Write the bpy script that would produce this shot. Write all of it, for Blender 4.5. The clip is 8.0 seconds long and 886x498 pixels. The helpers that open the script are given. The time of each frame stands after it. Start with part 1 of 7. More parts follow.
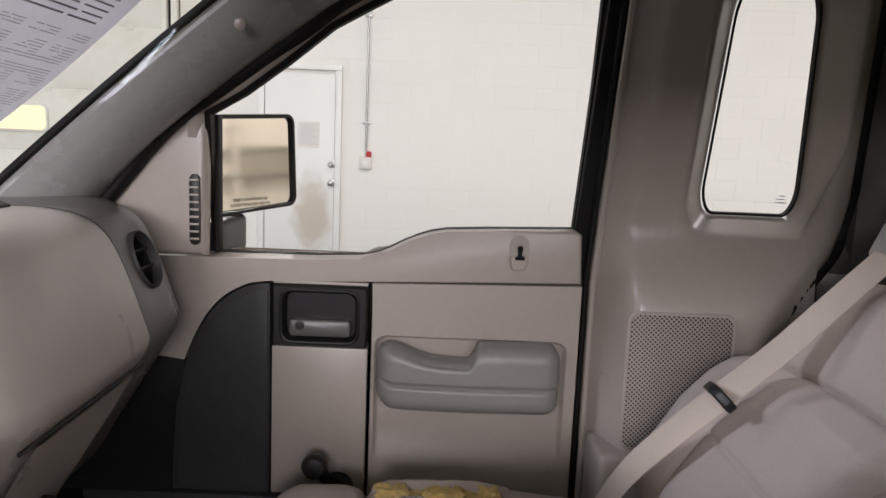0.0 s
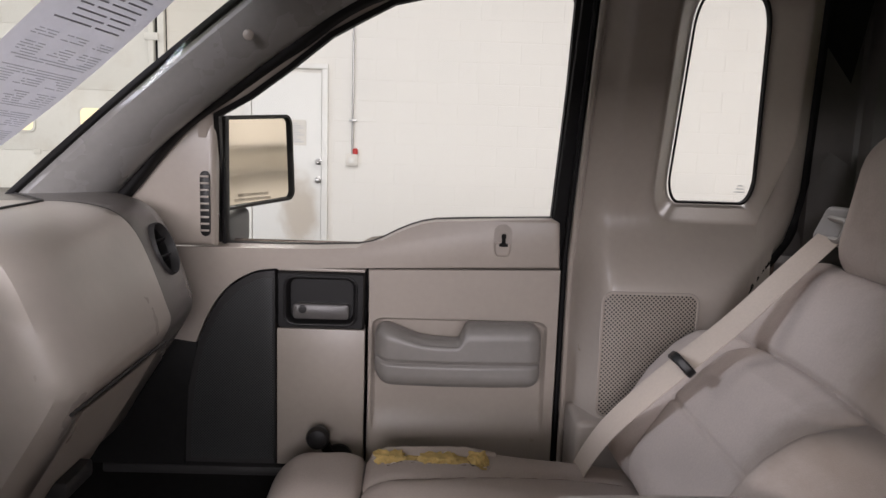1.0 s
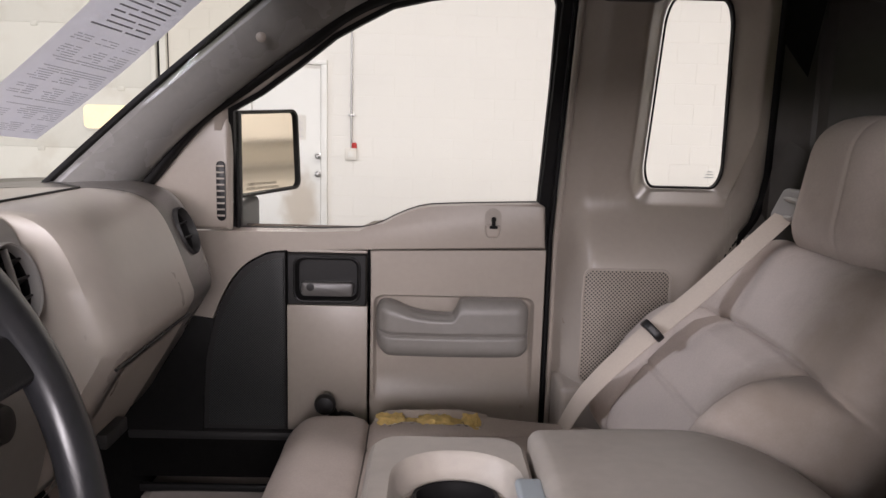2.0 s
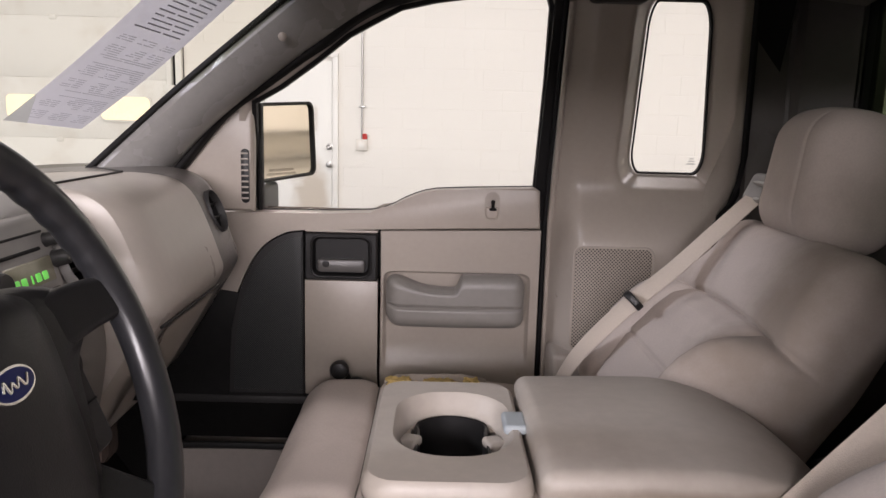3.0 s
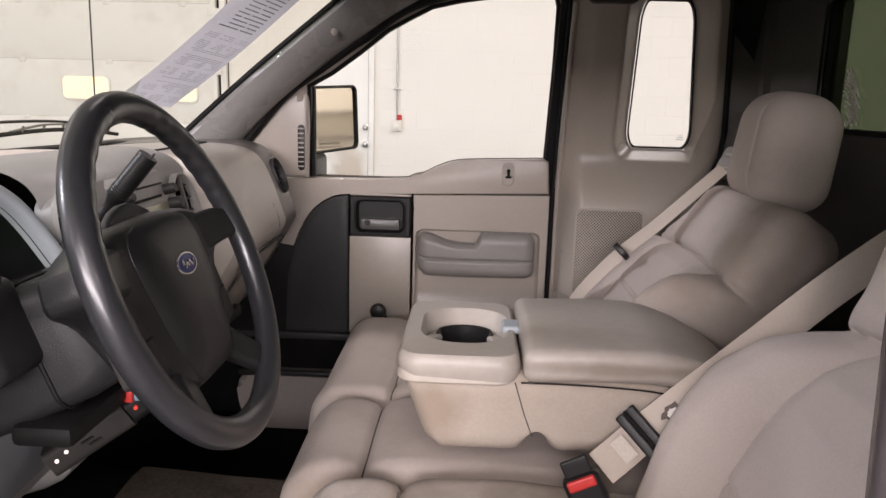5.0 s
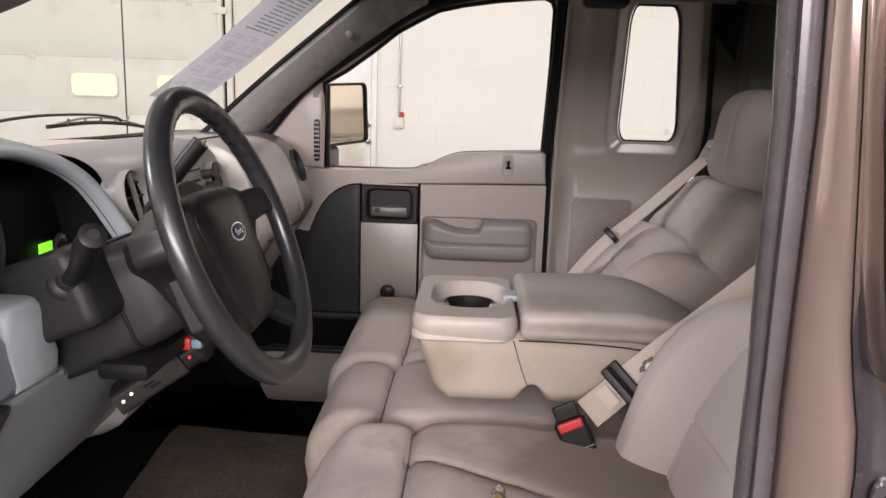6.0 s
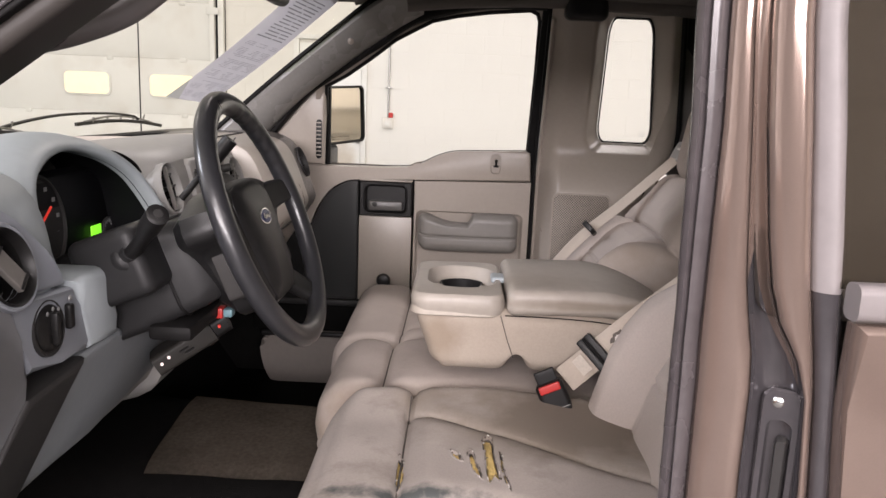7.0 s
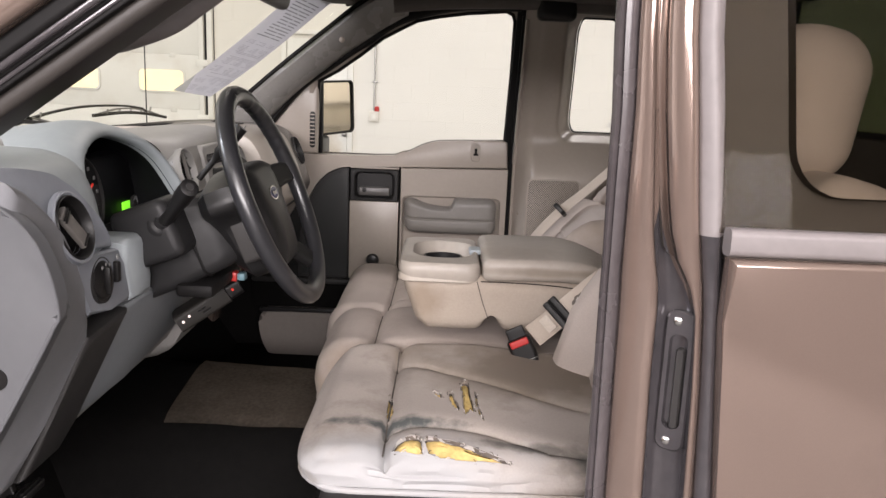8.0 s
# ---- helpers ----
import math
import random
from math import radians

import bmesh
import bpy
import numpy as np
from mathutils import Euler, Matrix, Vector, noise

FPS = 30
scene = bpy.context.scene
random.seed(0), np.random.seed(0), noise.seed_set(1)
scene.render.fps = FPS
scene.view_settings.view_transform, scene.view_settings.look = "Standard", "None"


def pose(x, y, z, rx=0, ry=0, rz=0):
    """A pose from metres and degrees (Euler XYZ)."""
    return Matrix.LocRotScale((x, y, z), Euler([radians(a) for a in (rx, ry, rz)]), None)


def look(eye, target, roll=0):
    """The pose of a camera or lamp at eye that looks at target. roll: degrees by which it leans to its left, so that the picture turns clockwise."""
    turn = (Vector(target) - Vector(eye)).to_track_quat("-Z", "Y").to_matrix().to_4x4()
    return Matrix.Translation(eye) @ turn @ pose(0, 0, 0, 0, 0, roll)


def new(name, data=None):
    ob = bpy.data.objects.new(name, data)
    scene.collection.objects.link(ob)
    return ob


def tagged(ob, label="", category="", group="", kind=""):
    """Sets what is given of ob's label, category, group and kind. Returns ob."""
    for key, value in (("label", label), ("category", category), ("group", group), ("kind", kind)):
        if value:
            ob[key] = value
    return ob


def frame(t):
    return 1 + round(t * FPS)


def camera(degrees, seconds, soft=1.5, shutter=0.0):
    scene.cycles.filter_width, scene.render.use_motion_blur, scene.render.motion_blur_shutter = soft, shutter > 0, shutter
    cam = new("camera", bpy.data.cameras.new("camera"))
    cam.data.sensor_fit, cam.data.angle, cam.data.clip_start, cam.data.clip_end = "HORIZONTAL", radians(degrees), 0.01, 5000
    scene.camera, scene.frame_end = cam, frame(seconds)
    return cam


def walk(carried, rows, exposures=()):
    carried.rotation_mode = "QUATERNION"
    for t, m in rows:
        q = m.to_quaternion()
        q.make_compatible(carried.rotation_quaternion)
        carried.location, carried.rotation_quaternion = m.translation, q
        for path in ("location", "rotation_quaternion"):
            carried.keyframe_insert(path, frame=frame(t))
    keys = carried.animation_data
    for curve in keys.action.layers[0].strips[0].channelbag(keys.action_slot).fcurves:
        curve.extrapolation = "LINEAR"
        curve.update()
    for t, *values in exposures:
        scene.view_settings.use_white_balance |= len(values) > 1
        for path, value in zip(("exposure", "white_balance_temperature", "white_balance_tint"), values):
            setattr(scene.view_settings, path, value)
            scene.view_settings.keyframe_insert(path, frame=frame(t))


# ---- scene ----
cam = camera(61.0, 8.0)
PATH = [
    (0, (0.125, 0.031, 1.532), (0.127, 2.008, 1.231), 2.4),
    (0.5, (0.123, -0.032, 1.532), (0.143, 1.945, 1.228), 2.2),
    (1, (0.117, -0.09, 1.535), (0.157, 1.885, 1.226), 1.9),
    (1.5, (0.119, -0.154, 1.533), (0.166, 1.82, 1.218), 1.6),
    (3, (0.134, -0.375, 1.53), (0.151, 1.595, 1.184), 1.5),
    (3.5, (0.144, -0.454, 1.534), (0.134, 1.514, 1.176), 1.6),
    (4, (0.154, -0.536, 1.539), (0.115, 1.429, 1.168), 1.6),
    (4.5, (0.161, -0.611, 1.535), (0.097, 1.35, 1.15), 1.5),
    (6, (0.153, -0.859, 1.526), (0.085, 1.1, 1.127), 1.8),
    (6.5, (0.147, -0.938, 1.531), (0.097, 1.022, 1.136), 2.1),
    (7, (0.14, -1.034, 1.533), (0.11, 0.927, 1.137), 2.4),
    (7.5, (0.143, -1.126, 1.535), (0.132, 0.834, 1.136), 2.5),
    (8, (0.15, -1.241, 1.532), (0.158, 0.717, 1.123), 2.4),
]
walk(cam, [(t, look(eye, target, roll)) for t, eye, target, roll in PATH],
     exposures=[(0.0, -0.12, 6150, 19), (3.0, 0.08, 6400, 22), (6.0, 0.12, 6450, 22), (7.0, 0.14, 6460, 20), (8.0, 0.08, 6480, 18)])

# ---- world and lamps ----
from mathutils.bvhtree import BVHTree

world = bpy.data.worlds.new("garage_air")
scene.world = world
world.use_nodes = True
world.node_tree.nodes["Background"].inputs[0].default_value = (0.95, 0.97, 1.0, 1)
world.node_tree.nodes["Background"].inputs[1].default_value = 0.012
scene.view_settings.exposure = 0.0


def area_lamp(name, x, y, z, sx, sy, watts, colour, turn=(0, 0, 0)):
    lamp = bpy.data.lights.new(name, "AREA")
    lamp.shape, lamp.size, lamp.size_y, lamp.energy, lamp.color = "RECTANGLE", sx, sy, watts, colour
    ob = new(name, lamp)
    ob.matrix_world = pose(x, y, z, *turn)
    return ob


# unseen lamps added to brighten chosen parts; the cool one stands for daylight ahead
LAMPS = ((-6.6, -1.2, 520), (-5.6, 3.6, 40), (-4.4, -5.4, 70), (0.4, -4.6, 100), (5.4, -3.4, 110), (7.3, 4.2, 210), (0.4, 3.6, 82))
WARM, COOL = (1.0, 0.955, 0.915), (0.88, 0.94, 1.0)
for lx, ly, lw in LAMPS:
    area_lamp("added_lamp", lx, ly, 4.62, 2.4, 0.7, lw, COOL if lx < -6 else WARM)
# unseen fill lamp added high on the driver's side, in place of daylight
area_lamp("side_fill", 0.4, -7.85, 3.35, 7.4, 1.4, 1080, (1.0, 0.965, 0.93), (90, 0, 0))


# ---- materials ----
def mat(name, colour, rough=0.6, metal=0.0, vary=0.12, grain=60.0, blotch=5.0, bump=0.0, bump_scale=400.0, dirt=None, dirt_amount=0.0,
        dirt_scale=4.0, coat=0.0, spread=0.0, sheen=0.0, spec=0.5):
    """A surface with a fine grain, a broad blotch, a fine relief and, where asked, patches of dirt of another colour."""
    m = bpy.data.materials.new(name)
    m.use_nodes = True
    nt = m.node_tree
    n, link = nt.nodes, nt.links
    b = n["Principled BSDF"]
    b.inputs["Roughness"].default_value, b.inputs["Metallic"].default_value = rough, metal
    b.inputs["Coat Weight"].default_value = coat
    b.inputs["Specular IOR Level"].default_value = spec
    b.inputs["Sheen Weight"].default_value = sheen
    tc = n.new("ShaderNodeTexCoord")
    fine, broad = n.new("ShaderNodeTexNoise"), n.new("ShaderNodeTexNoise")
    for node, s, d in ((fine, grain, 4), (broad, blotch, 5)):
        node.inputs["Scale"].default_value, node.inputs["Detail"].default_value = s, d
        link.new(tc.outputs["Object"], node.inputs["Vector"])
    add = n.new("ShaderNodeMath")
    add.operation = "ADD"
    link.new(fine.outputs["Fac"], add.inputs[0])
    link.new(broad.outputs["Fac"], add.inputs[1])
    rng = n.new("ShaderNodeMapRange")
    for i, v in zip((1, 2, 3, 4), (0.5, 1.5, 1 - vary * 1.4, 1 + vary * 1.4)):
        rng.inputs[i].default_value = v
    link.new(add.outputs[0], rng.inputs[0])
    last = rng.outputs[0]
    if spread:
        info = n.new("ShaderNodeObjectInfo")
        r2 = n.new("ShaderNodeMapRange")
        r2.inputs[3].default_value, r2.inputs[4].default_value = 1 - spread, 1 + spread
        link.new(info.outputs["Random"], r2.inputs[0])
        mul = n.new("ShaderNodeMath")
        mul.operation = "MULTIPLY"
        link.new(last, mul.inputs[0])
        link.new(r2.outputs[0], mul.inputs[1])
        last = mul.outputs[0]
    mix = n.new("ShaderNodeMix")
    mix.data_type, mix.blend_type = "RGBA", "MULTIPLY"
    mix.inputs[0].default_value = 1.0
    mix.inputs[6].default_value = (*colour, 1)
    link.new(last, mix.inputs[7])
    out = mix.outputs[2]
    if dirt:
        patch = n.new("ShaderNodeTexNoise")
        patch.inputs["Scale"].default_value, patch.inputs["Detail"].default_value, patch.inputs["Roughness"].default_value = dirt_scale, 8, 0.65
        link.new(tc.outputs["Object"], patch.inputs["Vector"])
        ramp = n.new("ShaderNodeMapRange")
        ramp.inputs[1].default_value, ramp.inputs[2].default_value, ramp.inputs[4].default_value = 0.5, 0.72, dirt_amount
        link.new(patch.outputs["Fac"], ramp.inputs[0])
        mx = n.new("ShaderNodeMix")
        mx.data_type = "RGBA"
        link.new(ramp.outputs[0], mx.inputs[0])
        link.new(out, mx.inputs[6])
        mx.inputs[7].default_value = (*dirt, 1)
        out = mx.outputs[2]
    link.new(out, b.inputs["Base Color"])
    rr = n.new("ShaderNodeMapRange")
    rr.inputs[1].default_value, rr.inputs[2].default_value = 0.1, 0.9
    rr.inputs[3].default_value, rr.inputs[4].default_value = max(0.02, rough - 0.06), min(1, rough + 0.06)
    link.new(broad.outputs["Fac"], rr.inputs[0])
    link.new(rr.outputs[0], b.inputs["Roughness"])
    if bump:
        tex = n.new("ShaderNodeTexNoise")
        tex.inputs["Scale"].default_value, tex.inputs["Detail"].default_value = bump_scale, 2
        link.new(tc.outputs["Object"], tex.inputs["Vector"])
        bp = n.new("ShaderNodeBump")
        bp.inputs["Strength"].default_value, bp.inputs["Distance"].default_value = bump, 0.002
        link.new(tex.outputs["Fac"], bp.inputs["Height"])
        link.new(bp.outputs[0], b.inputs["Normal"])
    return m


def stain_and_shade(m, colour, centre, size, amount=0.7, wild=0.8, scale=9.0):
    """A ragged mark of another colour round a point: worn or spilled into a surface, or shade put into its colour."""
    n, link = m.node_tree.nodes, m.node_tree.links
    b = n["Principled BSDF"]
    src = b.inputs["Base Color"].links[0].from_socket
    tc, mp, ln, ns = n.new("ShaderNodeTexCoord"), n.new("ShaderNodeMapping"), n.new("ShaderNodeVectorMath"), n.new("ShaderNodeTexNoise")
    mp.inputs["Location"].default_value = [-c / s for c, s in zip(centre, size)]
    mp.inputs["Scale"].default_value = [1 / s for s in size]
    ln.operation = "LENGTH"
    ns.inputs["Scale"].default_value, ns.inputs["Detail"].default_value, ns.inputs["Roughness"].default_value = scale, 7, 0.6
    link.new(tc.outputs["Object"], mp.inputs[0])
    link.new(tc.outputs["Object"], ns.inputs["Vector"])
    link.new(mp.outputs[0], ln.inputs[0])
    add, rng, mx = n.new("ShaderNodeMath"), n.new("ShaderNodeMapRange"), n.new("ShaderNodeMix")
    add.operation = "MULTIPLY_ADD"
    add.inputs[1].default_value = wild * 2
    link.new(ns.outputs["Fac"], add.inputs[0])
    link.new(ln.outputs["Value"], add.inputs[2])
    rng.inputs[1].default_value, rng.inputs[2].default_value = 1.0 + wild, 0.45 + wild
    rng.inputs[3].default_value, rng.inputs[4].default_value = 0.0, amount
    link.new(add.outputs[0], rng.inputs[0])
    mx.data_type = "RGBA"
    link.new(rng.outputs[0], mx.inputs[0])
    link.new(src, mx.inputs[6])
    mx.inputs[7].default_value = (*colour, 1)
    link.new(mx.outputs[2], b.inputs["Base Color"])


def glow(name, colour, strength):
    m = mat(name, colour, 0.4)
    b = m.node_tree.nodes["Principled BSDF"]
    b.inputs["Emission Color"].default_value = (*colour, 1)
    b.inputs["Emission Strength"].default_value = strength
    return m


def glass(name, tint, gloss=0.04):
    """A thin pane: what is behind it, tinted, with a faint mirror image on top."""
    m = bpy.data.materials.new(name)
    m.use_nodes = True
    n, link = m.node_tree.nodes, m.node_tree.links
    n.remove(n["Principled BSDF"])
    clear, shine, mix = n.new("ShaderNodeBsdfTransparent"), n.new("ShaderNodeBsdfGlossy"), n.new("ShaderNodeMixShader")
    clear.inputs[0].default_value = (*tint, 1)
    shine.inputs["Roughness"].default_value = 0.02
    edge, power, scale = n.new("ShaderNodeLayerWeight"), n.new("ShaderNodeMath"), n.new("ShaderNodeMath")
    edge.inputs[0].default_value = 0.5
    power.operation, scale.operation = "POWER", "MULTIPLY_ADD"
    power.inputs[1].default_value = 4.0
    scale.inputs[1].default_value, scale.inputs[2].default_value = gloss * 6, gloss
    link.new(edge.outputs["Facing"], power.inputs[0])
    link.new(power.outputs[0], scale.inputs[0])
    link.new(scale.outputs[0], mix.inputs[0])
    link.new(clear.outputs[0], mix.inputs[1])
    link.new(shine.outputs[0], mix.inputs[2])
    link.new(mix.outputs[0], n["Material Output"].inputs[0])
    return m


TAUPE = mat("taupe_plastic", (0.335, 0.294, 0.254), 0.31, vary=0.04, grain=90, blotch=6, bump=0.07, bump_scale=900)
# taupe darkened halfway: the low light on the map pocket, as colour
TAUPE_SHADED = mat("half_shaded_taupe_plastic", (0.17, 0.15, 0.134), 0.45, vary=0.08, bump=0.12, bump_scale=900)
# taupe with the cab's rear shade put into the colour, for less bounce
TAUPE_D = mat("shade_dark_taupe_plastic", (0.075, 0.067, 0.062), 0.45, vary=0.08, bump=0.12, bump_scale=900)
DASH = mat("dash_plastic", (0.43, 0.39, 0.345), 0.3, vary=0.035, bump=0.08, bump_scale=800)
DASH_G = mat("grey_dash_plastic", (0.33, 0.322, 0.308), 0.42, spec=0.3, vary=0.06, bump=0.1, bump_scale=800)
DASH_D = mat("charcoal_dash_plastic", (0.03, 0.029, 0.0285), 0.45, spec=0.2, vary=0.08, bump=0.1, bump_scale=900)
LIGHT_G = mat("light_grey_plastic", (0.33, 0.365, 0.382), 0.42, spec=0.3, vary=0.05, bump=0.08, bump_scale=800)
BLACK = mat("black_plastic", (0.011, 0.0105, 0.0105), 0.4, spec=0.3, vary=0.15, bump=0.08, bump_scale=700)
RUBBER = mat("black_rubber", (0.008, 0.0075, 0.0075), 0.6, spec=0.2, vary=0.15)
SEAL_B = mat("brown_rubber_seal", (0.078, 0.068, 0.07), 0.27, spec=0.5, vary=0.15, blotch=14)
RUBBER_G = mat("grey_rubber_seal", (0.2, 0.18, 0.178), 0.5, vary=0.1, blotch=14)
WHEEL = mat("worn_wheel_rubber", (0.025, 0.0253, 0.028), 0.3, spec=0.7, vary=0.2, grain=120, blotch=12, bump=0.05, bump_scale=500)
CLOTH = mat("seat_cloth", (0.47, 0.41, 0.368), 0.95, vary=0.07, grain=300, blotch=7, bump=0.4, bump_scale=1100, dirt=(0.26, 0.21, 0.17), dirt_amount=0.55,
            dirt_scale=3.5, sheen=0.06, spec=0.1)
CLOTH_W = mat("worn_seat_cloth", (0.43, 0.383, 0.345), 0.95, vary=0.09, grain=300, blotch=7, bump=0.4, bump_scale=1100, dirt=(0.19, 0.155, 0.125), dirt_amount=0.9,
              dirt_scale=4.5, sheen=0.06, spec=0.1)
VINYL = mat("armrest_vinyl", (0.40, 0.36, 0.315), 0.42, vary=0.07, bump=0.15, bump_scale=900, dirt=(0.25, 0.2, 0.16), dirt_amount=0.35, dirt_scale=5)
ARMREST = mat("door_armrest_vinyl", (0.2, 0.187, 0.172), 0.4, vary=0.07, bump=0.15, bump_scale=800)
FOAM = mat("yellow_foam", (0.68, 0.5, 0.19), 0.95, vary=0.25, grain=90, blotch=25, bump=0.8, bump_scale=120)
FRAY = mat("frayed_backing", (0.12, 0.1, 0.085), 0.95, vary=0.3, bump=0.5, bump_scale=300)
WEBBING = mat("belt_webbing", (0.5, 0.43, 0.36), 0.8, vary=0.06, grain=240, bump=0.35, bump_scale=700)
LABEL = mat("paper_label", (0.72, 0.68, 0.62), 0.7, vary=0.06)
LABEL_W = mat("woven_label", (0.55, 0.49, 0.42), 0.8, vary=0.12, grain=240)
INK = mat("grey_ink", (0.5, 0.5, 0.54), 0.8)
# black carpet, with footwell and map pocket shade put into the colour
CARPET_AND_SHADE = mat("black_carpet_and_shade", (0.005, 0.0047, 0.0045), 0.75, spec=0.05, vary=0.3, bump=0.8, bump_scale=500)
MAT_BROWN = mat("floor_mat", (0.12, 0.1, 0.08), 1.0, spec=0.05, vary=0.35, grain=120, blotch=10, bump=0.8, bump_scale=500, dirt=(0.06, 0.05, 0.04), dirt_amount=0.6)
# headliner colour lowered so that less light bounces onto the quarter trim
LINER = mat("headliner_cloth", (0.11, 0.1, 0.092), 0.95, vary=0.05, bump=0.3, bump_scale=900)
# its brown dirt patches paint in the mottled reflections on the bodywork
PAINT = mat("bronze_metal_paint", (0.255, 0.191, 0.161), 0.13, metal=0.55, vary=0.05, grain=900, blotch=3, coat=0.6, dirt=(0.1, 0.075, 0.062), dirt_amount=0.25, dirt_scale=3)
# dull paint of jambs and edges; in the latch recess it paints shade
PAINT_D = mat("dull_and_shaded_jamb_paint", (0.085, 0.078, 0.083), 0.17, metal=0.5, vary=0.15, blotch=9, coat=0.5)
CHROME = mat("chrome", (0.75, 0.74, 0.72), 0.15, metal=1.0, vary=0.05)
STEEL = mat("worn_steel", (0.4, 0.39, 0.38), 0.35, metal=0.9, vary=0.15)
BLUE = mat("emblem_blue", (0.01, 0.016, 0.09), 0.3, vary=0.05, spec=0.25)
RED = mat("release_red", (0.5, 0.03, 0.025), 0.4)
GREEN = glow("green_indicator", (0.22, 0.9, 0.03), 0.9)
LCD = glow("green_display_digits", (0.18, 0.8, 0.12), 0.4)
LCD_BACK = mat("display_window", (0.36, 0.35, 0.26), 0.25)
NEEDLE = glow("needle_red", (0.8, 0.05, 0.03), 0.35)
DIAL = mat("dial_face", (0.006, 0.006, 0.007), 0.5, spec=0.15)
TICK = mat("dial_marks", (0.22, 0.22, 0.22), 0.6)
LED = glow("small_led", (1.0, 0.85, 0.8), 0.7)
PAPER = mat("white_paper", (0.78, 0.78, 0.82), 0.8, vary=0.04)


def let_light_through(m, share, tint):
    """Thin paper glows with the light behind it."""
    n, link = m.node_tree.nodes, m.node_tree.links
    thin, mix = n.new("ShaderNodeBsdfTranslucent"), n.new("ShaderNodeMixShader")
    thin.inputs[0].default_value = (*tint, 1)
    mix.inputs[0].default_value = share
    link.new(n["Principled BSDF"].outputs[0], mix.inputs[1])
    link.new(thin.outputs[0], mix.inputs[2])
    link.new(mix.outputs[0], n["Material Output"].inputs[0])


let_light_through(PAPER, 0.4, (0.8, 0.8, 0.84))
BLOCK = mat("white_painted_block", (0.8, 0.77, 0.72), 0.75, vary=0.03, grain=40, blotch=2, bump=0.35, bump_scale=90, spread=0.006, dirt=(0.6, 0.55, 0.48), dirt_amount=0.12,
            dirt_scale=1.2)
MORTAR = mat("painted_mortar", (0.78, 0.75, 0.70), 0.85, vary=0.05)
# unseen wall, kept dark so that less low light reaches the cab
SOUTHWALL = mat("dark_unseen_wall_paint", (0.16, 0.155, 0.15), 0.85, vary=0.06, blotch=1.0)
WALLWHITE = mat("white_wall_paint", (0.8, 0.77, 0.72), 0.8, vary=0.04, blotch=1.2)
CREAM_D = mat("cream_slat_paint", (0.6, 0.53, 0.42), 0.8)
CREAM = mat("cream_wall_paint", (0.74, 0.66, 0.54), 0.8, vary=0.06, blotch=1.0)
DOORWHITE = mat("white_door_paint", (0.8, 0.785, 0.75), 0.55, vary=0.03, blotch=2, dirt=(0.55, 0.47, 0.38), dirt_amount=0.35, dirt_scale=2.6)
DOOR_LEAF = mat("stained_door_paint", (0.8, 0.785, 0.75), 0.55, vary=0.03, blotch=2)
# floor colour lowered as well, for less light from below
CONCRETE = mat("concrete", (0.12, 0.116, 0.11), 0.7, vary=0.15, grain=20, blotch=1.5, bump=0.3, bump_scale=60)
CEIL = mat("white_ceiling", (0.75, 0.74, 0.72), 0.9, vary=0.04)
PANE_LIT = glow("daylit_pane", (1.0, 0.87, 0.55), 0.66)
TUBE_LIT = glow("lamp_diffuser", (1.0, 0.95, 0.87), 3.0)
PANE = glass("clear_pane", (0.93, 0.95, 0.93), 0.02)
PANE_FRONT = glass("windshield_pane", (0.765, 0.785, 0.705), 0.008)
PANE_TINT = glass("tinted_pane", (0.55, 0.52, 0.47), 0.002)
PANE_GREEN = glass("green_tinted_pane", (0.25, 0.29, 0.22), 0.03)
stain_and_shade(CLOTH_W, (0.42, 0.428, 0.44), (0.10, -0.175, 0.95), (0.32, 0.085, 0.08), 0.85, 0.5)
stain_and_shade(CLOTH_W, (0.075, 0.085, 0.085), (0.09, -0.085, 0.98), (0.13, 0.022, 0.05), 0.95, 0.75, 30)
stain_and_shade(CLOTH_W, (0.075, 0.07, 0.06), (0.3, -0.15, 0.98), (0.12, 0.02, 0.06), 0.7, 0.7, 30)
stain_and_shade(CLOTH_W, (0.1, 0.1, 0.095), (0.40, -0.17, 0.96), (0.06, 0.05, 0.06), 0.8, 0.6, 20)
# brown stain, spread wider to paint the weaker light at the cushion's rear
stain_and_shade(CLOTH_W, (0.19, 0.155, 0.12), (0.34, 0.17, 0.99), (0.3, 0.17, 0.12), 0.9, 0.5, 7)
stain_and_shade(CLOTH_W, (0.27, 0.225, 0.18), (0.1, 0.25, 0.97), (0.12, 0.07, 0.06), 0.85, 0.6)
stain_and_shade(CLOTH_W, (0.25, 0.21, 0.16), (-0.06, 0.05, 0.945), (0.05, 0.3, 0.025), 0.8, 0.6, 14)
stain_and_shade(CLOTH, (0.25, 0.2, 0.155), (0.05, 0.31, 0.95), (0.2, 0.05, 0.05), 0.85, 0.5)
stain_and_shade(CLOTH, (0.27, 0.215, 0.165), (-0.1, 0.44, 0.9), (0.05, 0.22, 0.045), 0.85, 0.5, 14)
# brown dirt plus painted shade on the passenger backrest's inboard side
stain_and_shade(CLOTH, (0.24, 0.19, 0.15), (0.66, 0.7, 1.15), (0.3, 0.13, 0.25), 0.7, 0.5, 6)
stain_and_shade(VINYL, (0.2, 0.16, 0.12), (0.40, 0.32, 1.165), (0.2, 0.04, 0.012), 0.6, 0.5, 12)
stain_and_shade(DOOR_LEAF, (0.5, 0.42, 0.33), (-1.17, 7.37, 0.72), (0.22, 0.2, 0.42), 0.75, 0.6, 7)
MIRROR = mat("mirror_silver", (0.82, 0.8, 0.76), 0.02, metal=1.0, vary=0.0)
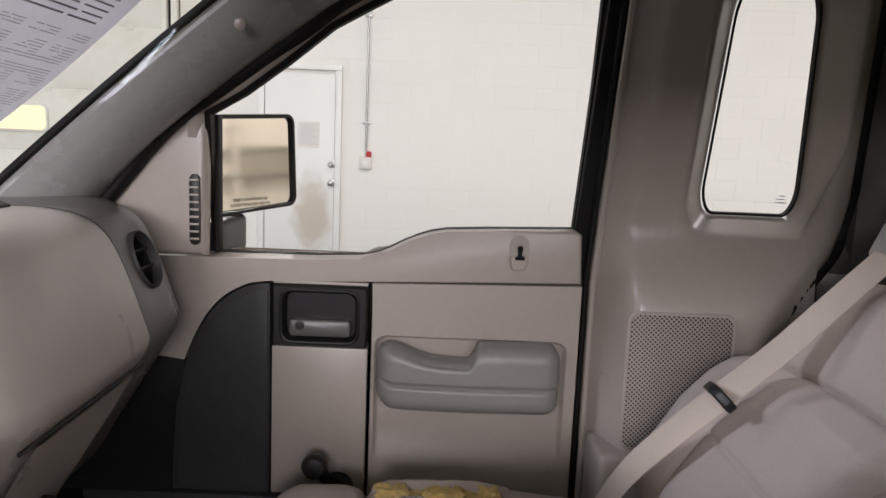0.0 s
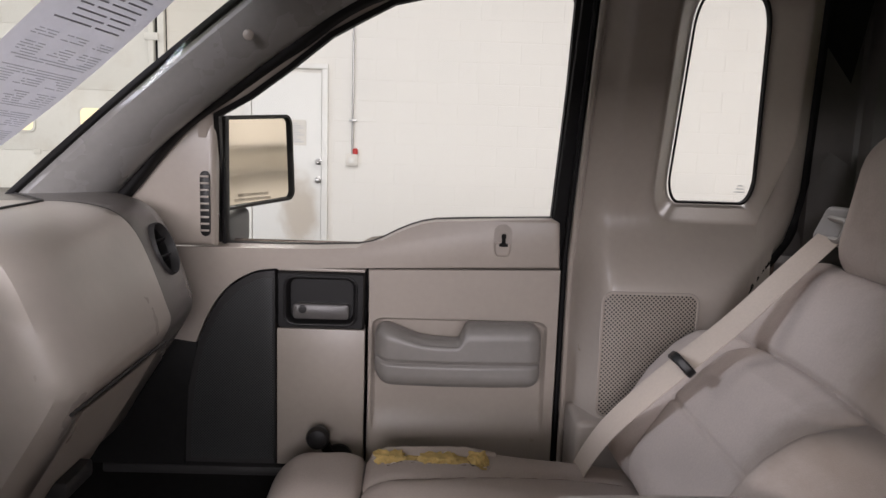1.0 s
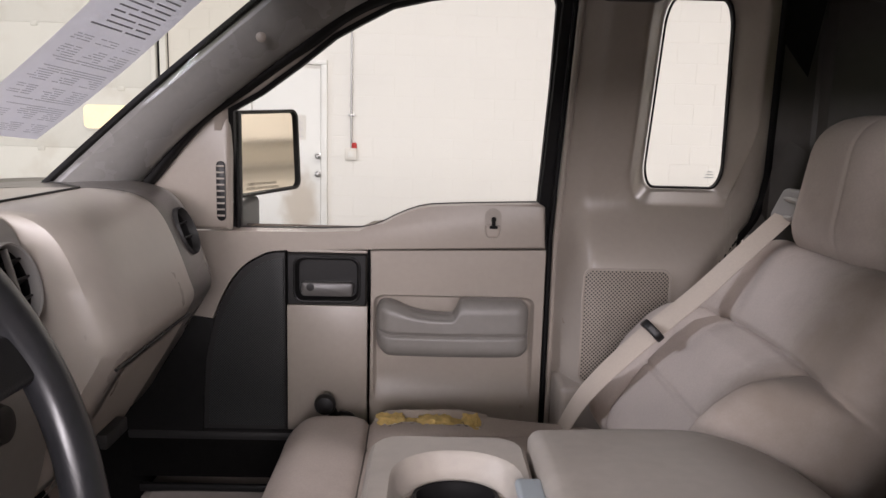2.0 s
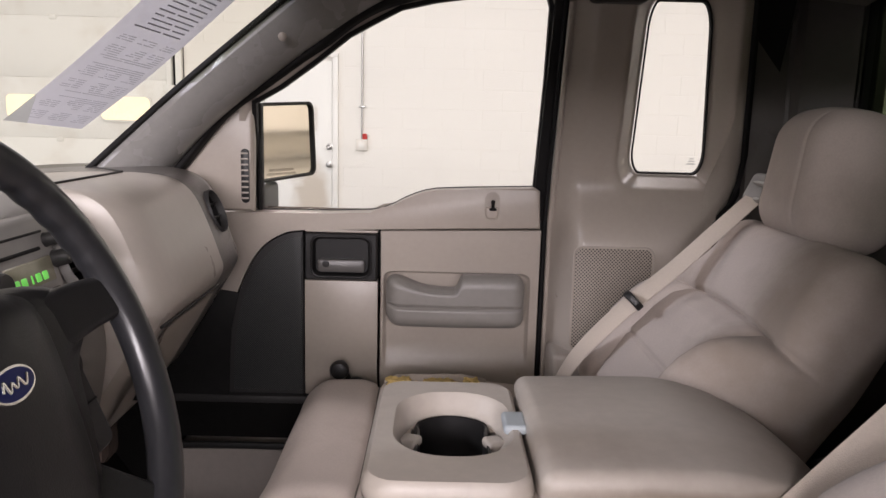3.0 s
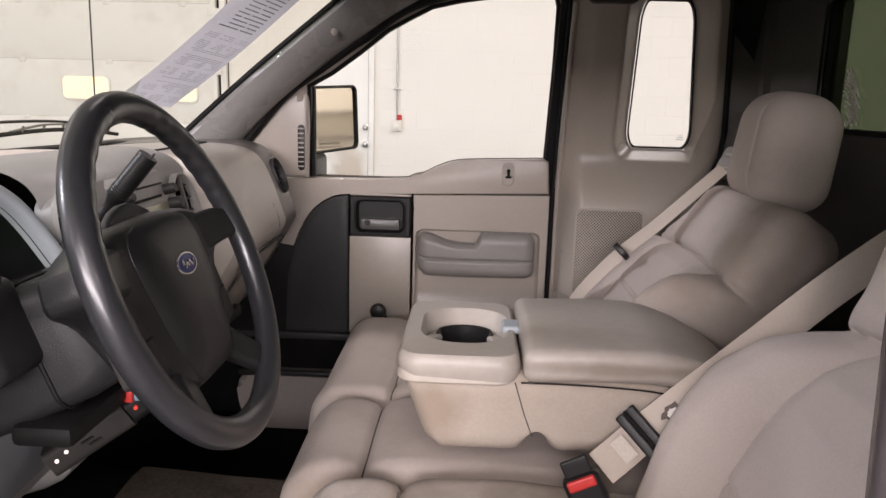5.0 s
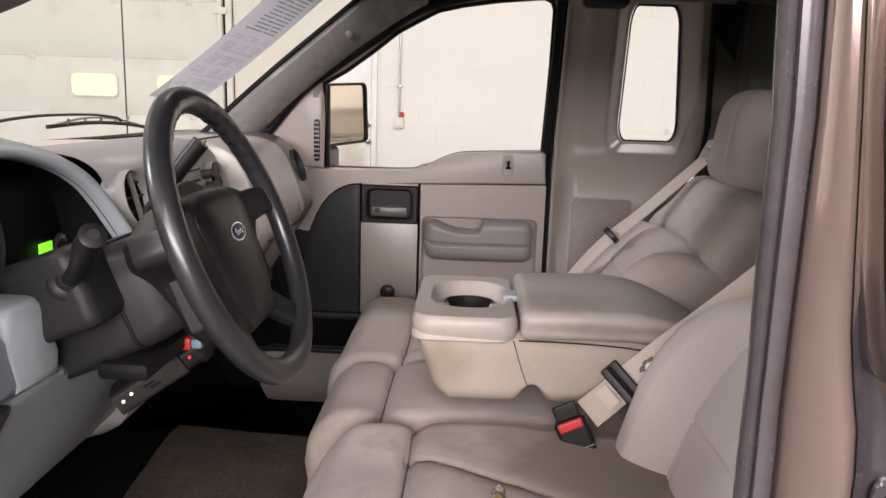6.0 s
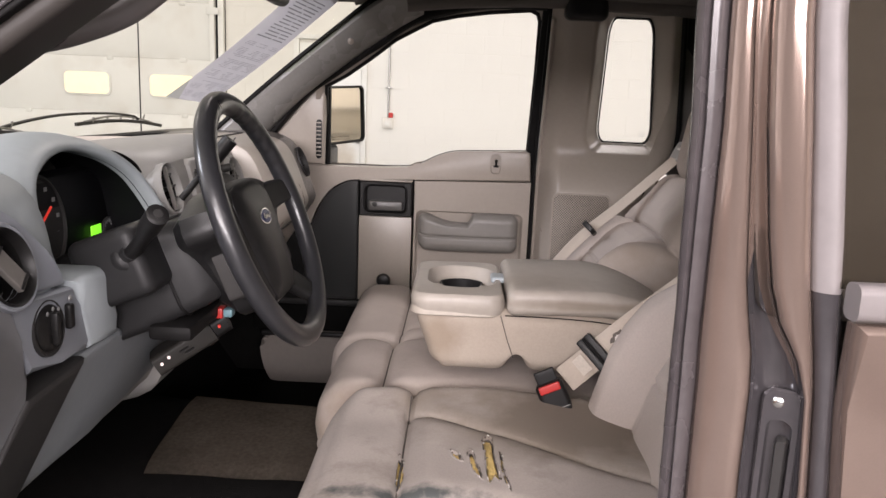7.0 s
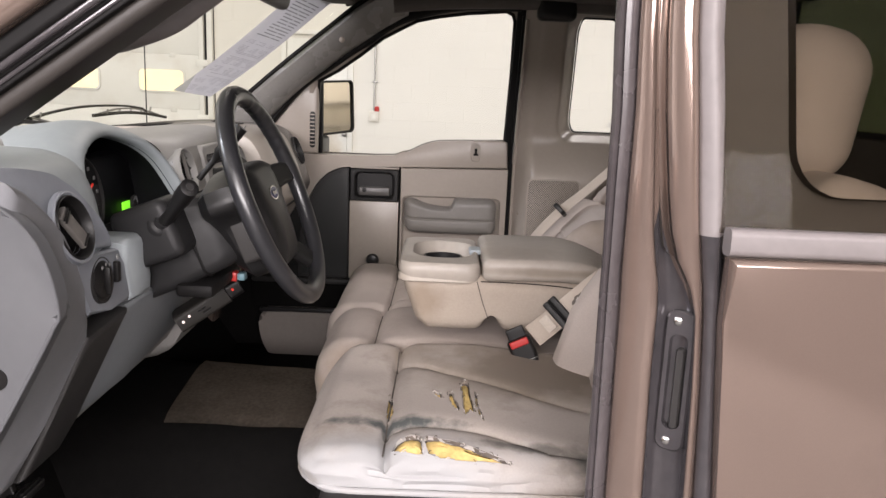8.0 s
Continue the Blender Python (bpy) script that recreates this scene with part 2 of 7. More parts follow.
MIRROR.node_tree.nodes["Principled BSDF"].inputs["Roughness"].default_value = 0.02


# ---- building blocks ----
def thing(name, label, category, at=(0, 0, 0), group="", kind=""):
    ob = new(name)
    ob.location = at
    ob.empty_display_size = 0.05
    return tagged(ob, label, category, group, kind)


def part(name, bm, material, parent=None, label="", sharp=38, kind=""):
    me = bpy.data.meshes.new(name)
    bmesh.ops.recalc_face_normals(bm, faces=bm.faces)
    bm.to_mesh(me)
    bm.free()
    for p in me.polygons:
        p.use_smooth = True
    me.set_sharp_from_angle(angle=radians(sharp))
    for m in (material if isinstance(material, (list, tuple)) else (material,)):
        me.materials.append(m)
    ob = new(name, me)
    if parent:
        ob.parent = parent
        base = parent.location.copy() if parent.parent is None else parent.parent.location.copy()
        if parent.parent is None:
            ob.matrix_parent_inverse = Matrix.Translation(-base)
    return tagged(ob, label, kind=kind)


def loft(loops, closed=True, caps=(True, True), bm=None, material=0):
    """A skin over loops of equally many points."""
    bm = bm or bmesh.new()
    rows = [[bm.verts.new(p) for p in loop] for loop in loops]
    n = len(rows[0])
    for a, b in zip(rows, rows[1:]):
        for i in range(n if closed else n - 1):
            j = (i + 1) % n
            try:
                bm.faces.new((a[i], a[j], b[j], b[i])).material_index = material
            except ValueError:
                pass
    if closed:
        for row, cap in zip((rows[0], rows[-1]), caps):
            if cap:
                bm.faces.new(row).material_index = material
    return bm


def put(axis, u, v, w):
    """A point with w along the axis and u, v along the other two, in x, y, z order."""
    return Vector({"x": (w, u, v), "y": (u, w, v), "z": (u, v, w)}[axis])


def prism(poly, lo, hi, axis="y", bevel=0.003, seg=2, bm=None, warp=None):
    """A slab with the outline poly between lo and hi along the axis, its edges rounded."""
    own = bmesh.new()
    a = [own.verts.new(put(axis, u, v, lo)) for u, v in poly]
    b = [own.verts.new(put(axis, u, v, hi)) for u, v in poly]
    own.faces.new(a), own.faces.new(b)
    for i in range(len(poly)):
        j = (i + 1) % len(poly)
        own.faces.new((a[i], a[j], b[j], b[i]))
    if bevel:
        own.edges.ensure_lookup_table()
        rim = [e for e in own.edges if sum(len(f.verts) == len(poly) and len(poly) > 4 for f in e.link_faces) == 1] if len(poly) > 4 else own.edges[:]
        bmesh.ops.bevel(own, geom=rim, offset=bevel, segments=seg, affect="EDGES", profile=0.5, clamp_overlap=True)
    if warp:
        for v in own.verts:
            v.co = warp(v.co)
    if bm is None:
        return own
    merge(bm, own)
    return bm


def merge(bm, other):
    me = bpy.data.meshes.new("tmp")
    other.to_mesh(me)
    other.free()
    bm.from_mesh(me)
    bpy.data.meshes.remove(me)
    return bm


def box(x0, x1, y0, y1, z0, z1, bevel=0.003, seg=2, bm=None, warp=None):
    return prism([(x0, z0), (x1, z0), (x1, z1), (x0, z1)], y0, y1, "y", bevel, seg, bm, warp)


def curve_pts(keys, steps=6):
    """A smooth line through the keys."""
    k = [Vector(p) for p in keys]
    k = [k[0] * 2 - k[1]] + k + [k[-1] * 2 - k[-2]]
    out = []
    for i in range(1, len(k) - 2):
        a, b, c, d = k[i - 1:i + 3]
        for s in range(steps):
            t = s / steps
            out.append(0.5 * (2 * b + (c - a) * t + (2 * a - 5 * b + 4 * c - d) * t * t + (3 * b - a - 3 * c + d) * t ** 3))
    return out + [k[-2]]


def sweep(pts, shape, up=(0, 0, 1), bm=None, scale=None, caps=(True, True), ring=False):
    """The outline shape (across, up) carried along the points."""
    pts, loops, upv = [Vector(p) for p in pts], [], Vector(up)
    n = len(pts)
    for i, p in enumerate(pts):
        d = (pts[(i + 1) % n] - pts[i - 1]) if ring else pts[min(i + 1, n - 1)] - pts[max(i - 1, 0)]
        d.normalize()
        side = d.cross(upv).normalized()
        top = side.cross(d)
        k = scale(i / (n - 1)) if scale else 1
        loops.append([p + side * u * k + top * v * k for u, v in shape])
    if ring:
        loops.append(loops[0])
        bm = loft(loops, caps=(False, False), bm=bm)
        bmesh.ops.remove_doubles(bm, verts=bm.verts, dist=1e-6)
        return bm
    return loft(loops, caps=caps, bm=bm)


def circle(r, n=12, r2=None):
    return [(r * math.cos(2 * math.pi * i / n), (r2 or r) * math.sin(2 * math.pi * i / n)) for i in range(n)]


def rrect(w, h, r, n=6):
    """A rounded rectangle round the origin."""
    out = []
    for cx, cy, a in ((w / 2 - r, h / 2 - r, 0), (-w / 2 + r, h / 2 - r, 90), (-w / 2 + r, -h / 2 + r, 180), (w / 2 - r, -h / 2 + r, 270)):
        out += [(cx + r * math.cos(radians(a + 90 * i / n)), cy + r * math.sin(radians(a + 90 * i / n))) for i in range(n + 1)]
    return out


def disc(centre, normal, rings, n=24, up=(0, 0, 1), r2=1.0, bm=None, caps=(True, True)):
    """A turned body: rings of (radius, height along the normal)."""
    c, w = Vector(centre), Vector(normal).normalized()
    u = (Vector(up) if abs(Vector(up).normalized().dot(w)) < 0.99 else Vector((1, 0, 0))).cross(w).normalized()
    v = w.cross(u)
    return loft([[c + w * h + u * (r * math.cos(2 * math.pi * i / n)) + v * (r * r2 * math.sin(2 * math.pi * i / n)) for i in range(n)] for r, h in rings], bm=bm, caps=caps)


def soft(centre, half, r, n=(14, 14, 8), turn=(0, 0, 0), shape=None, bm=None):
    """A box with well rounded edges; shape(local point, where on the unit cube) moves its points before it is turned and placed."""
    own = bmesh.new()
    hx, hy, hz = half
    seen = {}

    def ticks(k, h):
        e = min(0.98, r / h)
        m = max(3, int(4))
        edge = [-1 + e * i / m for i in range(m)]
        mid = [-1 + e + (2 - 2 * e) * i / k for i in range(k + 1)]
        return edge + mid + [-v for v in reversed(edge)]

    tx, ty, tz = ticks(n[0], hx), ticks(n[1], hy), ticks(n[2], hz)

    def vert(a, b, c):
        key = (round(a, 5), round(b, 5), round(c, 5))
        if key not in seen:
            p = Vector((a * hx, b * hy, c * hz))
            q = Vector([max(-(h - r), min(h - r, t)) for h, t in zip(half, p)])
            d = p - q
            p = q + d.normalized() * r if d.length > 1e-9 else p
            if shape:
                p = shape(p, Vector((a, b, c)))
            seen[key] = own.verts.new(p)
        return seen[key]

    for c in (-1, 1):
        for s, t, f in ((tx, ty, lambda a, b: vert(a, b, c)), (tx, tz, lambda a, b: vert(a, c, b)), (ty, tz, lambda a, b: vert(c, a, b))):
            for i in range(len(s) - 1):
                for j in range(len(t) - 1):
                    own.faces.new((f(s[i], t[j]), f(s[i + 1], t[j]), f(s[i + 1], t[j + 1]), f(s[i], t[j + 1])))
    own.transform(pose(*centre, *turn))
    return own if bm is None else merge(bm, own)


def pierce(bm, centre, normal, r, r2=1.0, up=(0, 0, 1), depth=0.05, n=20):
    """A round hole through the skin."""
    c, w = Vector(centre), Vector(normal).normalized()
    u = Vector(up).cross(w).normalized()
    v = w.cross(u)

    def near():
        out = []
        for f in bm.faces:
            lo = [min((q.co - c).dot(a) for q in f.verts) for a in (u, v, w)]
            hi = [max((q.co - c).dot(a) for q in f.verts) for a in (u, v, w)]
            if lo[0] < r and hi[0] > -r and lo[1] < r * r2 and hi[1] > -r * r2 and lo[2] < depth and hi[2] > -depth:
                out.append(f)
        return out
    for i in range(n):
        a = 2 * math.pi * i / n
        d = (u * math.cos(a) + v * math.sin(a) / r2).normalized()
        p = c + u * (r * math.cos(a)) + v * (r * r2 * math.sin(a))
        fs = near()
        bmesh.ops.bisect_plane(bm, geom=fs + list({e for f in fs for e in f.edges}) + list({q for f in fs for q in f.verts}), plane_co=p, plane_no=d)
    gone = [f for f in near() if math.hypot((f.calc_center_median() - c).dot(u) / r, (f.calc_center_median() - c).dot(v) / (r * r2)) < 0.995 and abs((f.calc_center_median() - c).dot(w)) < depth]
    bmesh.ops.delete(bm, geom=gone, context="FACES")
    return bm


def groove(d, width, depth):
    return -depth * math.exp(-(d / width) ** 2)


def square_ring(r, n=12, m=18):
    """A rounded square from -1 to 1 with points along its straight sides as well."""
    pts, out = rrect(2, 2, r, n), []
    for i, (a, b) in enumerate(zip(pts, pts[1:] + pts[:1])):
        k = m if (i + 1) % (n + 1) == 0 else 1
        out += [(a[0] + (b[0] - a[0]) * j / k, a[1] + (b[1] - a[1]) * j / k) for j in range(k)]
    return out


def offset_loop(loop, d):
    """A closed 2D outline moved outwards (counter-clockwise loops) by d."""
    out, n = [], len(loop)
    for i in range(n):
        a, b, c = Vector(loop[i - 1]), Vector(loop[i]), Vector(loop[(i + 1) % n])
        n1 = Vector(((b - a).y, -(b - a).x)).normalized()
        n2 = Vector(((c - b).y, -(c - b).x)).normalized()
        m = (n1 + n2).normalized()
        out.append(b + m * d / max(0.4, m.dot(n1)))
    return [tuple(p) for p in out]


def letters(text, size, m, material, parent, name="lettering", label=""):
    cu = bpy.data.curves.new("tmp", "FONT")
    cu.body, cu.size, cu.extrude, cu.align_x, cu.align_y = text, size, 0.0002, "CENTER", "CENTER"
    tmp = bpy.data.objects.new("tmp", cu)
    me = bpy.data.meshes.new_from_object(tmp)
    bpy.data.objects.remove(tmp)
    bm = bmesh.new()
    bm.from_mesh(me)
    bpy.data.meshes.remove(me)
    bm.transform(m)
    return part(name, bm, material, parent, label)


# ---- the garage round the truck ----
WALL_Y = 7.4


def garage():
    floor = part("floor", box(-10, 10, -8.2, 7.6, -0.2, 0.0, 0), CONCRETE, label="worn grey concrete workshop floor", kind="structure")
    part("ceiling", box(-10, 10, -8.2, 7.6, 4.9, 5.1, 0), CEIL, label="white painted workshop ceiling", kind="structure")
    part("wall_south", box(-10, 10, -8.2, -8.0, 0, 4.9, 0), SOUTHWALL, label="unseen workshop wall, kept dark grey to cut low light", kind="structure")
    part("wall_east", box(9.9, 10.1, -8.0, WALL_Y, 0, 4.9, 0), CREAM, label="cream painted workshop wall behind the truck", kind="structure")
    part("wall_west", box(-10.1, -9.9, -8.0, WALL_Y, 0, 4.9, 0), WALLWHITE, label="plain white workshop wall ahead of the truck", kind="structure")
    wall = part("wall_north", box(-2.45, 10, WALL_Y + 0.004, WALL_Y + 0.2, 0, 4.9, 0), MORTAR, label="white painted concrete block wall", kind="structure")
    part("wall_north_lintel", box(-10, -2.45, WALL_Y + 0.0, WALL_Y + 0.2, 3.6, 4.9, 0), WALLWHITE, label="white painted wall above the overhead door", kind="structure")
    part("wall_north_pier", box(-10, -6.3, WALL_Y + 0.0, WALL_Y + 0.2, 0, 3.6, 0), WALLWHITE, label="white painted pier beside the overhead door", kind="structure")
    return wall


wall_north = garage()

# a housing added round each of these unseen lamps
for lx, ly, _ in LAMPS:
    fixture = thing("added_ceiling_light", "added unseen ceiling light with a glowing diffuser", "ceiling light", (lx, ly, 4.9), "workshop ceiling lights")
    part("housing", box(lx - 1.22, lx + 1.22, ly - 0.37, ly + 0.37, 4.68, 4.9, 0.01), DOORWHITE, fixture)
    part("diffuser", box(lx - 1.18, lx + 1.18, ly - 0.33, ly + 0.33, 4.645, 4.68, 0.006), TUBE_LIT, fixture, "glowing white diffuser")


def service_door():
    d = thing("service_door", "white painted steel door with stains, closed in the block wall", "door", (-1.28, WALL_Y, 0))
    y = WALL_Y
    part("frame", box(-1.70, -1.64, y - 0.05, y + 0.01, 0, 2.09, 0.006), DOORWHITE, d)
    part("frame", box(-0.955, -0.895, y - 0.05, y + 0.01, 0, 2.09, 0.006), DOORWHITE, d)
    part("frame", box(-1.70, -0.895, y - 0.05, y + 0.01, 2.09, 2.14, 0.006), DOORWHITE, d)
    part("leaf", box(-1.635, -0.96, y - 0.03, y + 0.005, 0.01, 2.05, 0.004), DOOR_LEAF, d)
    for z, r in ((1.02, 0.028), (1.2, 0.024)):
        knob = part("knob", disc((-0.985, y - 0.03, z), (0, -1, 0), [(0.033, 0), (0.033, 0.008), (0.012, 0.012), (0.012, 0.03), (r, 0.04), (r, 0.06), (r * 0.6, 0.068)], 16), STEEL, d,
                    "dull steel knob")
    notice = thing("notice", "white paper notice with lines of print on the door", "notice", (-1.21, y - 0.034, 1.36))
    part("sheet", box(-1.315, -1.105, y - 0.036, y - 0.033, 1.355, 1.6, 0), LABEL, notice)
    for i in range(9):
        part("printed_line", box(-1.29, -1.13 - 0.03 * (i % 3), y - 0.0385, y - 0.0365, 1.385 + i * 0.022, 1.392 + i * 0.022, 0), INK, notice)
    return d


service_door()


def alarm():
    a = thing("alarm_pull", "small white wall switch box with a red cap", "alarm switch", (-0.65, WALL_Y - 0.03, 1.24))
    y = WALL_Y
    part("box", box(-0.715, -0.6, y - 0.05, y, 1.17, 1.285, 0.006), LABEL, a)
    part("red_cap", disc((-0.625, y - 0.03, 1.285), (0, 0, 1), [(0.026, 0), (0.026, 0.045), (0.015, 0.056)], 14), RED, a, "red cap")
    part("plate", box(-0.685, -0.63, y - 0.056, y - 0.05, 1.195, 1.25, 0.003), DOORWHITE, a)
    c = thing("conduit", "thin grey conduit running up the block wall", "conduit", (-0.655, WALL_Y, 1.29))
    part("pipe", sweep([(-0.655, y - 0.02, 1.285), (-0.655, y - 0.02, 4.88)], circle(0.011, 10), (0, 1, 0)), STEEL, c)
    for z in (1.6, 2.6, 3.6):
        part("strap", box(-0.69, -0.62, y - 0.036, y, z, z + 0.02, 0.003), STEEL, c)


alarm()


def overhead_door():
    d = thing("overhead_door", "white sectional overhead door with small daylit windows", "overhead door", (-4.4, WALL_Y, 0))
    y = WALL_Y
    for i in range(6):
        z = 0.02 + i * 0.6
        panel = part("panel", box(-6.3, -2.62, y - 0.02, y + 0.04, z, z + 0.5985, 0.0015), DOORWHITE, d)
    for x in (-4.23, -3.28):
        win = part("window", prism([(x + 0.24 + u, 1.53 + v) for u, v in rrect(0.53, 0.27, 0.06)], y - 0.04, y - 0.021, "y", 0.004), DOORWHITE, d, "small window with a white rim")
        part("pane", prism([(x + 0.24 + u, 1.53 + v) for u, v in rrect(0.49, 0.23, 0.05)], y - 0.044, y - 0.0405, "y", 0), PANE_LIT, win, "pane bright with daylight")
    for x in (-5.6, -4.7, -3.76, -2.95):
        for z in (0.6, 1.2, 1.8, 2.4):
            part("hinge", box(x, x + 0.07, y - 0.03, y - 0.02, z - 0.015, z + 0.03, 0.004), DOORWHITE, d)
    track = part("track", box(-2.60, -2.55, y - 0.09, y - 0.02, 0, 4.2, 0.006), DOORWHITE, d, "pale steel door track")
    part("track", box(-2.52, -2.46, y - 0.06, y + 0.01, 0, 4.2, 0.006), DOORWHITE, d, "pale steel jamb")
    for z in (0.5, 1.1, 1.7, 2.3, 2.9):
        part("bracket", box(-2.63, -2.50, y - 0.1, y - 0.09, z, z + 0.07, 0.003), DOORWHITE, d)


overhead_door()


def rack():
    """The back wall that the door mirror shows: a rail of upright slats with a pipe beside it."""
    r = thing("wall_rack", "cream slatted rack fixed along the back wall", "rack", (9.8, 3.8, 1.9))
    for z in (1.5, 1.92):
        part("rail", box(9.72, 9.88, 0.5, 7.2, z, z + 0.022, 0.004), STEEL, r, "grey steel rail")
    for i in range(34):
        part("slat", box(9.78, 9.84, 4.45 + i * 0.055, 4.475 + i * 0.055, 1.522, 1.92, 0.003), CREAM_D, r)
    p = thing("wall_pipe", "pale upright pipe on the back wall", "pipe", (9.7, 4.33, 0))
    part("pipe", sweep([(9.75, 4.33, 0), (9.75, 4.33, 4.88)], circle(0.05, 14), (0, 1, 0)), CREAM, p)
    for z in (1.5, 2.2):
        part("bracket", box(9.7, 9.9, 4.25, 4.41, z, z + 0.04, 0.004), STEEL, p)


rack()


# ---- cab shell ----
def lean(co):
    """The side glass leans in above the belt line."""
    k = max(0.0, co.z - 1.31)
    return Vector((co.x, co.y - 0.33 * k, co.z))


FLOOR_Z, ROOF_Z = 0.62, 1.815

part("cab_floor", box(-0.9, 1.05, -0.36, 1.36, FLOOR_Z - 0.06, FLOOR_Z, 0.01), CARPET_AND_SHADE, label="black carpet on the cab floor", kind="structure")
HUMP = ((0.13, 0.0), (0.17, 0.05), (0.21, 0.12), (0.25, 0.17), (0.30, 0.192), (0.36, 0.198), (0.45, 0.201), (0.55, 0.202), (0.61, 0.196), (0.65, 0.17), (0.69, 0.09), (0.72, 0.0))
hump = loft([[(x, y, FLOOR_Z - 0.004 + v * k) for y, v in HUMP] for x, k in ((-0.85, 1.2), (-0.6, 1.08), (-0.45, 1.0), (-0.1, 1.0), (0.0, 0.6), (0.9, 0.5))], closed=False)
part("tunnel", hump, CARPET_AND_SHADE, label="black carpeted transmission tunnel", kind="structure")
part("firewall", prism([(-0.92, 0.58), (-0.55, 0.60), (-0.72, 0.85), (-0.78, 1.36), (-0.92, 1.36)], -0.36, 1.38, "y", 0.01), CARPET_AND_SHADE, label="black carpeted firewall and toe board",
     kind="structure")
part("cab_ceiling", loft([[(x, 0.455 + u, ROOF_Z + 0.025 - 0.055 * (abs(u) / 0.75) ** 3 - dz) for u in (-0.73, -0.66, -0.5, -0.25, 0, 0.25, 0.5, 0.66, 0.73)]
                          for x, dz in ((-0.17, 0.012), (-0.1, 0.0), (0.3, -0.01), (0.8, 0.0), (0.98, 0.02))], closed=False), LINER, label="taupe cloth headliner, darkened to cut bounce light", kind="structure")
part("roof", loft([[(x, 0.455 + u, ROOF_Z + 0.075 - 0.05 * (abs(u) / 0.78) ** 3 - dz) for u in (-0.78, -0.5, 0, 0.5, 0.78)]
                   for x, dz in ((-0.26, 0.03), (0.0, 0.0), (0.7, 0.0), (1.07, 0.04))], closed=False), PAINT, label="bronze painted steel cab roof", kind="structure")
part("windshield_header", box(-0.24, -0.13, -0.2, 1.11, 1.775, 1.85, 0.015), LINER, label="taupe trim along the windshield's head", kind="structure")


def back_wall():
    w = part("wall_back", box(0.99, 1.05, -0.36, 1.36, FLOOR_Z, 1.475, 0.006), TAUPE_D, label="taupe trim panel across the cab's back, darkened as shade", kind="structure")
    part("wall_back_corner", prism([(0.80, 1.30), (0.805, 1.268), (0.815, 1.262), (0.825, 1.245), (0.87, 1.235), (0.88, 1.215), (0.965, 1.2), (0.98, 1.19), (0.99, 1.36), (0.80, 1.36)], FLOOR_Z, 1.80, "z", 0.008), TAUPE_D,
         label="taupe trim on the cab's rear corner, darkened as shade", kind="structure")
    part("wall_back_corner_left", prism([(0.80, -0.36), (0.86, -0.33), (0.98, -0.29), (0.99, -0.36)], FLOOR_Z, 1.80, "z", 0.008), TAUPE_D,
         label="taupe trim on the cab's other rear corner, darkened as shade", kind="structure")
    part("wall_back_head", box(0.99, 1.05, -0.36, 1.36, 1.785, 1.87, 0.006), TAUPE_D, label="trim above the back window, darkened as shade", kind="structure")
    part("wall_back_side", box(0.99, 1.05, 1.2, 1.42, 1.475, 1.82, 0.004), TAUPE_D, label="trim beside the back window, darkened as shade", kind="structure")
    part("wall_back_side_left", box(0.99, 1.05, -0.45, -0.29, 1.475, 1.82, 0.004), TAUPE_D, label="trim on the back window's other side, darkened as shade", kind="structure")
    win = thing("window_back", "green tinted back window of the cab", "window", (1.01, 0.455, 1.475), kind="structure")
    part("pane", box(1.01, 1.016, -0.29, 1.2, 1.475, 1.785, 0), PANE_GREEN, win)
    for y0, y1, z0, z1 in ((-0.3, 1.21, 1.47, 1.487), (1.19, 1.21, 1.487, 1.785), (-0.3, -0.28, 1.487, 1.785), (0.18, 0.2, 1.487, 1.785), (0.71, 0.73, 1.487, 1.785)):
        part("window_frame", box(0.996, 1.022, y0, y1, z0, z1, 0.003), RUBBER, win)
    s = thing("decal", "white line decal stuck on the back window", "sticker", (1.005, 1.08, 1.56))
    rnd = random.Random(23)
    for i in range(15):
        a, zz = rnd.uniform(-0.02, 0.02), 1.497 + i * 0.008
        yy = 1.052 + 0.03 * i / 15 + rnd.uniform(-0.012, 0.012)
        w = 0.024 * math.sin(math.pi * (i + 2) / 18) + 0.006
        part("stroke", sweep(curve_pts([(1.004, yy - w, zz - 0.012), (1.004, yy - w * 0.3, zz + 0.012), (1.004, yy + a * 0.4, zz - 0.004), (1.004, yy + w, zz + 0.010)], 4), circle(0.002, 6), (1, 0, 0)), LABEL, s)


back_wall()

# ---- passenger door ----
OPENING = [(-0.27, 1.31), (-0.096, 1.312), (-0.017, 1.316), (0.01, 1.322), (0.033, 1.332), (0.058, 1.346), (0.082, 1.357), (0.105, 1.365), (0.131, 1.370), (0.2, 1.374), (0.350, 1.380),
           (0.353, 1.617), (0.351, 1.755), (0.345, 1.772), (0.328, 1.780), (0.211, 1.770), (0.12, 1.757), (0.052, 1.742), (0.0, 1.716), (-0.055, 1.687), (-0.127, 1.633),
           (-0.202, 1.581), (-0.262, 1.548), (-0.268, 1.45)]


def smooth2(pts, k=4):
    return [(p.x, p.y) for p in curve_pts([(a, b, 0) for a, b in pts], k)]


KICK = mat("black_kick_plastic", (0.012, 0.0118, 0.0115), 0.6, spec=0.15, vary=0.15)


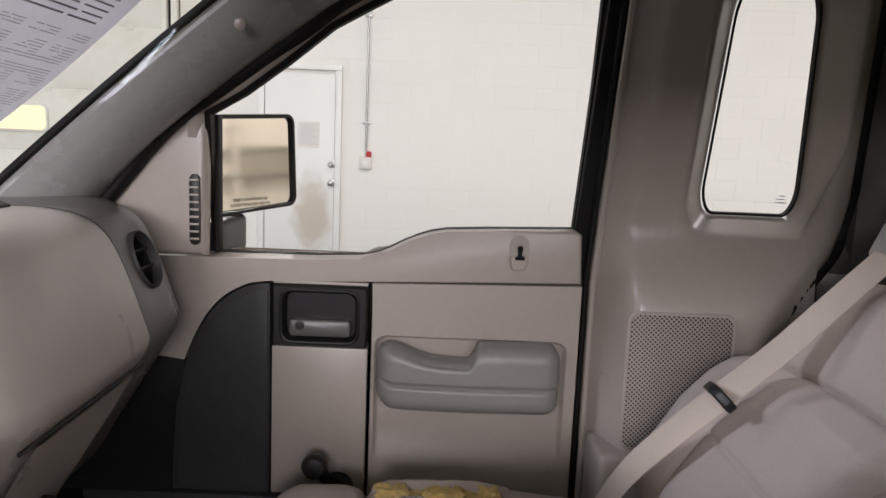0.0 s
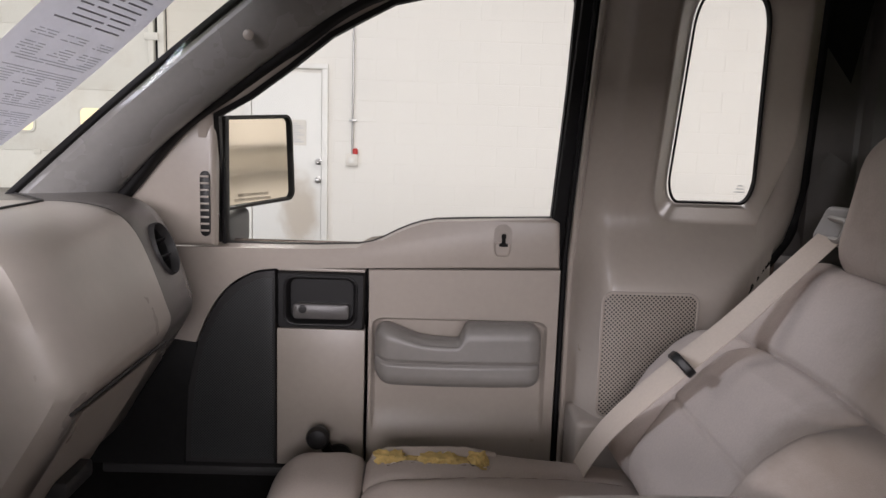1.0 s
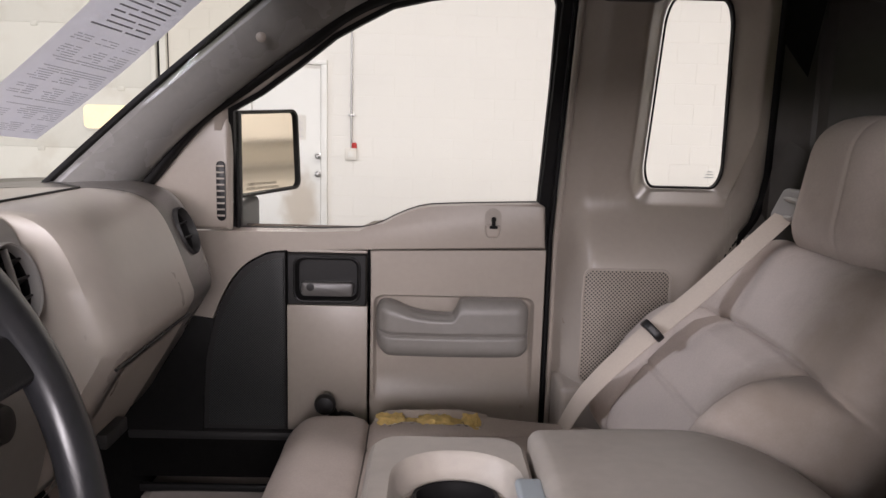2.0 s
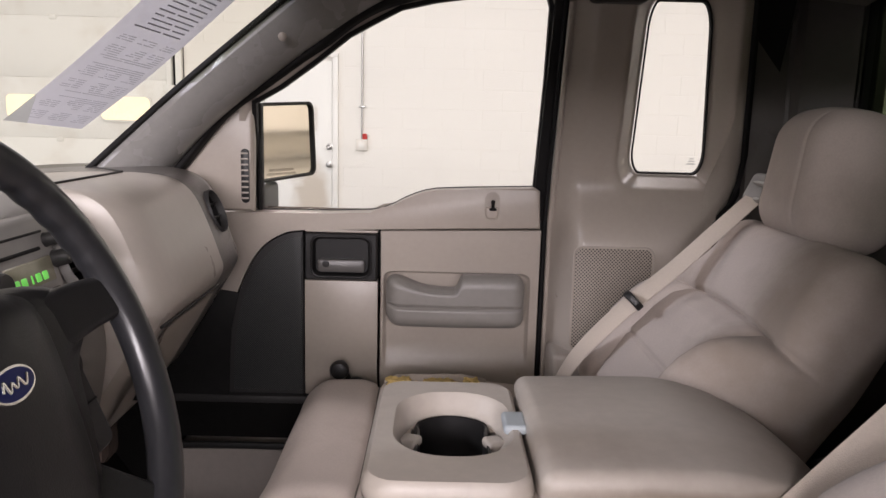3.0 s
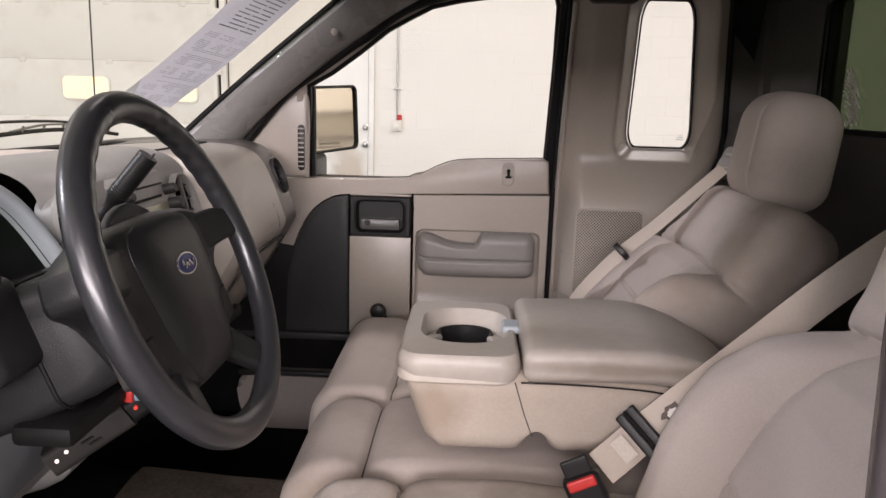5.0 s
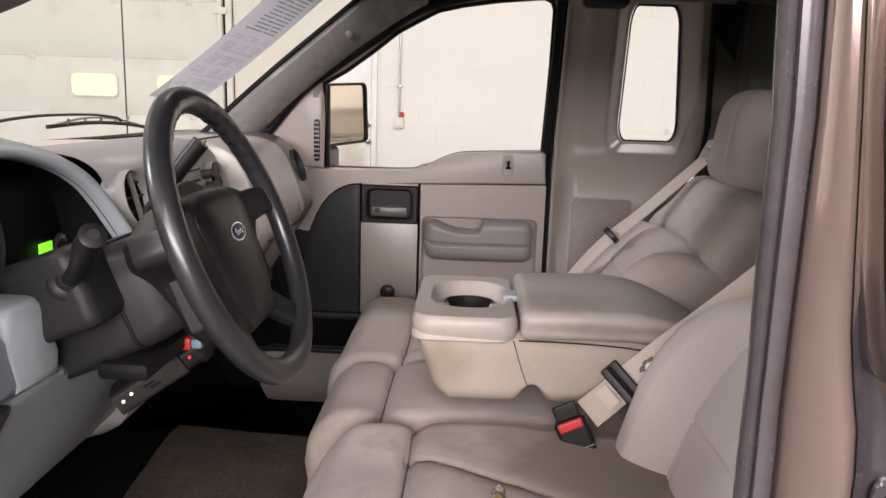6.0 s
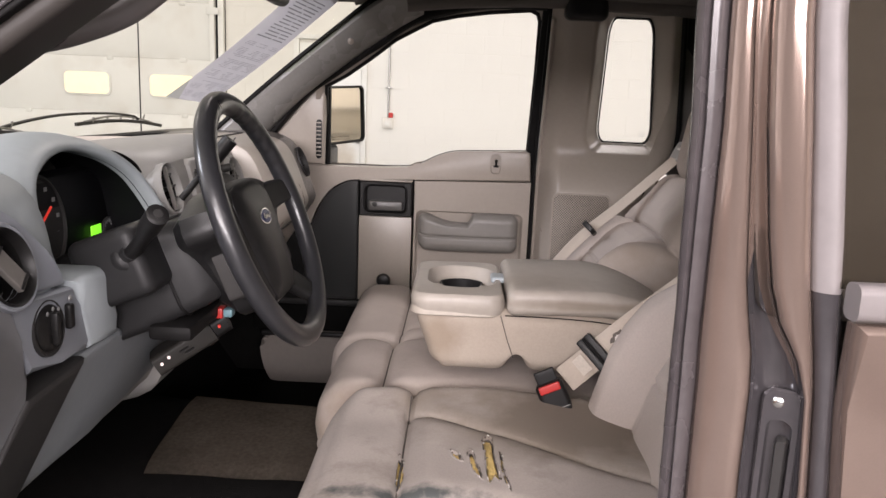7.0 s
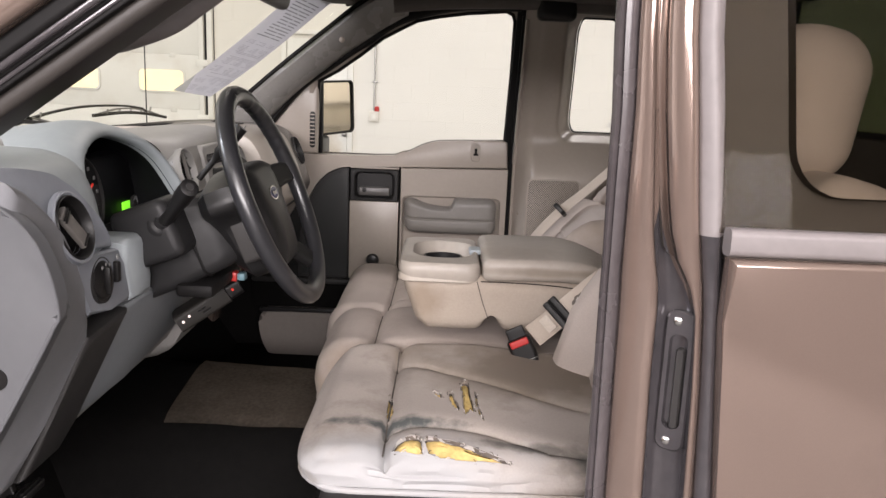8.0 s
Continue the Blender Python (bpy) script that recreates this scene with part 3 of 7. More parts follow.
def passenger_door():
    d = thing("passenger_door", "closed taupe plastic truck door with a grey armrest and window crank", "car door", (0.0, 1.35, 0.62))

    def ring(loop, y):
        return [lean(Vector((u, y, v))) for u, v in loop]

    # window surround, from the glass inwards
    o1, o2, o3 = offset_loop(OPENING, 0.008), offset_loop(OPENING, 0.02), offset_loop(OPENING, 0.034)
    part("window_seal", loft([ring(OPENING, 1.372), ring(OPENING, 1.352), ring(o1, 1.347), ring(o1, 1.36)], caps=(False, False)), RUBBER, d, "black rubber window seal")
    pick = list(range(11, len(OPENING)))
    fr = loft([[lean(Vector((o1[i][0], 1.350, o1[i][1]))) for i in pick], [lean(Vector((o2[i][0], 1.338, o2[i][1]))) for i in pick],
               [lean(Vector((o3[i][0], 1.338, o3[i][1]))) for i in pick], [lean(Vector((o3[i][0], 1.39, o3[i][1]))) for i in pick]], closed=False)
    part("window_frame", fr, TAUPE, d, "taupe window frame")
    part("frame_post", prism([(0.352, 1.372), (0.36, 1.81), (0.388, 1.81), (0.382, 1.30), (0.372, 1.30)], 1.335, 1.36, "y", 0.004, warp=lean), RUBBER, d, "black rear window post")
    part("pane", prism(offset_loop(OPENING, 0.006), 1.362, 1.366, "y", 0, warp=lean), PANE, d, "clear side glass").visible_shadow = False
    # black backing sheet added so that the panel gaps read as shade
    part("core", box(-0.5, 0.365, 1.341, 1.352, 0.80, 1.29, 0), RUBBER, d, "added black sheet standing for shade behind the panels")
    part("skin", box(-0.62, 0.39, 1.4, 1.42, 0.62, 1.31, 0.01), PAINT, d, "bronze painted outer skin")
    part("shut_seal", box(0.363, 0.41, 1.338, 1.344, 0.6, 1.30, 0.002), RUBBER, d, "black shut seal")
    part("shut_face", box(0.372, 0.392, 1.345, 1.42, 0.62, 1.30, 0), RUBBER, d, "black shut face")
    part("front_panel", box(-0.9, -0.44, 1.33, 1.38, 0.6, 1.33, 0.01), CARPET_AND_SHADE, d, "black footwell side")
    part("kick_panel", prism([(-0.56, 0.88), (-0.340, 0.88), (-0.337, 0.96), (-0.331, 1.04), (-0.318, 1.10), (-0.312, 1.125), (-0.56, 1.16)], 1.291, 1.33, "y", 0.003), KICK, d, "black kick panel")
    # the belt trim with its dropped sill
    belt = OPENING[:11]
    low = [(0.362, 1.372), (0.366, 1.2865), (0.007, 1.2775)] + smooth2([(-0.167, 1.272), (-0.205, 1.266), (-0.245, 1.244), (-0.275, 1.212), (-0.301, 1.165), (-0.325, 1.10), (-0.338, 1.04), (-0.345, 0.96),
           (-0.35, 0.9)]) + [(-0.52, 0.9), (-0.52, 1.30), (-0.44, 1.308)]
    part("belt_trim", prism([(u, v - 0.001) for u, v in belt] + low, 1.296, 1.365, "y", 0.007, 3), TAUPE, d, "taupe belt trim with a dropped sill")
    # sail panel with its demister slots
    sail = [(-0.445, 1.312), (-0.272, 1.314), (-0.267, 1.55), (-0.29, 1.553), (-0.31, 1.546), (-0.352, 1.505), (-0.42, 1.425), (-0.468, 1.376), (-0.475, 1.345)]
    sp = part("sail_panel", prism(sail, 1.272, 1.31, "y", 0.012, 4), TAUPE, d)
    part("demister", prism([(-0.287 + u, 1.392 + v) for u, v in rrect(0.017, 0.118, 0.008)], 1.267, 1.274, "y", 0.002), BLACK, sp, "black demister slot")
    for i in range(9):
        part("demister_fin", box(-0.2945, -0.2795, 1.264, 1.269, 1.342 + i * 0.0122, 1.3455 + i * 0.0122, 0.0008), TAUPE, sp)
    part("mirror_seal", box(-0.270, -0.262, 1.318, 1.345, 1.312, 1.55, 0.003), RUBBER, d, "black seal beside the sail panel")
    # speaker panel
    arc = smooth2([(-0.167, 1.268), (-0.205, 1.262), (-0.243, 1.24), (-0.272, 1.209), (-0.297, 1.163), (-0.321, 1.1), (-0.333, 1.04), (-0.34, 0.96), (-0.342, 0.885)]) + [(-0.167, 0.885)]
    part("speaker_surround", prism(arc, 1.2945, 1.34, "y", 0.004), DASH_D, d)
    arc2 = smooth2([(-0.170, 1.257), (-0.203, 1.249), (-0.236, 1.228), (-0.263, 1.198), (-0.287, 1.153), (-0.309, 1.09), (-0.32, 1.03), (-0.327, 0.96), (-0.328, 0.895)]) + [(-0.170, 0.895)]
    part("speaker_grille", prism(arc2, 1.2915, 1.31, "y", 0.003), GRILLE, d, "charcoal perforated speaker grille")
    # handle
    bz = part("handle_bezel", loft([[(cx + u, y, 1.2135 + v) for u, v in rrect(w, h, r)] for cx, w, h, r, y in
                                    ((-0.081, 0.163, 0.108, 0.004, 1.31), (-0.081, 0.163, 0.108, 0.004, 1.293), (-0.081, 0.157, 0.102, 0.004, 1.289), (-0.081, 0.128, 0.088, 0.018, 1.289),
                                     (-0.081, 0.122, 0.082, 0.016, 1.294), (-0.081, 0.116, 0.076, 0.014, 1.33))]), BLACK, d, "black plastic handle bezel")
    part("bezel_rim", sweep([(-0.081 + u, 1.289, 1.2135 + v) for u, v in rrect(0.133, 0.092, 0.02)], circle(0.003, 8), (0, 1, 0), ring=True), BLACK, bz)
    part("pull_handle", loft([[(-0.081 + u, y, 1.192 + v) for u, v in rrect(w, h, 0.006)] for w, h, y in ((0.104, 0.026, 1.325), (0.106, 0.03, 1.298), (0.104, 0.028, 1.293), (0.098, 0.022, 1.291))]),
         HANDLE, bz, "grey pull handle")
    part("lock_button", disc((-0.115, 1.292, 1.197), (0, -1, 0), [(0.008, 0), (0.008, 0.002), (0.005, 0.003)], 14), DASH_D, bz)
    part("handle_cup", box(-0.135, -0.027, 1.318, 1.326, 1.205, 1.246, 0.003), CHARCOAL_GLOSS, bz)
    part("top_strip", box(-0.163, 0.001, 1.297, 1.32, 1.268, 1.274, 0.002), TAUPE, d)
    # panels
    part("crank_panel", box(-0.164, 0.002, 1.297, 1.34, 0.885, 1.157, 0.0015), TAUPE, d)
    # the armrest panel is sunk round the pad and ramps out again below it
    ring2 = square_ring(0.14)
    low_edge = 1.063 - 0.119

    def hollow(k, depth):
        out = []
        for u, v in ring2:
            z = 1.063 + 0.119 * k * v
            ramp = min(1.0, max(0.0, (z - low_edge) / 0.07))
            out.append((0.182 + 0.168 * k * u, 1.303 + depth * ramp * ramp * (3 - 2 * ramp), z))
        return out
    quad = [(0.188 + 0.181 * max(-1, min(1, u * 1.001)), 1.0815 + 0.1965 * v + (0.0045 * u if v > 0.9 else 0)) for u, v in square_ring(0.004)]
    part("armrest_panel", loft([[(u, 1.335, v) for u, v in quad], [(u, 1.3045, v) for u, v in quad], [(0.188 + (u - 0.188) * 0.992, 1.303, 1.0815 + (v - 1.0815) * 0.992) for u, v in quad], hollow(1.06, 0.0), hollow(1.0, 0.0),
                                hollow(0.985, 0.003), hollow(0.97, 0.009), hollow(0.95, 0.0115)] + [hollow(k, 0.012) for k in (0.85, 0.7, 0.5, 0.3, 0.1)]), TAUPE, d, sharp=20)
    # armrest: a long pad with a hand grip dip
    def arm(p, c):
        x = p.x + 0.178
        top = 0.0
        if c.z > -0.1:
            dip = 1 / (1 + math.exp(-(x - 0.075) / 0.02)) - 1 / (1 + math.exp(-(x - 0.187) / 0.003))
            top = -0.032 * max(0, dip) * max(0.0, (c.z + 0.1) / 1.1)
        out = 0.008 * math.sin(max(0, min(1, (x - 0.02) / 0.3)) * math.pi)
        nose = 0.03 * max(0, (0.06 - x) / 0.06) ** 2 if c.z < 0 else 0
        rim = groove(p.z + 0.012, 0.0035, 0.006) if c.y < 0 else 0
        return Vector((p.x, p.y - out - rim + (0.02 if c.z < -0.5 else 0) * (1 + c.y) * -0.1, p.z + top + nose))
    part("armrest", soft((0.178, 1.278, 1.125), (0.155, 0.036, 0.06), 0.026, (96, 6, 26), shape=arm), ARMREST, d, "grey padded armrest")
    # window crank
    crank = part("window_crank", disc((-0.045, 1.297, 0.9), (0, -1, 0), [(0.03, 0), (0.03, 0.008), (0.022, 0.016), (0.0, 0.017)], 20), BLACK, d, "black window crank")
    part("crank_arm", sweep(curve_pts([(-0.045, 1.278, 0.9), (-0.06, 1.262, 0.93), (-0.074, 1.252, 0.962)], 4), circle(0.011, 10, 0.007), (0, 1, 0)), BLACK, crank)
    part("crank_knob", disc((-0.076, 1.255, 0.968), (0, -1, 0), [(0.012, -0.012), (0.013, 0.0), (0.02, 0.014), (0.022, 0.026), (0.018, 0.035), (0.006, 0.038)], 18), BLACK, crank)
    # lock knob in its scoop
    # flat oval; its darker taupe paints the shade of a hollow
    part("scoop_floor", prism([(0.256 + u, 1.338 + v) for u, v in rrect(0.034, 0.061, 0.0168)], 1.2952, 1.2968, "y", 0), SCOOP_SHADE, d)
    part("scoop_lip", soft((0.256, 1.2955, 1.3205), (0.0155, 0.005, 0.0135), 0.0045, (4, 2, 4), shape=lambda p, c: Vector((p.x * (1 - 0.35 * max(0.0, -c.z) ** 2), p.y, p.z))), TAUPE, d)
    part("lock_knob", disc((0.257, 1.287, 1.328), (0, 0, 1), [(0.0085, 0), (0.008, 0.004), (0.0035, 0.006), (0.0035, 0.014), (0.0045, 0.016), (0.0045, 0.021), (0.002, 0.023)], 12), RUBBER, d, "black lock knob")
    # lower map pocket
    part("sill_strip", box(-0.5, 0.37, 1.288, 1.34, 0.862, 0.882, 0.006), DASH_D, d)
    part("map_pocket", prism(smooth2([(0.36, 0.772), (-0.1, 0.772), (-0.40, 0.772), (-0.455, 0.76), (-0.462, 0.72), (-0.445, 0.65), (-0.41, 0.605), (-0.35, 0.588), (-0.1, 0.585), (0.34, 0.585)], 4), 1.235, 1.34, "y", 0.03, 4), TAUPE_SHADED, d, "taupe map pocket, darkened for the low light there")
    # solid black block in place of the shaded opening
    part("pocket_mouth_shade", box(-0.5, 0.37, 1.30, 1.34, 0.772, 0.862, 0.004), CARPET_AND_SHADE, d, "black block standing for shade in the map pocket")
    part("pocket_lip", box(-0.46, 0.36, 1.238, 1.252, 0.768, 0.786, 0.005), BLACK, d)
    return d


def perforated(name, colour, hole, scale):
    """Sheet with rows of small dark holes."""
    m = mat(name, colour, 0.5, vary=0.08, spec=0.25)
    n, link = m.node_tree.nodes, m.node_tree.links
    b = n["Principled BSDF"]
    src = b.inputs["Base Color"].links[0].from_socket
    tc, mp, vor, rng, mx = n.new("ShaderNodeTexCoord"), n.new("ShaderNodeMapping"), n.new("ShaderNodeTexVoronoi"), n.new("ShaderNodeMapRange"), n.new("ShaderNodeMix")
    mp.inputs["Rotation"].default_value = (0, radians(45), 0)
    mp.inputs["Scale"].default_value = (1, 0.0, 1)
    vor.inputs["Scale"].default_value, vor.inputs["Randomness"].default_value = scale, 0.0
    rng.inputs[1].default_value, rng.inputs[2].default_value, rng.inputs[3].default_value, rng.inputs[4].default_value = 0.28, 0.38, 1.0, 0.0
    mx.data_type = "RGBA"
    link.new(tc.outputs["Object"], mp.inputs[0])
    link.new(mp.outputs[0], vor.inputs["Vector"])
    link.new(vor.outputs["Distance"], rng.inputs[0])
    link.new(rng.outputs[0], mx.inputs[0])
    link.new(src, mx.inputs[6])
    mx.inputs[7].default_value = (*hole, 1)
    link.new(mx.outputs[2], b.inputs["Base Color"])
    return m


HANDLE = mat("grey_handle_plastic", (0.085, 0.08, 0.076), 0.35, vary=0.08)
# the door's taupe, darkened as the shade in the lock scoop
SCOOP_SHADE = mat("shaded_taupe_plastic", (0.29, 0.254, 0.22), 0.5)
GRILLE = perforated("charcoal_speaker_mesh", (0.042, 0.041, 0.0405), (0.007, 0.012, 0.012), 260)
GRILLE_T = perforated("taupe_speaker_mesh", (0.30, 0.26, 0.22), (0.03, 0.027, 0.024), 185)
CHARCOAL_GLOSS = mat("charcoal_plastic", (0.035, 0.033, 0.032), 0.42, spec=0.25, vary=0.1)
passenger_door()


# ---- quarter trim behind the passenger door ----
def trim_depth(x, z):
    """The inner face of the quarter trim: it leans in towards the roof, bulges into the cab below the window and turns out to the door."""
    base = 1.265 - 0.33 * (z - 1.40) if z > 1.40 else 1.198 + 0.067 * smooth_step((z - 1.255) / 0.145)
    front = 1.318 - 0.33 * max(0.0, z - 1.31)
    k = (1 - smooth_step((x - 0.372) / 0.075)) / (1 - smooth_step(0.014 / 0.075))
    back = min(1.0, max(0.0, 1 - (trim_edge_x(z) - x) / 0.045))
    return base + (front - base) * k + 0.02 * back * back


def smooth_step(t):
    t = min(1.0, max(0.0, t))
    return t * t * (3 - 2 * t)


def trim_edge_x(z):
    """How far back the trim reaches at each height: straight behind the window, then a round shoulder above the seat."""
    return float(np.interp(z, (0.6, 1.16, 1.217, 1.25, 1.284, 1.317, 1.346, 1.379, 1.43, 1.82), (0.66, 0.664, 0.67, 0.678, 0.695, 0.727, 0.762, 0.788, 0.793, 0.74)))


def quarter_trim():
    part("wall_quarter", box(0.392, 1.0, 1.37, 1.42, FLOOR_Z, 1.30, 0.006), PAINT, label="bronze painted cab quarter panel", kind="structure")
    t = thing("quarter_trim", "taupe plastic quarter trim round a narrow window", "trim panel", (0.6, 1.3, 0.9), kind="structure")
    def outline(left, right, low, top, r):
        """The window's outline, narrower above, grown by the margins."""
        out = []
        for u, v in square_ring(r):
            k = (v + 1) / 2
            x0, x1 = 0.564 - 0.007 * k - left, 0.731 - 0.049 * k + right
            out.append((x0 + (x1 - x0) * (u + 1) / 2, 1.417 - low + (0.358 + low + top) * k))
        return out

    def pane_y(z):
        return 1.332 - 0.33 * (z - 1.42)

    def well(margins, sink, r):
        """A loop of the window's sloped well; sink 0 on the trim's face, 1 at the glass."""
        return [Vector((x, trim_depth(x, z) * (1 - sink) + pane_y(z) * sink, z)) for x, z in outline(*margins, r)]
    edge = []
    for u, v in square_ring(0.12):
        z = 1.45 + (v * 0.37 if v > 0 else v * 0.5)
        edge.append((0.55 + (u * 0.164 if u < 0 else u * (trim_edge_x(z) - 0.55)), z))
    rim = outline(0.052, 0.04, 0.034, 0.03, 0.34)
    loops = [[Vector((x, trim_depth(x, z) + 0.05, z)) for x, z in edge]]
    for i in range(21):
        k = (i / 20) ** 0.9
        loops.append([Vector((a + (c - a) * k, 0.0, b + (d - b) * k)) for (a, b), (c, d) in zip(edge, rim)])
        for p in loops[-1]:
            p.y = trim_depth(p.x, p.z)
    loops += [well((0.046, 0.036, 0.030, 0.026), 0.04, 0.33), well((0.040, 0.031, 0.026, 0.022), 0.16, 0.32), well((0.016, 0.013, 0.010, 0.009), 0.66, 0.31), well((0.004, 0.004, 0.004, 0.004), 0.9, 0.3),
              well((0.001, 0.001, 0.001, 0.001), 1.1, 0.3)]
    part("upper_panel", loft(loops, caps=(False, False)), TAUPE, t, sharp=60)
    part("window_seal", loft([well((m, m, m, m), s2, 0.3) for m, s2 in ((0.002, 0.9), (0.0, 0.87), (-0.002, 0.88), (-0.003, 1.02))], caps=(False, False)), RUBBER, t, "black rubber window seal")
    part("pane", loft([well((0.002, 0.002, 0.002, 0.002), k, 0.3) for k in (0.97, 1.0)]), PANE, t, "clear quarter glass").visible_shadow = False
    # small print in the glass corner
    for i in range(3):
        part("glass_mark", prism([(0.700 + u * (0.5 + 0.25 * i), 1.452 - i * 0.006 + v) for u, v in rrect(0.02, 0.0016, 0.0006, 2)], 1.3165, 1.3172, "y", 0,
                                 warp=lambda c: Vector((c.x, c.y - 0.33 * (c.z - 1.45), c.z))), LIGHT_G, t)
    part("kick_panel", prism([(0.392, 0.66), (0.52, 0.66), (0.52, 1.03), (0.392, 1.03)], 1.185, 1.31, "y", 0.012, 3), TAUPE, t)
    edge_run = [(trim_edge_x(z) + 0.008, trim_depth(trim_edge_x(z), z) + 0.012, z) for z in (1.80, 1.7, 1.6, 1.5, 1.43, 1.39, 1.36, 1.33, 1.30, 1.27, 1.24, 1.2, 1.1)]
    part("shoulder_seal", sweep(curve_pts(edge_run, 4), circle(0.012, 8), (0, 1, 0)), RUBBER, t, "black seal along the trim's edge")
    # strip added in the shade-dark taupe to close the gap behind the trim
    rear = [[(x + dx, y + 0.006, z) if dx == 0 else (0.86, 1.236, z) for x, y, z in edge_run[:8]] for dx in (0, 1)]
    part("rear_return", loft(rear, closed=False), TAUPE_D, t, "added trim return behind the window, darkened as shade")
    # black sheet added to block the bright gap and pass for shade
    part("rear_backing", prism([(0.785, 1.33), (0.84, 1.33), (0.84, 1.80), (0.735, 1.80), (0.775, 1.42)], 1.338, 1.348, "y", 0, warp=lean), RUBBER, t, "added black sheet standing for shade behind the trim")
    part("plug", disc((0.855, 1.235, 1.755), (-0.2, -1, 0), [(0.014, 0), (0.014, 0.004), (0.009, 0.006)], 16), TAUPE_D, t)
    g = part("speaker_grille", loft([[(0.511 + u, y, 1.152 + v) for u, v in rrect(w, h, r)] for w, h, r, y in ((0.166, 0.224, 0.016, 1.205), (0.166, 0.224, 0.016, 1.196), (0.160, 0.218, 0.014, 1.1945))]),
             GRILLE_T, t, "taupe perforated speaker grille")
    part("grille_rim", sweep([(0.511 + u, 1.1965, 1.152 + v) for u, v in rrect(0.168, 0.226, 0.017)], circle(0.003, 6), (0, 1, 0), ring=True), TAUPE, g)
    part("door_seal", sweep([(0.378, 1.326, 0.66), (0.378, 1.326, 1.3), (0.380, 1.175, 1.77)], rrect(0.008, 0.016, 0.003), (0, 1, 0)), RUBBER, t, "black door opening seal")
    part("trim_edge", sweep([(0.389, 1.314, 0.66), (0.389, 1.312, 1.3), (0.390, 1.164, 1.76)], circle(0.006, 8), (0, 1, 0)), TAUPE, t)
    return t


quarter_trim()


# ---- windshield pillars and glass ----
PILLAR_GREY = mat("grey_pillar_plastic", (0.25, 0.243, 0.233), 0.27, vary=0.06, grain=90, blotch=6, bump=0.07, bump_scale=900)


def pillars():
    p = thing("pillar_trim", "grey taupe plastic windshield pillar trim with worn sheen", "pillar trim", (-0.5, 1.2, 1.4), kind="structure")
    front = curve_pts([(-0.62, 1.165, 1.345), (-0.54, 1.155, 1.416), (-0.366, 1.15, 1.568), (-0.2, 1.14, 1.702), (-0.1, 1.13, 1.778), (0.02, 1.11, 1.84)], 6)
    back = curve_pts([(-0.50, 1.268, 1.335), (-0.455, 1.266, 1.385), (-0.351, 1.262, 1.50), (-0.235, 1.252, 1.593), (-0.12, 1.235, 1.672), (0.02, 1.205, 1.752)], 6)
    loops = []
    for k, (a, b) in enumerate(zip(front, back)):
        across = b - a
        along = (front[min(k + 1, len(front) - 1)] - front[max(k - 1, 0)]).normalized()
        inward = along.cross(across).normalized()
        if inward.y > 0:
            inward = -inward
        row = [a - inward * 0.03]
        for i in range(9):
            f = i / 8
            row.append(a + across * f + inward * (0.026 * math.sin(math.pi * min(1, f * 1.02)) ** 0.7))
        row.append(b - inward * 0.03)
        loops.append(row)
    part("trim", loft(loops), PILLAR_GREY, p)
    part("edge_seal", sweep(curve_pts([(-0.475, 1.262, 1.36), (-0.42, 1.262, 1.425), (-0.352, 1.26, 1.507), (-0.30, 1.258, 1.555), (-0.2, 1.245, 1.622), (-0.12, 1.23, 1.675), (-0.03, 1.20, 1.735), (0.06, 1.185, 1.77),
                                       (0.2, 1.175, 1.797), (0.37, 1.17, 1.80)], 6), rrect(0.034, 0.03, 0.01), (0, -1, 0.3)), RUBBER, p, "black door opening seal")
    part("glass_edge", sweep([q + Vector((-0.014, 0.008, 0.012)) for q in front], rrect(0.012, 0.014, 0.004), (0, -1, 0.3)), RUBBER, p, "black glass edge")
    part("plug", disc((-0.175, 1.135, 1.675), (0.2, -1, -0.2), [(0.009, 0), (0.008, 0.003), (0.004, 0.005)], 14), TAUPE, p)
    part("roof_rail", sweep(curve_pts([(-0.02, 1.13, 1.785), (0.15, 1.14, 1.803), (0.4, 1.15, 1.812), (0.8, 1.15, 1.80)], 5), rrect(0.07, 0.05, 0.02), (0, 0, 1)), LINER, p)
    part("belt_anchor_cover", soft((0.475, 1.14, 1.79), (0.06, 0.03, 0.035), 0.02, (6, 4, 4)), BLACK, p, "dark cover over the belt anchor")


pillars()


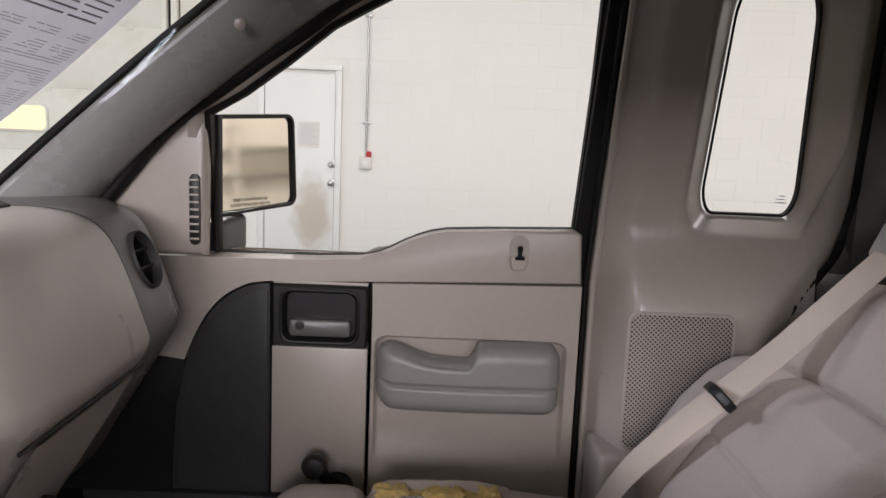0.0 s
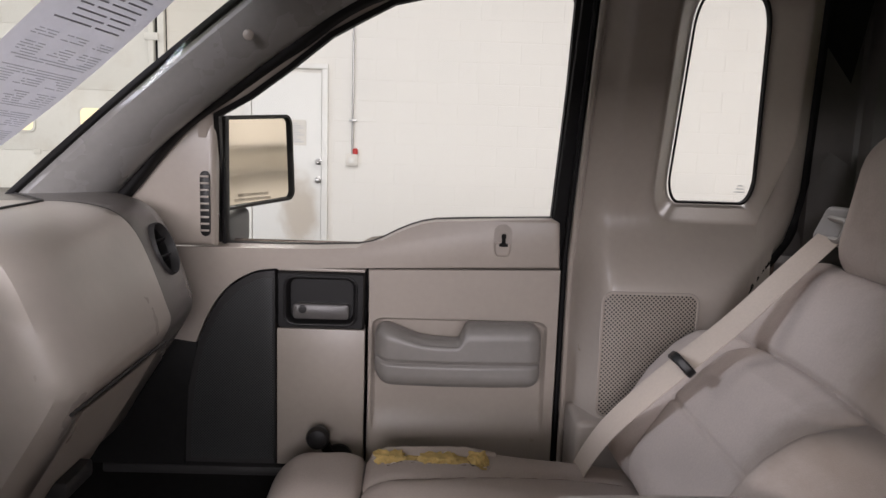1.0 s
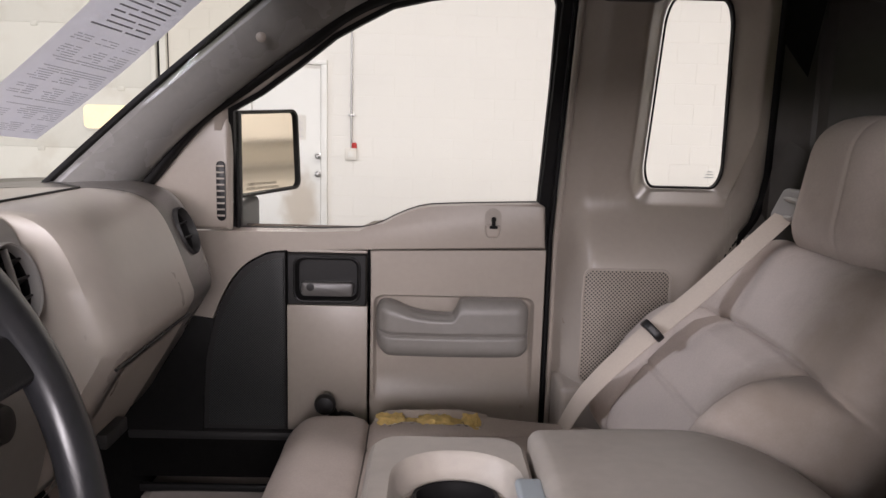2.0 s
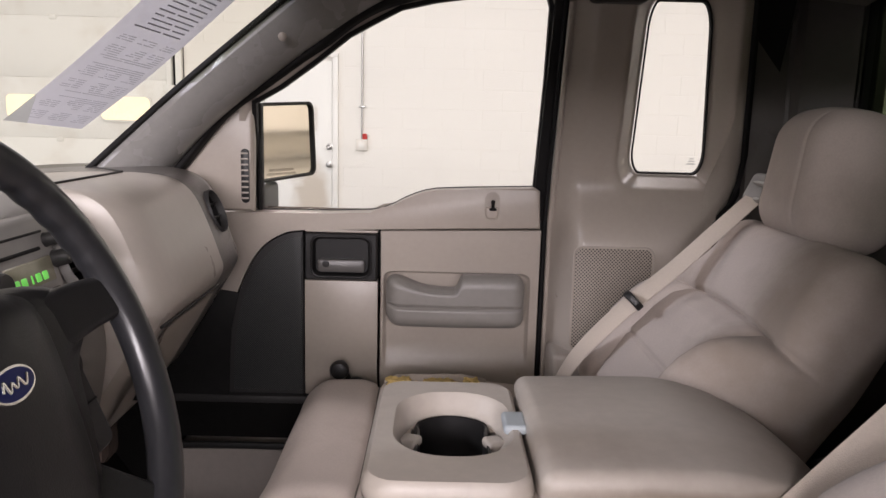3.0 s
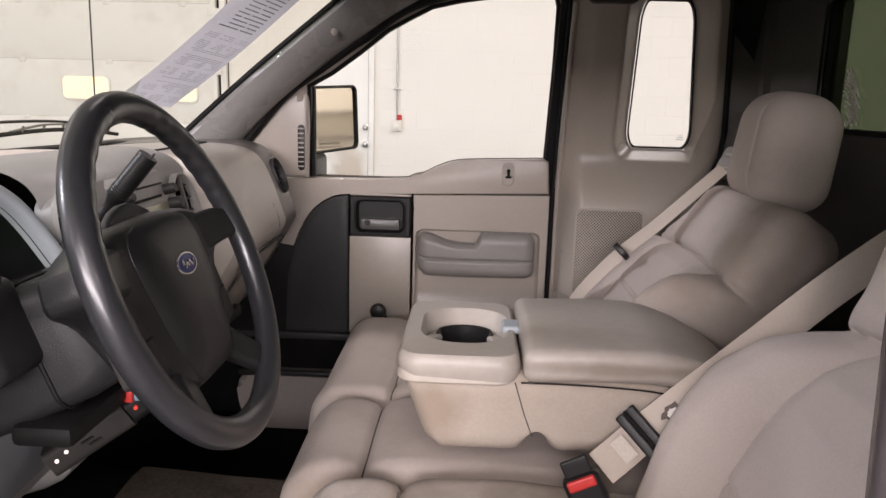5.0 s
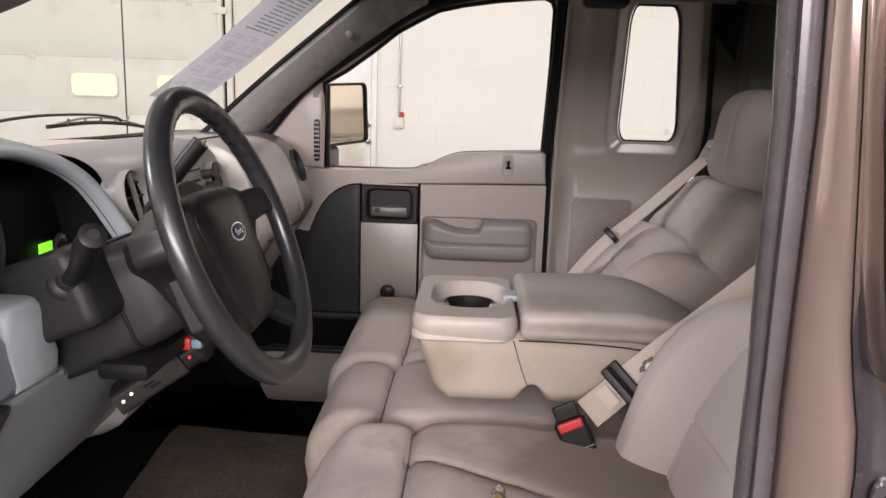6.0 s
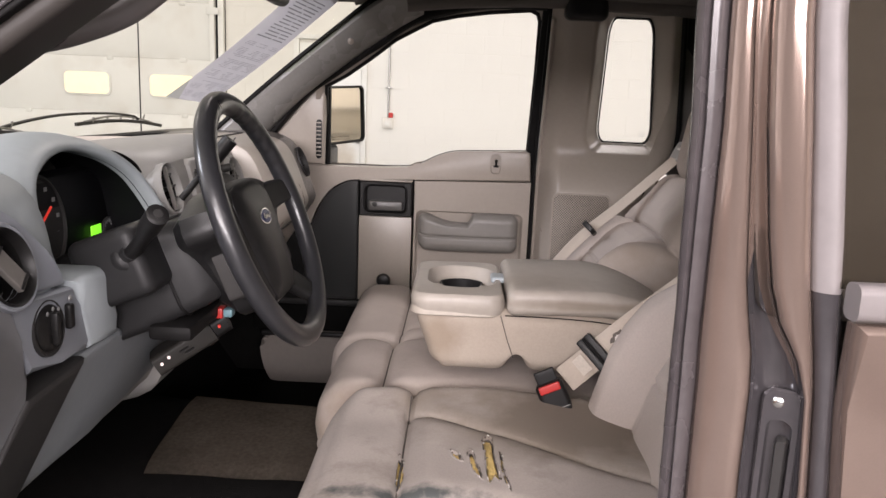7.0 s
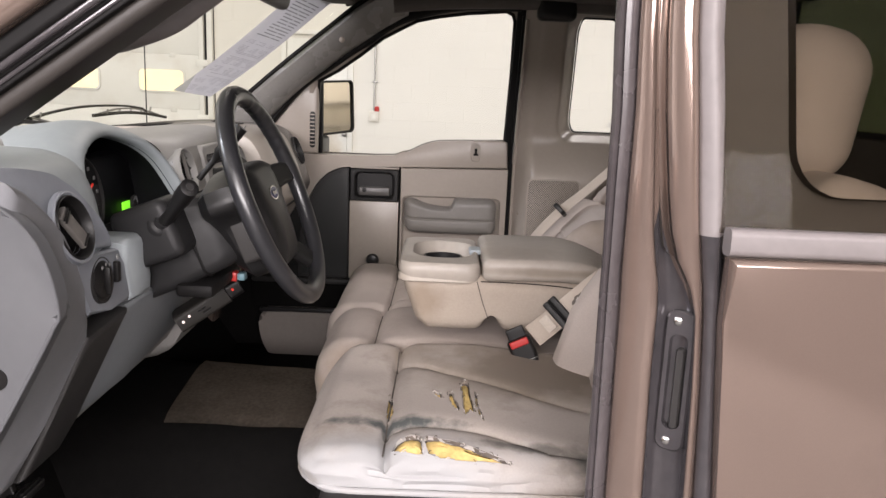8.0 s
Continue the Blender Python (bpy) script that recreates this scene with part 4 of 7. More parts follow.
def windshield():
    w = thing("window_windshield", "clear raked windshield", "windshield", (-0.7, 0.455, 1.42), kind="structure")
    rows = []
    for s in range(9):
        k = s / 8
        x, z = -0.74 + 0.56 * k, 1.39 + 0.42 * k
        glass = [(x - 0.09 * (1 - (u / 0.76) ** 2), 0.455 + u * (1 - 0.1 * k), z) for u in np.linspace(-0.76, 0.76, 13)]
        # the glass wraps round to the pillars at both ends
        pillar = -0.55 + 1.2 * (z - 1.416)
        for f in (0.3, 0.7, 1.0):
            glass.append((x + (pillar - x) * f, 1.215 - 0.076 * k - 0.03 * f * f, z))
            glass.insert(0, (x + (pillar - x) * f, -0.305 + 0.076 * k - 0.1 * f * f, z))
        rows.append(glass)
    part("pane", loft(rows, closed=False), PANE_FRONT, w).visible_shadow = False
    part("glass_border", sweep([Vector(p) + Vector((0, 0, 0.004)) for p in rows[0][3:-3]], rrect(0.045, 0.01, 0.004), (0, 0, 1)), RUBBER, w, "black glass border")
    part("cowl", box(-1.0, -0.82, -0.3, 1.25, 1.34, 1.375, 0.01), BLACK, label="black plastic cowl below the windshield", kind="structure")
    hood = loft([[(x, 0.455 + u, z - 0.06 * (abs(u) / 0.8) ** 2) for u in np.linspace(-0.8, 0.8, 9)] for x, z in ((-1.0, 1.36), (-1.3, 1.35), (-1.8, 1.29), (-2.1, 1.2), (-2.15, 0.7))], closed=False)
    part("hood", hood, PAINT, label="bronze painted hood", kind="structure")
    a = thing("antenna", "thin black whip antenna on the fender", "antenna", (-0.85, 1.31, 1.31))
    part("whip", sweep([(-0.85, 1.31, 1.31), (-0.845, 1.31, 2.2)], circle(0.0022, 8), (0, 1, 0)), BLACK, a)
    part("foot", disc((-0.85, 1.31, 1.3), (0, 0, 1), [(0.02, 0), (0.018, 0.01), (0.006, 0.03)], 14), BLACK, a)
    part("fender", box(-2.0, -0.62, 1.25, 1.42, 0.7, 1.30, 0.03), PAINT, label="bronze painted front fender", kind="structure")
    for by in (0.0, -0.66):
        wp = thing("wiper", "grey windshield wiper at rest", "wiper", (-0.8, by + 0.3, 1.41), "windshield wipers")
        part("arm", sweep(curve_pts([(-0.80, by + 0.2, 1.385), (-0.79, by + 0.345, 1.409), (-0.787, by + 0.52, 1.44), (-0.785, by + 0.72, 1.456), (-0.784, by + 0.95, 1.455), (-0.78, by + 1.08, 1.446), (-0.778, by + 1.12, 1.436)], 5),
                          rrect(0.009, 0.006, 0.002), (0, 0, 1)), CHARCOAL_GLOSS, wp)
        part("blade", sweep(curve_pts([(-0.786, by + 0.784, 1.432), (-0.784, by + 0.97, 1.435), (-0.775, by + 1.12, 1.428), (-0.76, by + 1.24, 1.414)], 5), rrect(0.007, 0.009, 0.002), (0, 0, 1)), CHARCOAL_GLOSS, wp)
        part("blade_bridge", sweep(curve_pts([(-0.787, by + 0.83, 1.437), (-0.786, by + 0.96, 1.447), (-0.78, by + 1.1, 1.44), (-0.77, by + 1.2, 1.424)], 5), rrect(0.008, 0.004, 0.001), (0, 0, 1)), STEEL, wp)
        for ky in (0.86, 0.94, 1.02, 1.1, 1.17):
            part("blade_claw", sweep([(-0.784, by + ky, 1.434), (-0.785, by + ky + 0.012, 1.446)], circle(0.003, 6), (1, 0, 0)), STEEL, wp)


windshield()


# ---- dashboard ----
PANEL_G = mat("slate_grey_plastic", (0.25, 0.268, 0.298), 0.42, spec=0.3, vary=0.05, bump=0.08, bump_scale=800)
CAP = mat("dark_dash_end_plastic", (0.12, 0.109, 0.1), 0.3, vary=0.06, bump=0.14, bump_scale=800)
PADMAT = mat("wheel_pad_plastic", (0.015, 0.0147, 0.015), 0.36, spec=0.4, vary=0.12, bump=0.2, bump_scale=700)
BLADE = mat("glossy_vent_blade", (0.16, 0.15, 0.14), 0.12, spec=0.8, vary=0.1)
BAND = mat("dark_slate_plastic", (0.18, 0.184, 0.196), 0.45, spec=0.25, vary=0.06, bump=0.08, bump_scale=800)
KNEE = mat("pale_grey_plastic", (0.215, 0.232, 0.245), 0.42, spec=0.3, vary=0.05, bump=0.08, bump_scale=800)
# light grey cover, its colour darkened to offset strong light on this side
COVER = mat("darkened_cover_plastic", (0.105, 0.108, 0.115), 0.42, spec=0.3, vary=0.05, bump=0.08, bump_scale=800)
BLACK_PAD = mat("charcoal_moulding", (0.021, 0.0208, 0.0215), 0.4, spec=0.25, vary=0.1, bump=0.18, bump_scale=700)
PASS = [(-0.80, 1.385), (-0.6, 1.408), (-0.45, 1.414), (-0.385, 1.411), (-0.345, 1.399), (-0.317, 1.371), (-0.294, 1.32), (-0.275, 1.265), (-0.268, 1.238), (-0.28, 1.21), (-0.318, 1.148),
        (-0.358, 1.085), (-0.40, 1.02), (-0.47, 0.97), (-0.62, 0.94)]
MIDDLE = [(-0.80, 1.39), (-0.6, 1.415), (-0.5, 1.424), (-0.44, 1.42), (-0.405, 1.408), (-0.383, 1.385), (-0.372, 1.34), (-0.362, 1.28), (-0.355, 1.22), (-0.352, 1.18), (-0.36, 1.12), (-0.375, 1.06),
          (-0.40, 1.0), (-0.45, 0.95), (-0.62, 0.92)]
DRIVER = [(-0.80, 1.39), (-0.62, 1.418), (-0.55, 1.43), (-0.53, 1.42), (-0.52, 1.40), (-0.51, 1.38), (-0.50, 1.33), (-0.49, 1.27), (-0.47, 1.215), (-0.40, 1.18), (-0.375, 1.13), (-0.38, 1.07), (-0.42, 1.0),
          (-0.47, 0.95), (-0.62, 0.9)]
LEFT = [(-0.80, 1.39), (-0.6, 1.42), (-0.46, 1.425), (-0.41, 1.418), (-0.38, 1.40), (-0.362, 1.37), (-0.352, 1.33), (-0.348, 1.28), (-0.355, 1.24), (-0.365, 1.19), (-0.40, 1.10), (-0.43, 1.03), (-0.46, 0.98),
        (-0.5, 0.955), (-0.62, 0.94)]


PASS, MIDDLE, LEFT = smooth2(PASS, 3), smooth2(MIDDLE, 3), smooth2(LEFT, 3)
SIDE_VENT = ((-0.298, 1.095, 1.338), (0.93, -0.05, 0.36), 0.031, 1.3)
DRIVER_VENT = ((-0.3395, -0.26, 1.336), (0.97, 0, 0.2), 0.04, 1.0)


def dashboard():
    d = thing("dashboard", "taupe and grey moulded truck dashboard", "dashboard", (-0.5, 0.455, 0.95))

    def prof(shape, y, grow=0.0):
        return [(x + grow, y, z) for x, z in shape]

    def blend(a, b, k):
        return [(x0 + (x1 - x0) * k, z0 + (z1 - z0) * k) for (x0, z0), (x1, z1) in zip(a, b)]

    part("passenger_pad", loft([prof(PASS, 0.706, -0.16), prof(PASS, 0.706, -0.05), prof(PASS, 0.712, -0.02), prof(PASS, 0.73, -0.004), prof(PASS, 0.8), prof(PASS, 0.9), prof(PASS, 1.0), prof(PASS, 1.028, -0.002), prof(PASS, 1.034, -0.012)],
                               closed=False), DASH, d, "smooth taupe dash pad")
    part("end_cap", pierce(loft([prof(PASS, 1.034, -0.02), prof(PASS, 1.038, -0.006), prof(PASS, 1.06, -0.003), prof(blend(PASS, [(x - 0.0, z) for x, z in PASS], 0), 1.13, -0.002), prof(PASS, 1.19, -0.02),
                          prof(PASS, 1.23, -0.05), prof(PASS, 1.25, -0.1)], closed=False), *SIDE_VENT), CAP, d, "darker dash end cap")
    part("pad_seam", loft([prof(PASS, 1.0335, -0.006), prof(PASS, 1.0385, -0.006)], closed=False), RUBBER, d)
    mid = loft([prof(MIDDLE, 0.27, -0.03), prof(MIDDLE, 0.30), prof(MIDDLE, 0.70), prof(MIDDLE, 0.715, -0.01)], closed=False)
    pierce(mid, (-0.358, 0.652, 1.334), (0.97, 0, 0.25), 0.045, 1.05)
    pierce(mid, (-0.373, 0.305, 1.352), (0.97, 0, 0.25), 0.042, 1.05)
    part("centre_body", mid, DASH_G, d)
    part("cluster_well", loft([prof(DRIVER, -0.16), prof(DRIVER, 0.30)], closed=False), DASH_G, d)
    left = loft([prof(LEFT, -0.40, -0.06), prof(LEFT, -0.385, -0.015), prof(LEFT, -0.36), prof(LEFT, -0.16), prof(LEFT, -0.11, -0.02), prof(LEFT, -0.09, -0.08)], closed=False)
    pierce(left, *DRIVER_VENT)
    part("left_body", left, LIGHT_G, d, "light grey dash end")
    face_pts = [(-0.277, 1.297), (-0.30, 1.33), (-0.325, 1.365), (-0.375, 1.397), (-0.38, 1.42), (-0.345, 1.422), (-0.266, 1.408), (-0.235, 1.394), (-0.207, 1.376), (-0.169, 1.334), (-0.13, 1.284)]
    part("vent_panel", pierce(prism(smooth2(face_pts, 3), -0.36, -0.342, "x", 0.006, 3, warp=lambda c: Vector((c.x - 0.28 * max(0, c.z - 1.33), c.y, c.z))), *DRIVER_VENT), PANEL_G, d, "grey vent panel")
    part("top_seam", sweep([(-0.45, 0.74, 1.4155), (-0.45, 1.02, 1.4155), (-0.6, 1.2, 1.41)], circle(0.002, 6), (0, 0, 1)), DASH_D, d)
    # glove box and its lines
    gl = part("glove_box", loft([[(x + 0.006, y, z) for x, z in ((-0.285, 1.199), (-0.318, 1.143), (-0.358, 1.08), (-0.395, 1.022), (-0.42, 0.995))] for y in (0.745, 0.75, 0.99, 0.995)], closed=False), DASH, d)
    part("glove_latch", box(-0.39, -0.345, 0.84, 0.92, 1.04, 1.065, 0.006, warp=lambda c: c), DASH_D, gl, "dark latch")
    part("glove_seam", sweep([(-0.277, 0.72, 1.207), (-0.277, 1.02, 1.207)], circle(0.0025, 6), (0, 0, 1)), DASH_D, gl)
    # round vents
    def vent(name, centre, normal, r, r2=1.05, up=(0, 0, 1), ring=None, blade=0.006, fins=(-0.5, 0.0, 0.5), reach=0.9):
        v = part(name, disc(centre, normal, [(r * 1.09, -0.012), (r * 1.08, 0.0), (r * 1.04, 0.002), (r, 0.0), (r * 0.96, -0.04)], 32, up, r2, caps=(False, False)), ring or DASH_G, d)
        part("vent_throat", disc(centre, normal, [(0.002, -0.036), (r * 0.93, -0.036), (r * 0.97, -0.012)], 28, up, r2, caps=(True, False)), RUBBER, v, "dark vent throat")
        w = Vector(normal).normalized()
        u = Vector(up).cross(w).normalized()
        t = w.cross(u)
        for k in fins:
            half = r * math.sqrt(1 - k * k) * 0.95
            a = Vector(centre) + t * (k * r * r2) - w * 0.008
            part("vent_fin", sweep([a - u * half - w * 0.008, a + u * half - w * 0.008], rrect(0.003, 0.018, 0.001), tuple(w + t * 0.5)), BLACK, v)
        a = Vector(centre) - w * 0.004
        if blade:
            part("vent_blade", sweep([a - t * (r * r2 * reach), a + t * (r * r2 * reach)], rrect(blade, 0.008, 0.002), tuple(w)), BLADE, v)
        return v

    vent("side_vent", (-0.298, 1.095, 1.338), (0.93, -0.05, 0.36), 0.031, 1.3, ring=DASH_D, blade=0, fins=(-0.35, 0.3))
    vent("centre_vent", (-0.358, 0.652, 1.334), (0.97, 0, 0.25), 0.045)
    vent("centre_vent", (-0.373, 0.305, 1.352), (0.97, 0, 0.25), 0.042)
    dv = vent("driver_vent", (-0.334, -0.26, 1.336), (0.965, 0, 0.26), 0.041, 1.0, up=(0, -0.6, 0.8), ring=BLACK, blade=0.023, fins=(), reach=0.72)
    part("vent_rim", disc((-0.336, -0.26, 1.336), (0.965, 0, 0.26), [(0.05, -0.006), (0.0495, 0.001), (0.047, 0.0025), (0.044, 0.001), (0.043, -0.008)], 36, caps=(False, False)), PANEL_G, dv, "slate vent rim")
    axis = Vector((0.965, 0, 0.26)).normalized()
    across = Vector((0, -0.6, 0.8)).cross(axis).normalized()
    along = axis.cross(across)
    for k in (-0.62, 0.5, 0.62):
        a = Vector((-0.334, -0.26, 1.336)) + along * (k * 0.041) + axis * 0.0008
        part("blade_ridge", sweep([a - across * 0.0112, a + across * 0.0112], circle(0.0016, 6), tuple(axis)), BLACK, dv)
    # radio stack
    st = part("radio_bezel", prism([(0.40, 1.255), (0.59, 1.255), (0.595, 1.385), (0.58, 1.395), (0.41, 1.395), (0.397, 1.385)], -0.41, -0.352, "x", 0.006, warp=lambda c: Vector((c.x - 0.25 * (c.z - 1.3), c.y, c.z))), DASH_G, d,
              "grey radio bezel")
    def face(y0, y1, z0, z1, depth, m, name, label="", lift=0.0):
        return part(name, box(-0.36, -0.352 + depth, y0, y1, z0, z1, 0.002, warp=lambda c: Vector((c.x - 0.25 * (c.z - 1.3) + lift, c.y, c.z))), m, st, label)
    face(0.415, 0.575, 1.372, 1.376, 0.001, RUBBER, "slot", "dark disc slot")
    face(0.435, 0.56, 1.352, 1.357, 0.0015, RUBBER, "slot", "dark disc slot")
    face(0.47, 0.575, 1.312, 1.343, 0.002, LCD_BACK, "display", "radio display")
    for i, (a, b) in enumerate(((0.0, 0.012), (0.016, 0.028), (0.038, 0.041), (0.048, 0.06), (0.064, 0.076))):
        face(0.48 + a, 0.48 + b, 1.3165, 1.3275, 0.0035, LCD, "digit", "green digit")
    for k in range(6):
        face(0.415 + k * 0.028, 0.438 + k * 0.028, 1.293, 1.303, 0.004, DASH_D, "radio_button")
    face(0.46, 0.56, 1.272, 1.284, 0.003, DASH_D, "radio_button")
    for y, z, r in ((0.44, 1.328, 0.016), (0.587, 1.336, 0.011), (0.418, 1.365, 0.008), (0.578, 1.362, 0.009)):
        part("radio_knob", disc((-0.352 - 0.25 * (z - 1.3), y, z), (0.97, 0, 0.25), [(r * 1.1, 0), (r, 0.004), (r * 0.95, 0.018), (r * 0.8, 0.021)], 20), DASH_D, st, "grey knob")
    for i, y in enumerate((0.40, 0.475, 0.55)):
        part("climate_knob", disc((-0.345, y, 1.2), (0.99, 0, 0.1), [(0.028, 0), (0.026, 0.006), (0.02, 0.02), (0.016, 0.022)], 24), DASH_D, d, "grey climate knob")
    part("ashtray", box(-0.39, -0.352, 0.37, 0.58, 1.06, 1.13, 0.008), DASH_D, d)
    # instrument hood and dials
    arch = [(-0.105, 1.22), (-0.10, 1.26), (-0.09, 1.315), (-0.073, 1.365), (-0.045, 1.4), (0.0, 1.421), (0.05, 1.43), (0.10, 1.427), (0.145, 1.412), (0.178, 1.386), (0.196, 1.355), (0.207, 1.325), (0.222, 1.275), (0.232, 1.22)]
    def bow(grow, x, drop=0.0, slope=0.45):
        out = []
        for p in curve_pts([(y, z, 0) for y, z in arch], 4):
            dy, dz = p.x - 0.065, p.y - 1.2
            zz = 1.2 + dz * (1 + grow * 0.62)
            k = min(1.0, max(0.0, dy / 0.13))
            out.append((x + slope * (1.37 - zz) + 0.03 * k * k * (3 - 2 * k) * slope / 0.45, 0.065 + dy * (1 + grow), zz - drop))
        return out
    part("hood_lining", loft([bow(0.0, -0.51, slope=0.0), bow(0.002, -0.422)], closed=False), DIAL, d, "black hood lining")
    hood = loft([bow(0.0, -0.432), bow(0.004, -0.415), bow(0.02, -0.405), bow(0.05, -0.401), bow(0.09, -0.402), bow(0.13, -0.407), bow(0.17, -0.417), bow(0.21, -0.435, 0.002), bow(0.25, -0.465, 0.008, 0.38), bow(0.28, -0.52, 0.02, 0.28), bow(0.29, -0.62, 0.035, 0.1)], closed=False)
    part("cluster_hood", hood, LIGHT_G, d, "light grey instrument hood", 75)
    part("cluster_face", box(-0.50, -0.448, -0.12, 0.235, 1.17, 1.40, 0.02), DIAL, d, "black instrument panel")
    for y, z, r in ((-0.008, 1.331, 0.074), (0.205, 1.29, 0.022)):
        dial = part("dial", disc((-0.448, y, z), (1, 0, 0.1), [(r, 0), (r, 0.006), (r * 0.96, 0.007), (r * 0.94, 0.002)], 36), DASH_D, d, "round dial")
        for i in range(11):
            a = radians(225 - i * 27)
            c, s = math.cos(a), math.sin(a)
            part("dial_mark", box(-0.4455, -0.4445, y + c * r * 0.76 - 0.0035, y + c * r * 0.76 + 0.0035, z + s * r * 0.76 - 0.003, z + s * r * 0.76 + 0.003, 0), TICK, dial)
        if y < 0.1:
            part("needle", sweep([(-0.441, y, z), (-0.441, y + r * 0.42, z + r * 0.33)], circle(0.0018, 6), (1, 0, 0)), NEEDLE, dial, "red needle")
    part("green_indicator", box(-0.446, -0.443, 0.144, 0.176, 1.284, 1.306, 0.001), GREEN, d, "lit green indicator")
    part("trip_display", box(-0.446, -0.444, -0.03, 0.0, 1.262, 1.275, 0.001), LCD_BACK, d)
    # driver's lower panels
    part("switch_panel", prism([(-0.24, 1.205), (-0.17, 1.196), (-0.105, 1.19), (-0.092, 1.205), (-0.11, 1.245), (-0.131, 1.281), (-0.276, 1.294), (-0.255, 1.25)], -0.36, -0.333, "x", 0.008), PANEL_G, d)
    sw = part("light_switch", disc((-0.331, -0.197, 1.248), (1, 0, 0.08), [(0.034, -0.004), (0.0335, 0.0006), (0.032, 0.001), (0.031, -0.001)], 30), DASH_D, d, "headlight switch")
    part("switch_knob", disc((-0.333, -0.197, 1.248), (1, 0, 0.08), [(0.029, -0.002), (0.028, 0.003), (0.024, 0.006)], 26), BLACK, sw)
    part("switch_grip", box(-0.33, -0.318, -0.2015, -0.1925, 1.227, 1.268, 0.004), BLACK, sw)
    for a in (0, 1, 2):
        part("switch_mark", disc((-0.325, -0.21 + a * 0.012, 1.272 - 0.003 * abs(a - 1)), (1, 0, 0), [(0.003, 0), (0.002, 0.001)], 8), TICK, sw)
    part("dimmer_wheel", soft((-0.331, -0.152, 1.25), (0.006, 0.006, 0.016), 0.004, (3, 3, 4)), BLACK, d)
    part("dimmer_led", disc((-0.33, -0.15, 1.272), (1, 0, 0), [(0.004, 0), (0.003, 0.002)], 8), TICK, d)
    def slope(c):
        return Vector((c.x - 0.35 * max(0.0, 1.19 - c.z), c.y, c.z))
    part("knee_panel", prism([(-0.125, 1.186), (-0.22, 1.045), (-0.19, 1.02), (0.0, 1.02), (0.28, 1.05), (0.42, 1.08), (0.42, 1.16), (0.2, 1.15), (0.0, 1.186)], -0.40, -0.334, "x", 0.012, 3, warp=slope), KNEE, d,
         "light grey knee panel")
    part("charcoal_strip", prism([(-0.25, 1.18), (-0.12, 1.186), (-0.215, 1.045), (-0.235, 1.0), (-0.33, 1.0), (-0.30, 1.07)], -0.40, -0.323, "x", 0.01, 3, warp=slope), DASH_D, d, "charcoal trim strip")
    part("end_band", prism([(-0.41, 1.415), (-0.375, 1.4), (-0.325, 1.367), (-0.30, 1.332), (-0.277, 1.298), (-0.255, 1.25), (-0.24, 1.203), (-0.25, 1.18), (-0.30, 1.07), (-0.34, 1.0), (-0.41, 1.0)], -0.42, -0.330, "x", 0.014, 3, warp=slope), BAND, d, "slate grey end band")
    part("pod_corner", prism([(-0.105, 1.19), (-0.118, 1.25), (-0.128, 1.288), (-0.11, 1.288), (-0.06, 1.292), (-0.04, 1.28), (-0.018, 1.215), (-0.025, 1.185)], -0.45, -0.328, "x", 0.014, 3), LIGHT_G, d, "light grey moulding beside the column")
    cover = smooth2([(-0.62, 1.40), (-0.45, 1.41), (-0.36, 1.394), (-0.314, 1.36), (-0.292, 1.315), (-0.283, 1.265), (-0.29, 1.247), (-0.317, 1.196), (-0.362, 1.116), (-0.43, 1.0), (-0.5, 0.93), (-0.62, 0.92)], 3)
    sc = part("side_cover", prism(cover, -0.415, -0.39, "y", 0.008, 3), COVER, d, "light grey dash end cover, darkened against the side light")
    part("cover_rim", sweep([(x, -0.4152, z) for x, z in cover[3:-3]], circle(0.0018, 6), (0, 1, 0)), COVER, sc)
    # black disc laid on the cover, painting a hole's dark inside
    part("cover_hole_disc", disc((-0.362, -0.4155, 1.182), (0, -1, 0), [(0.001, 0.0012), (0.014, 0.001), (0.014, -0.002)], 18), RUBBER, sc)
    return d


dashboard()


# ---- steering wheel and column ----
HUB = Vector((-0.1545, 0.1235, 1.334))
AXIS = Vector((math.cos(radians(21.9)), 0, math.sin(radians(21.9))))


def on_wheel(u, v, w):
    """A point on the wheel: u to the passenger's side, v up the wheel, w towards the driver."""
    up = Vector((-AXIS.z, 0, AXIS.x))
    return HUB + Vector((0, 1, 0)) * u + up * v + AXIS * w


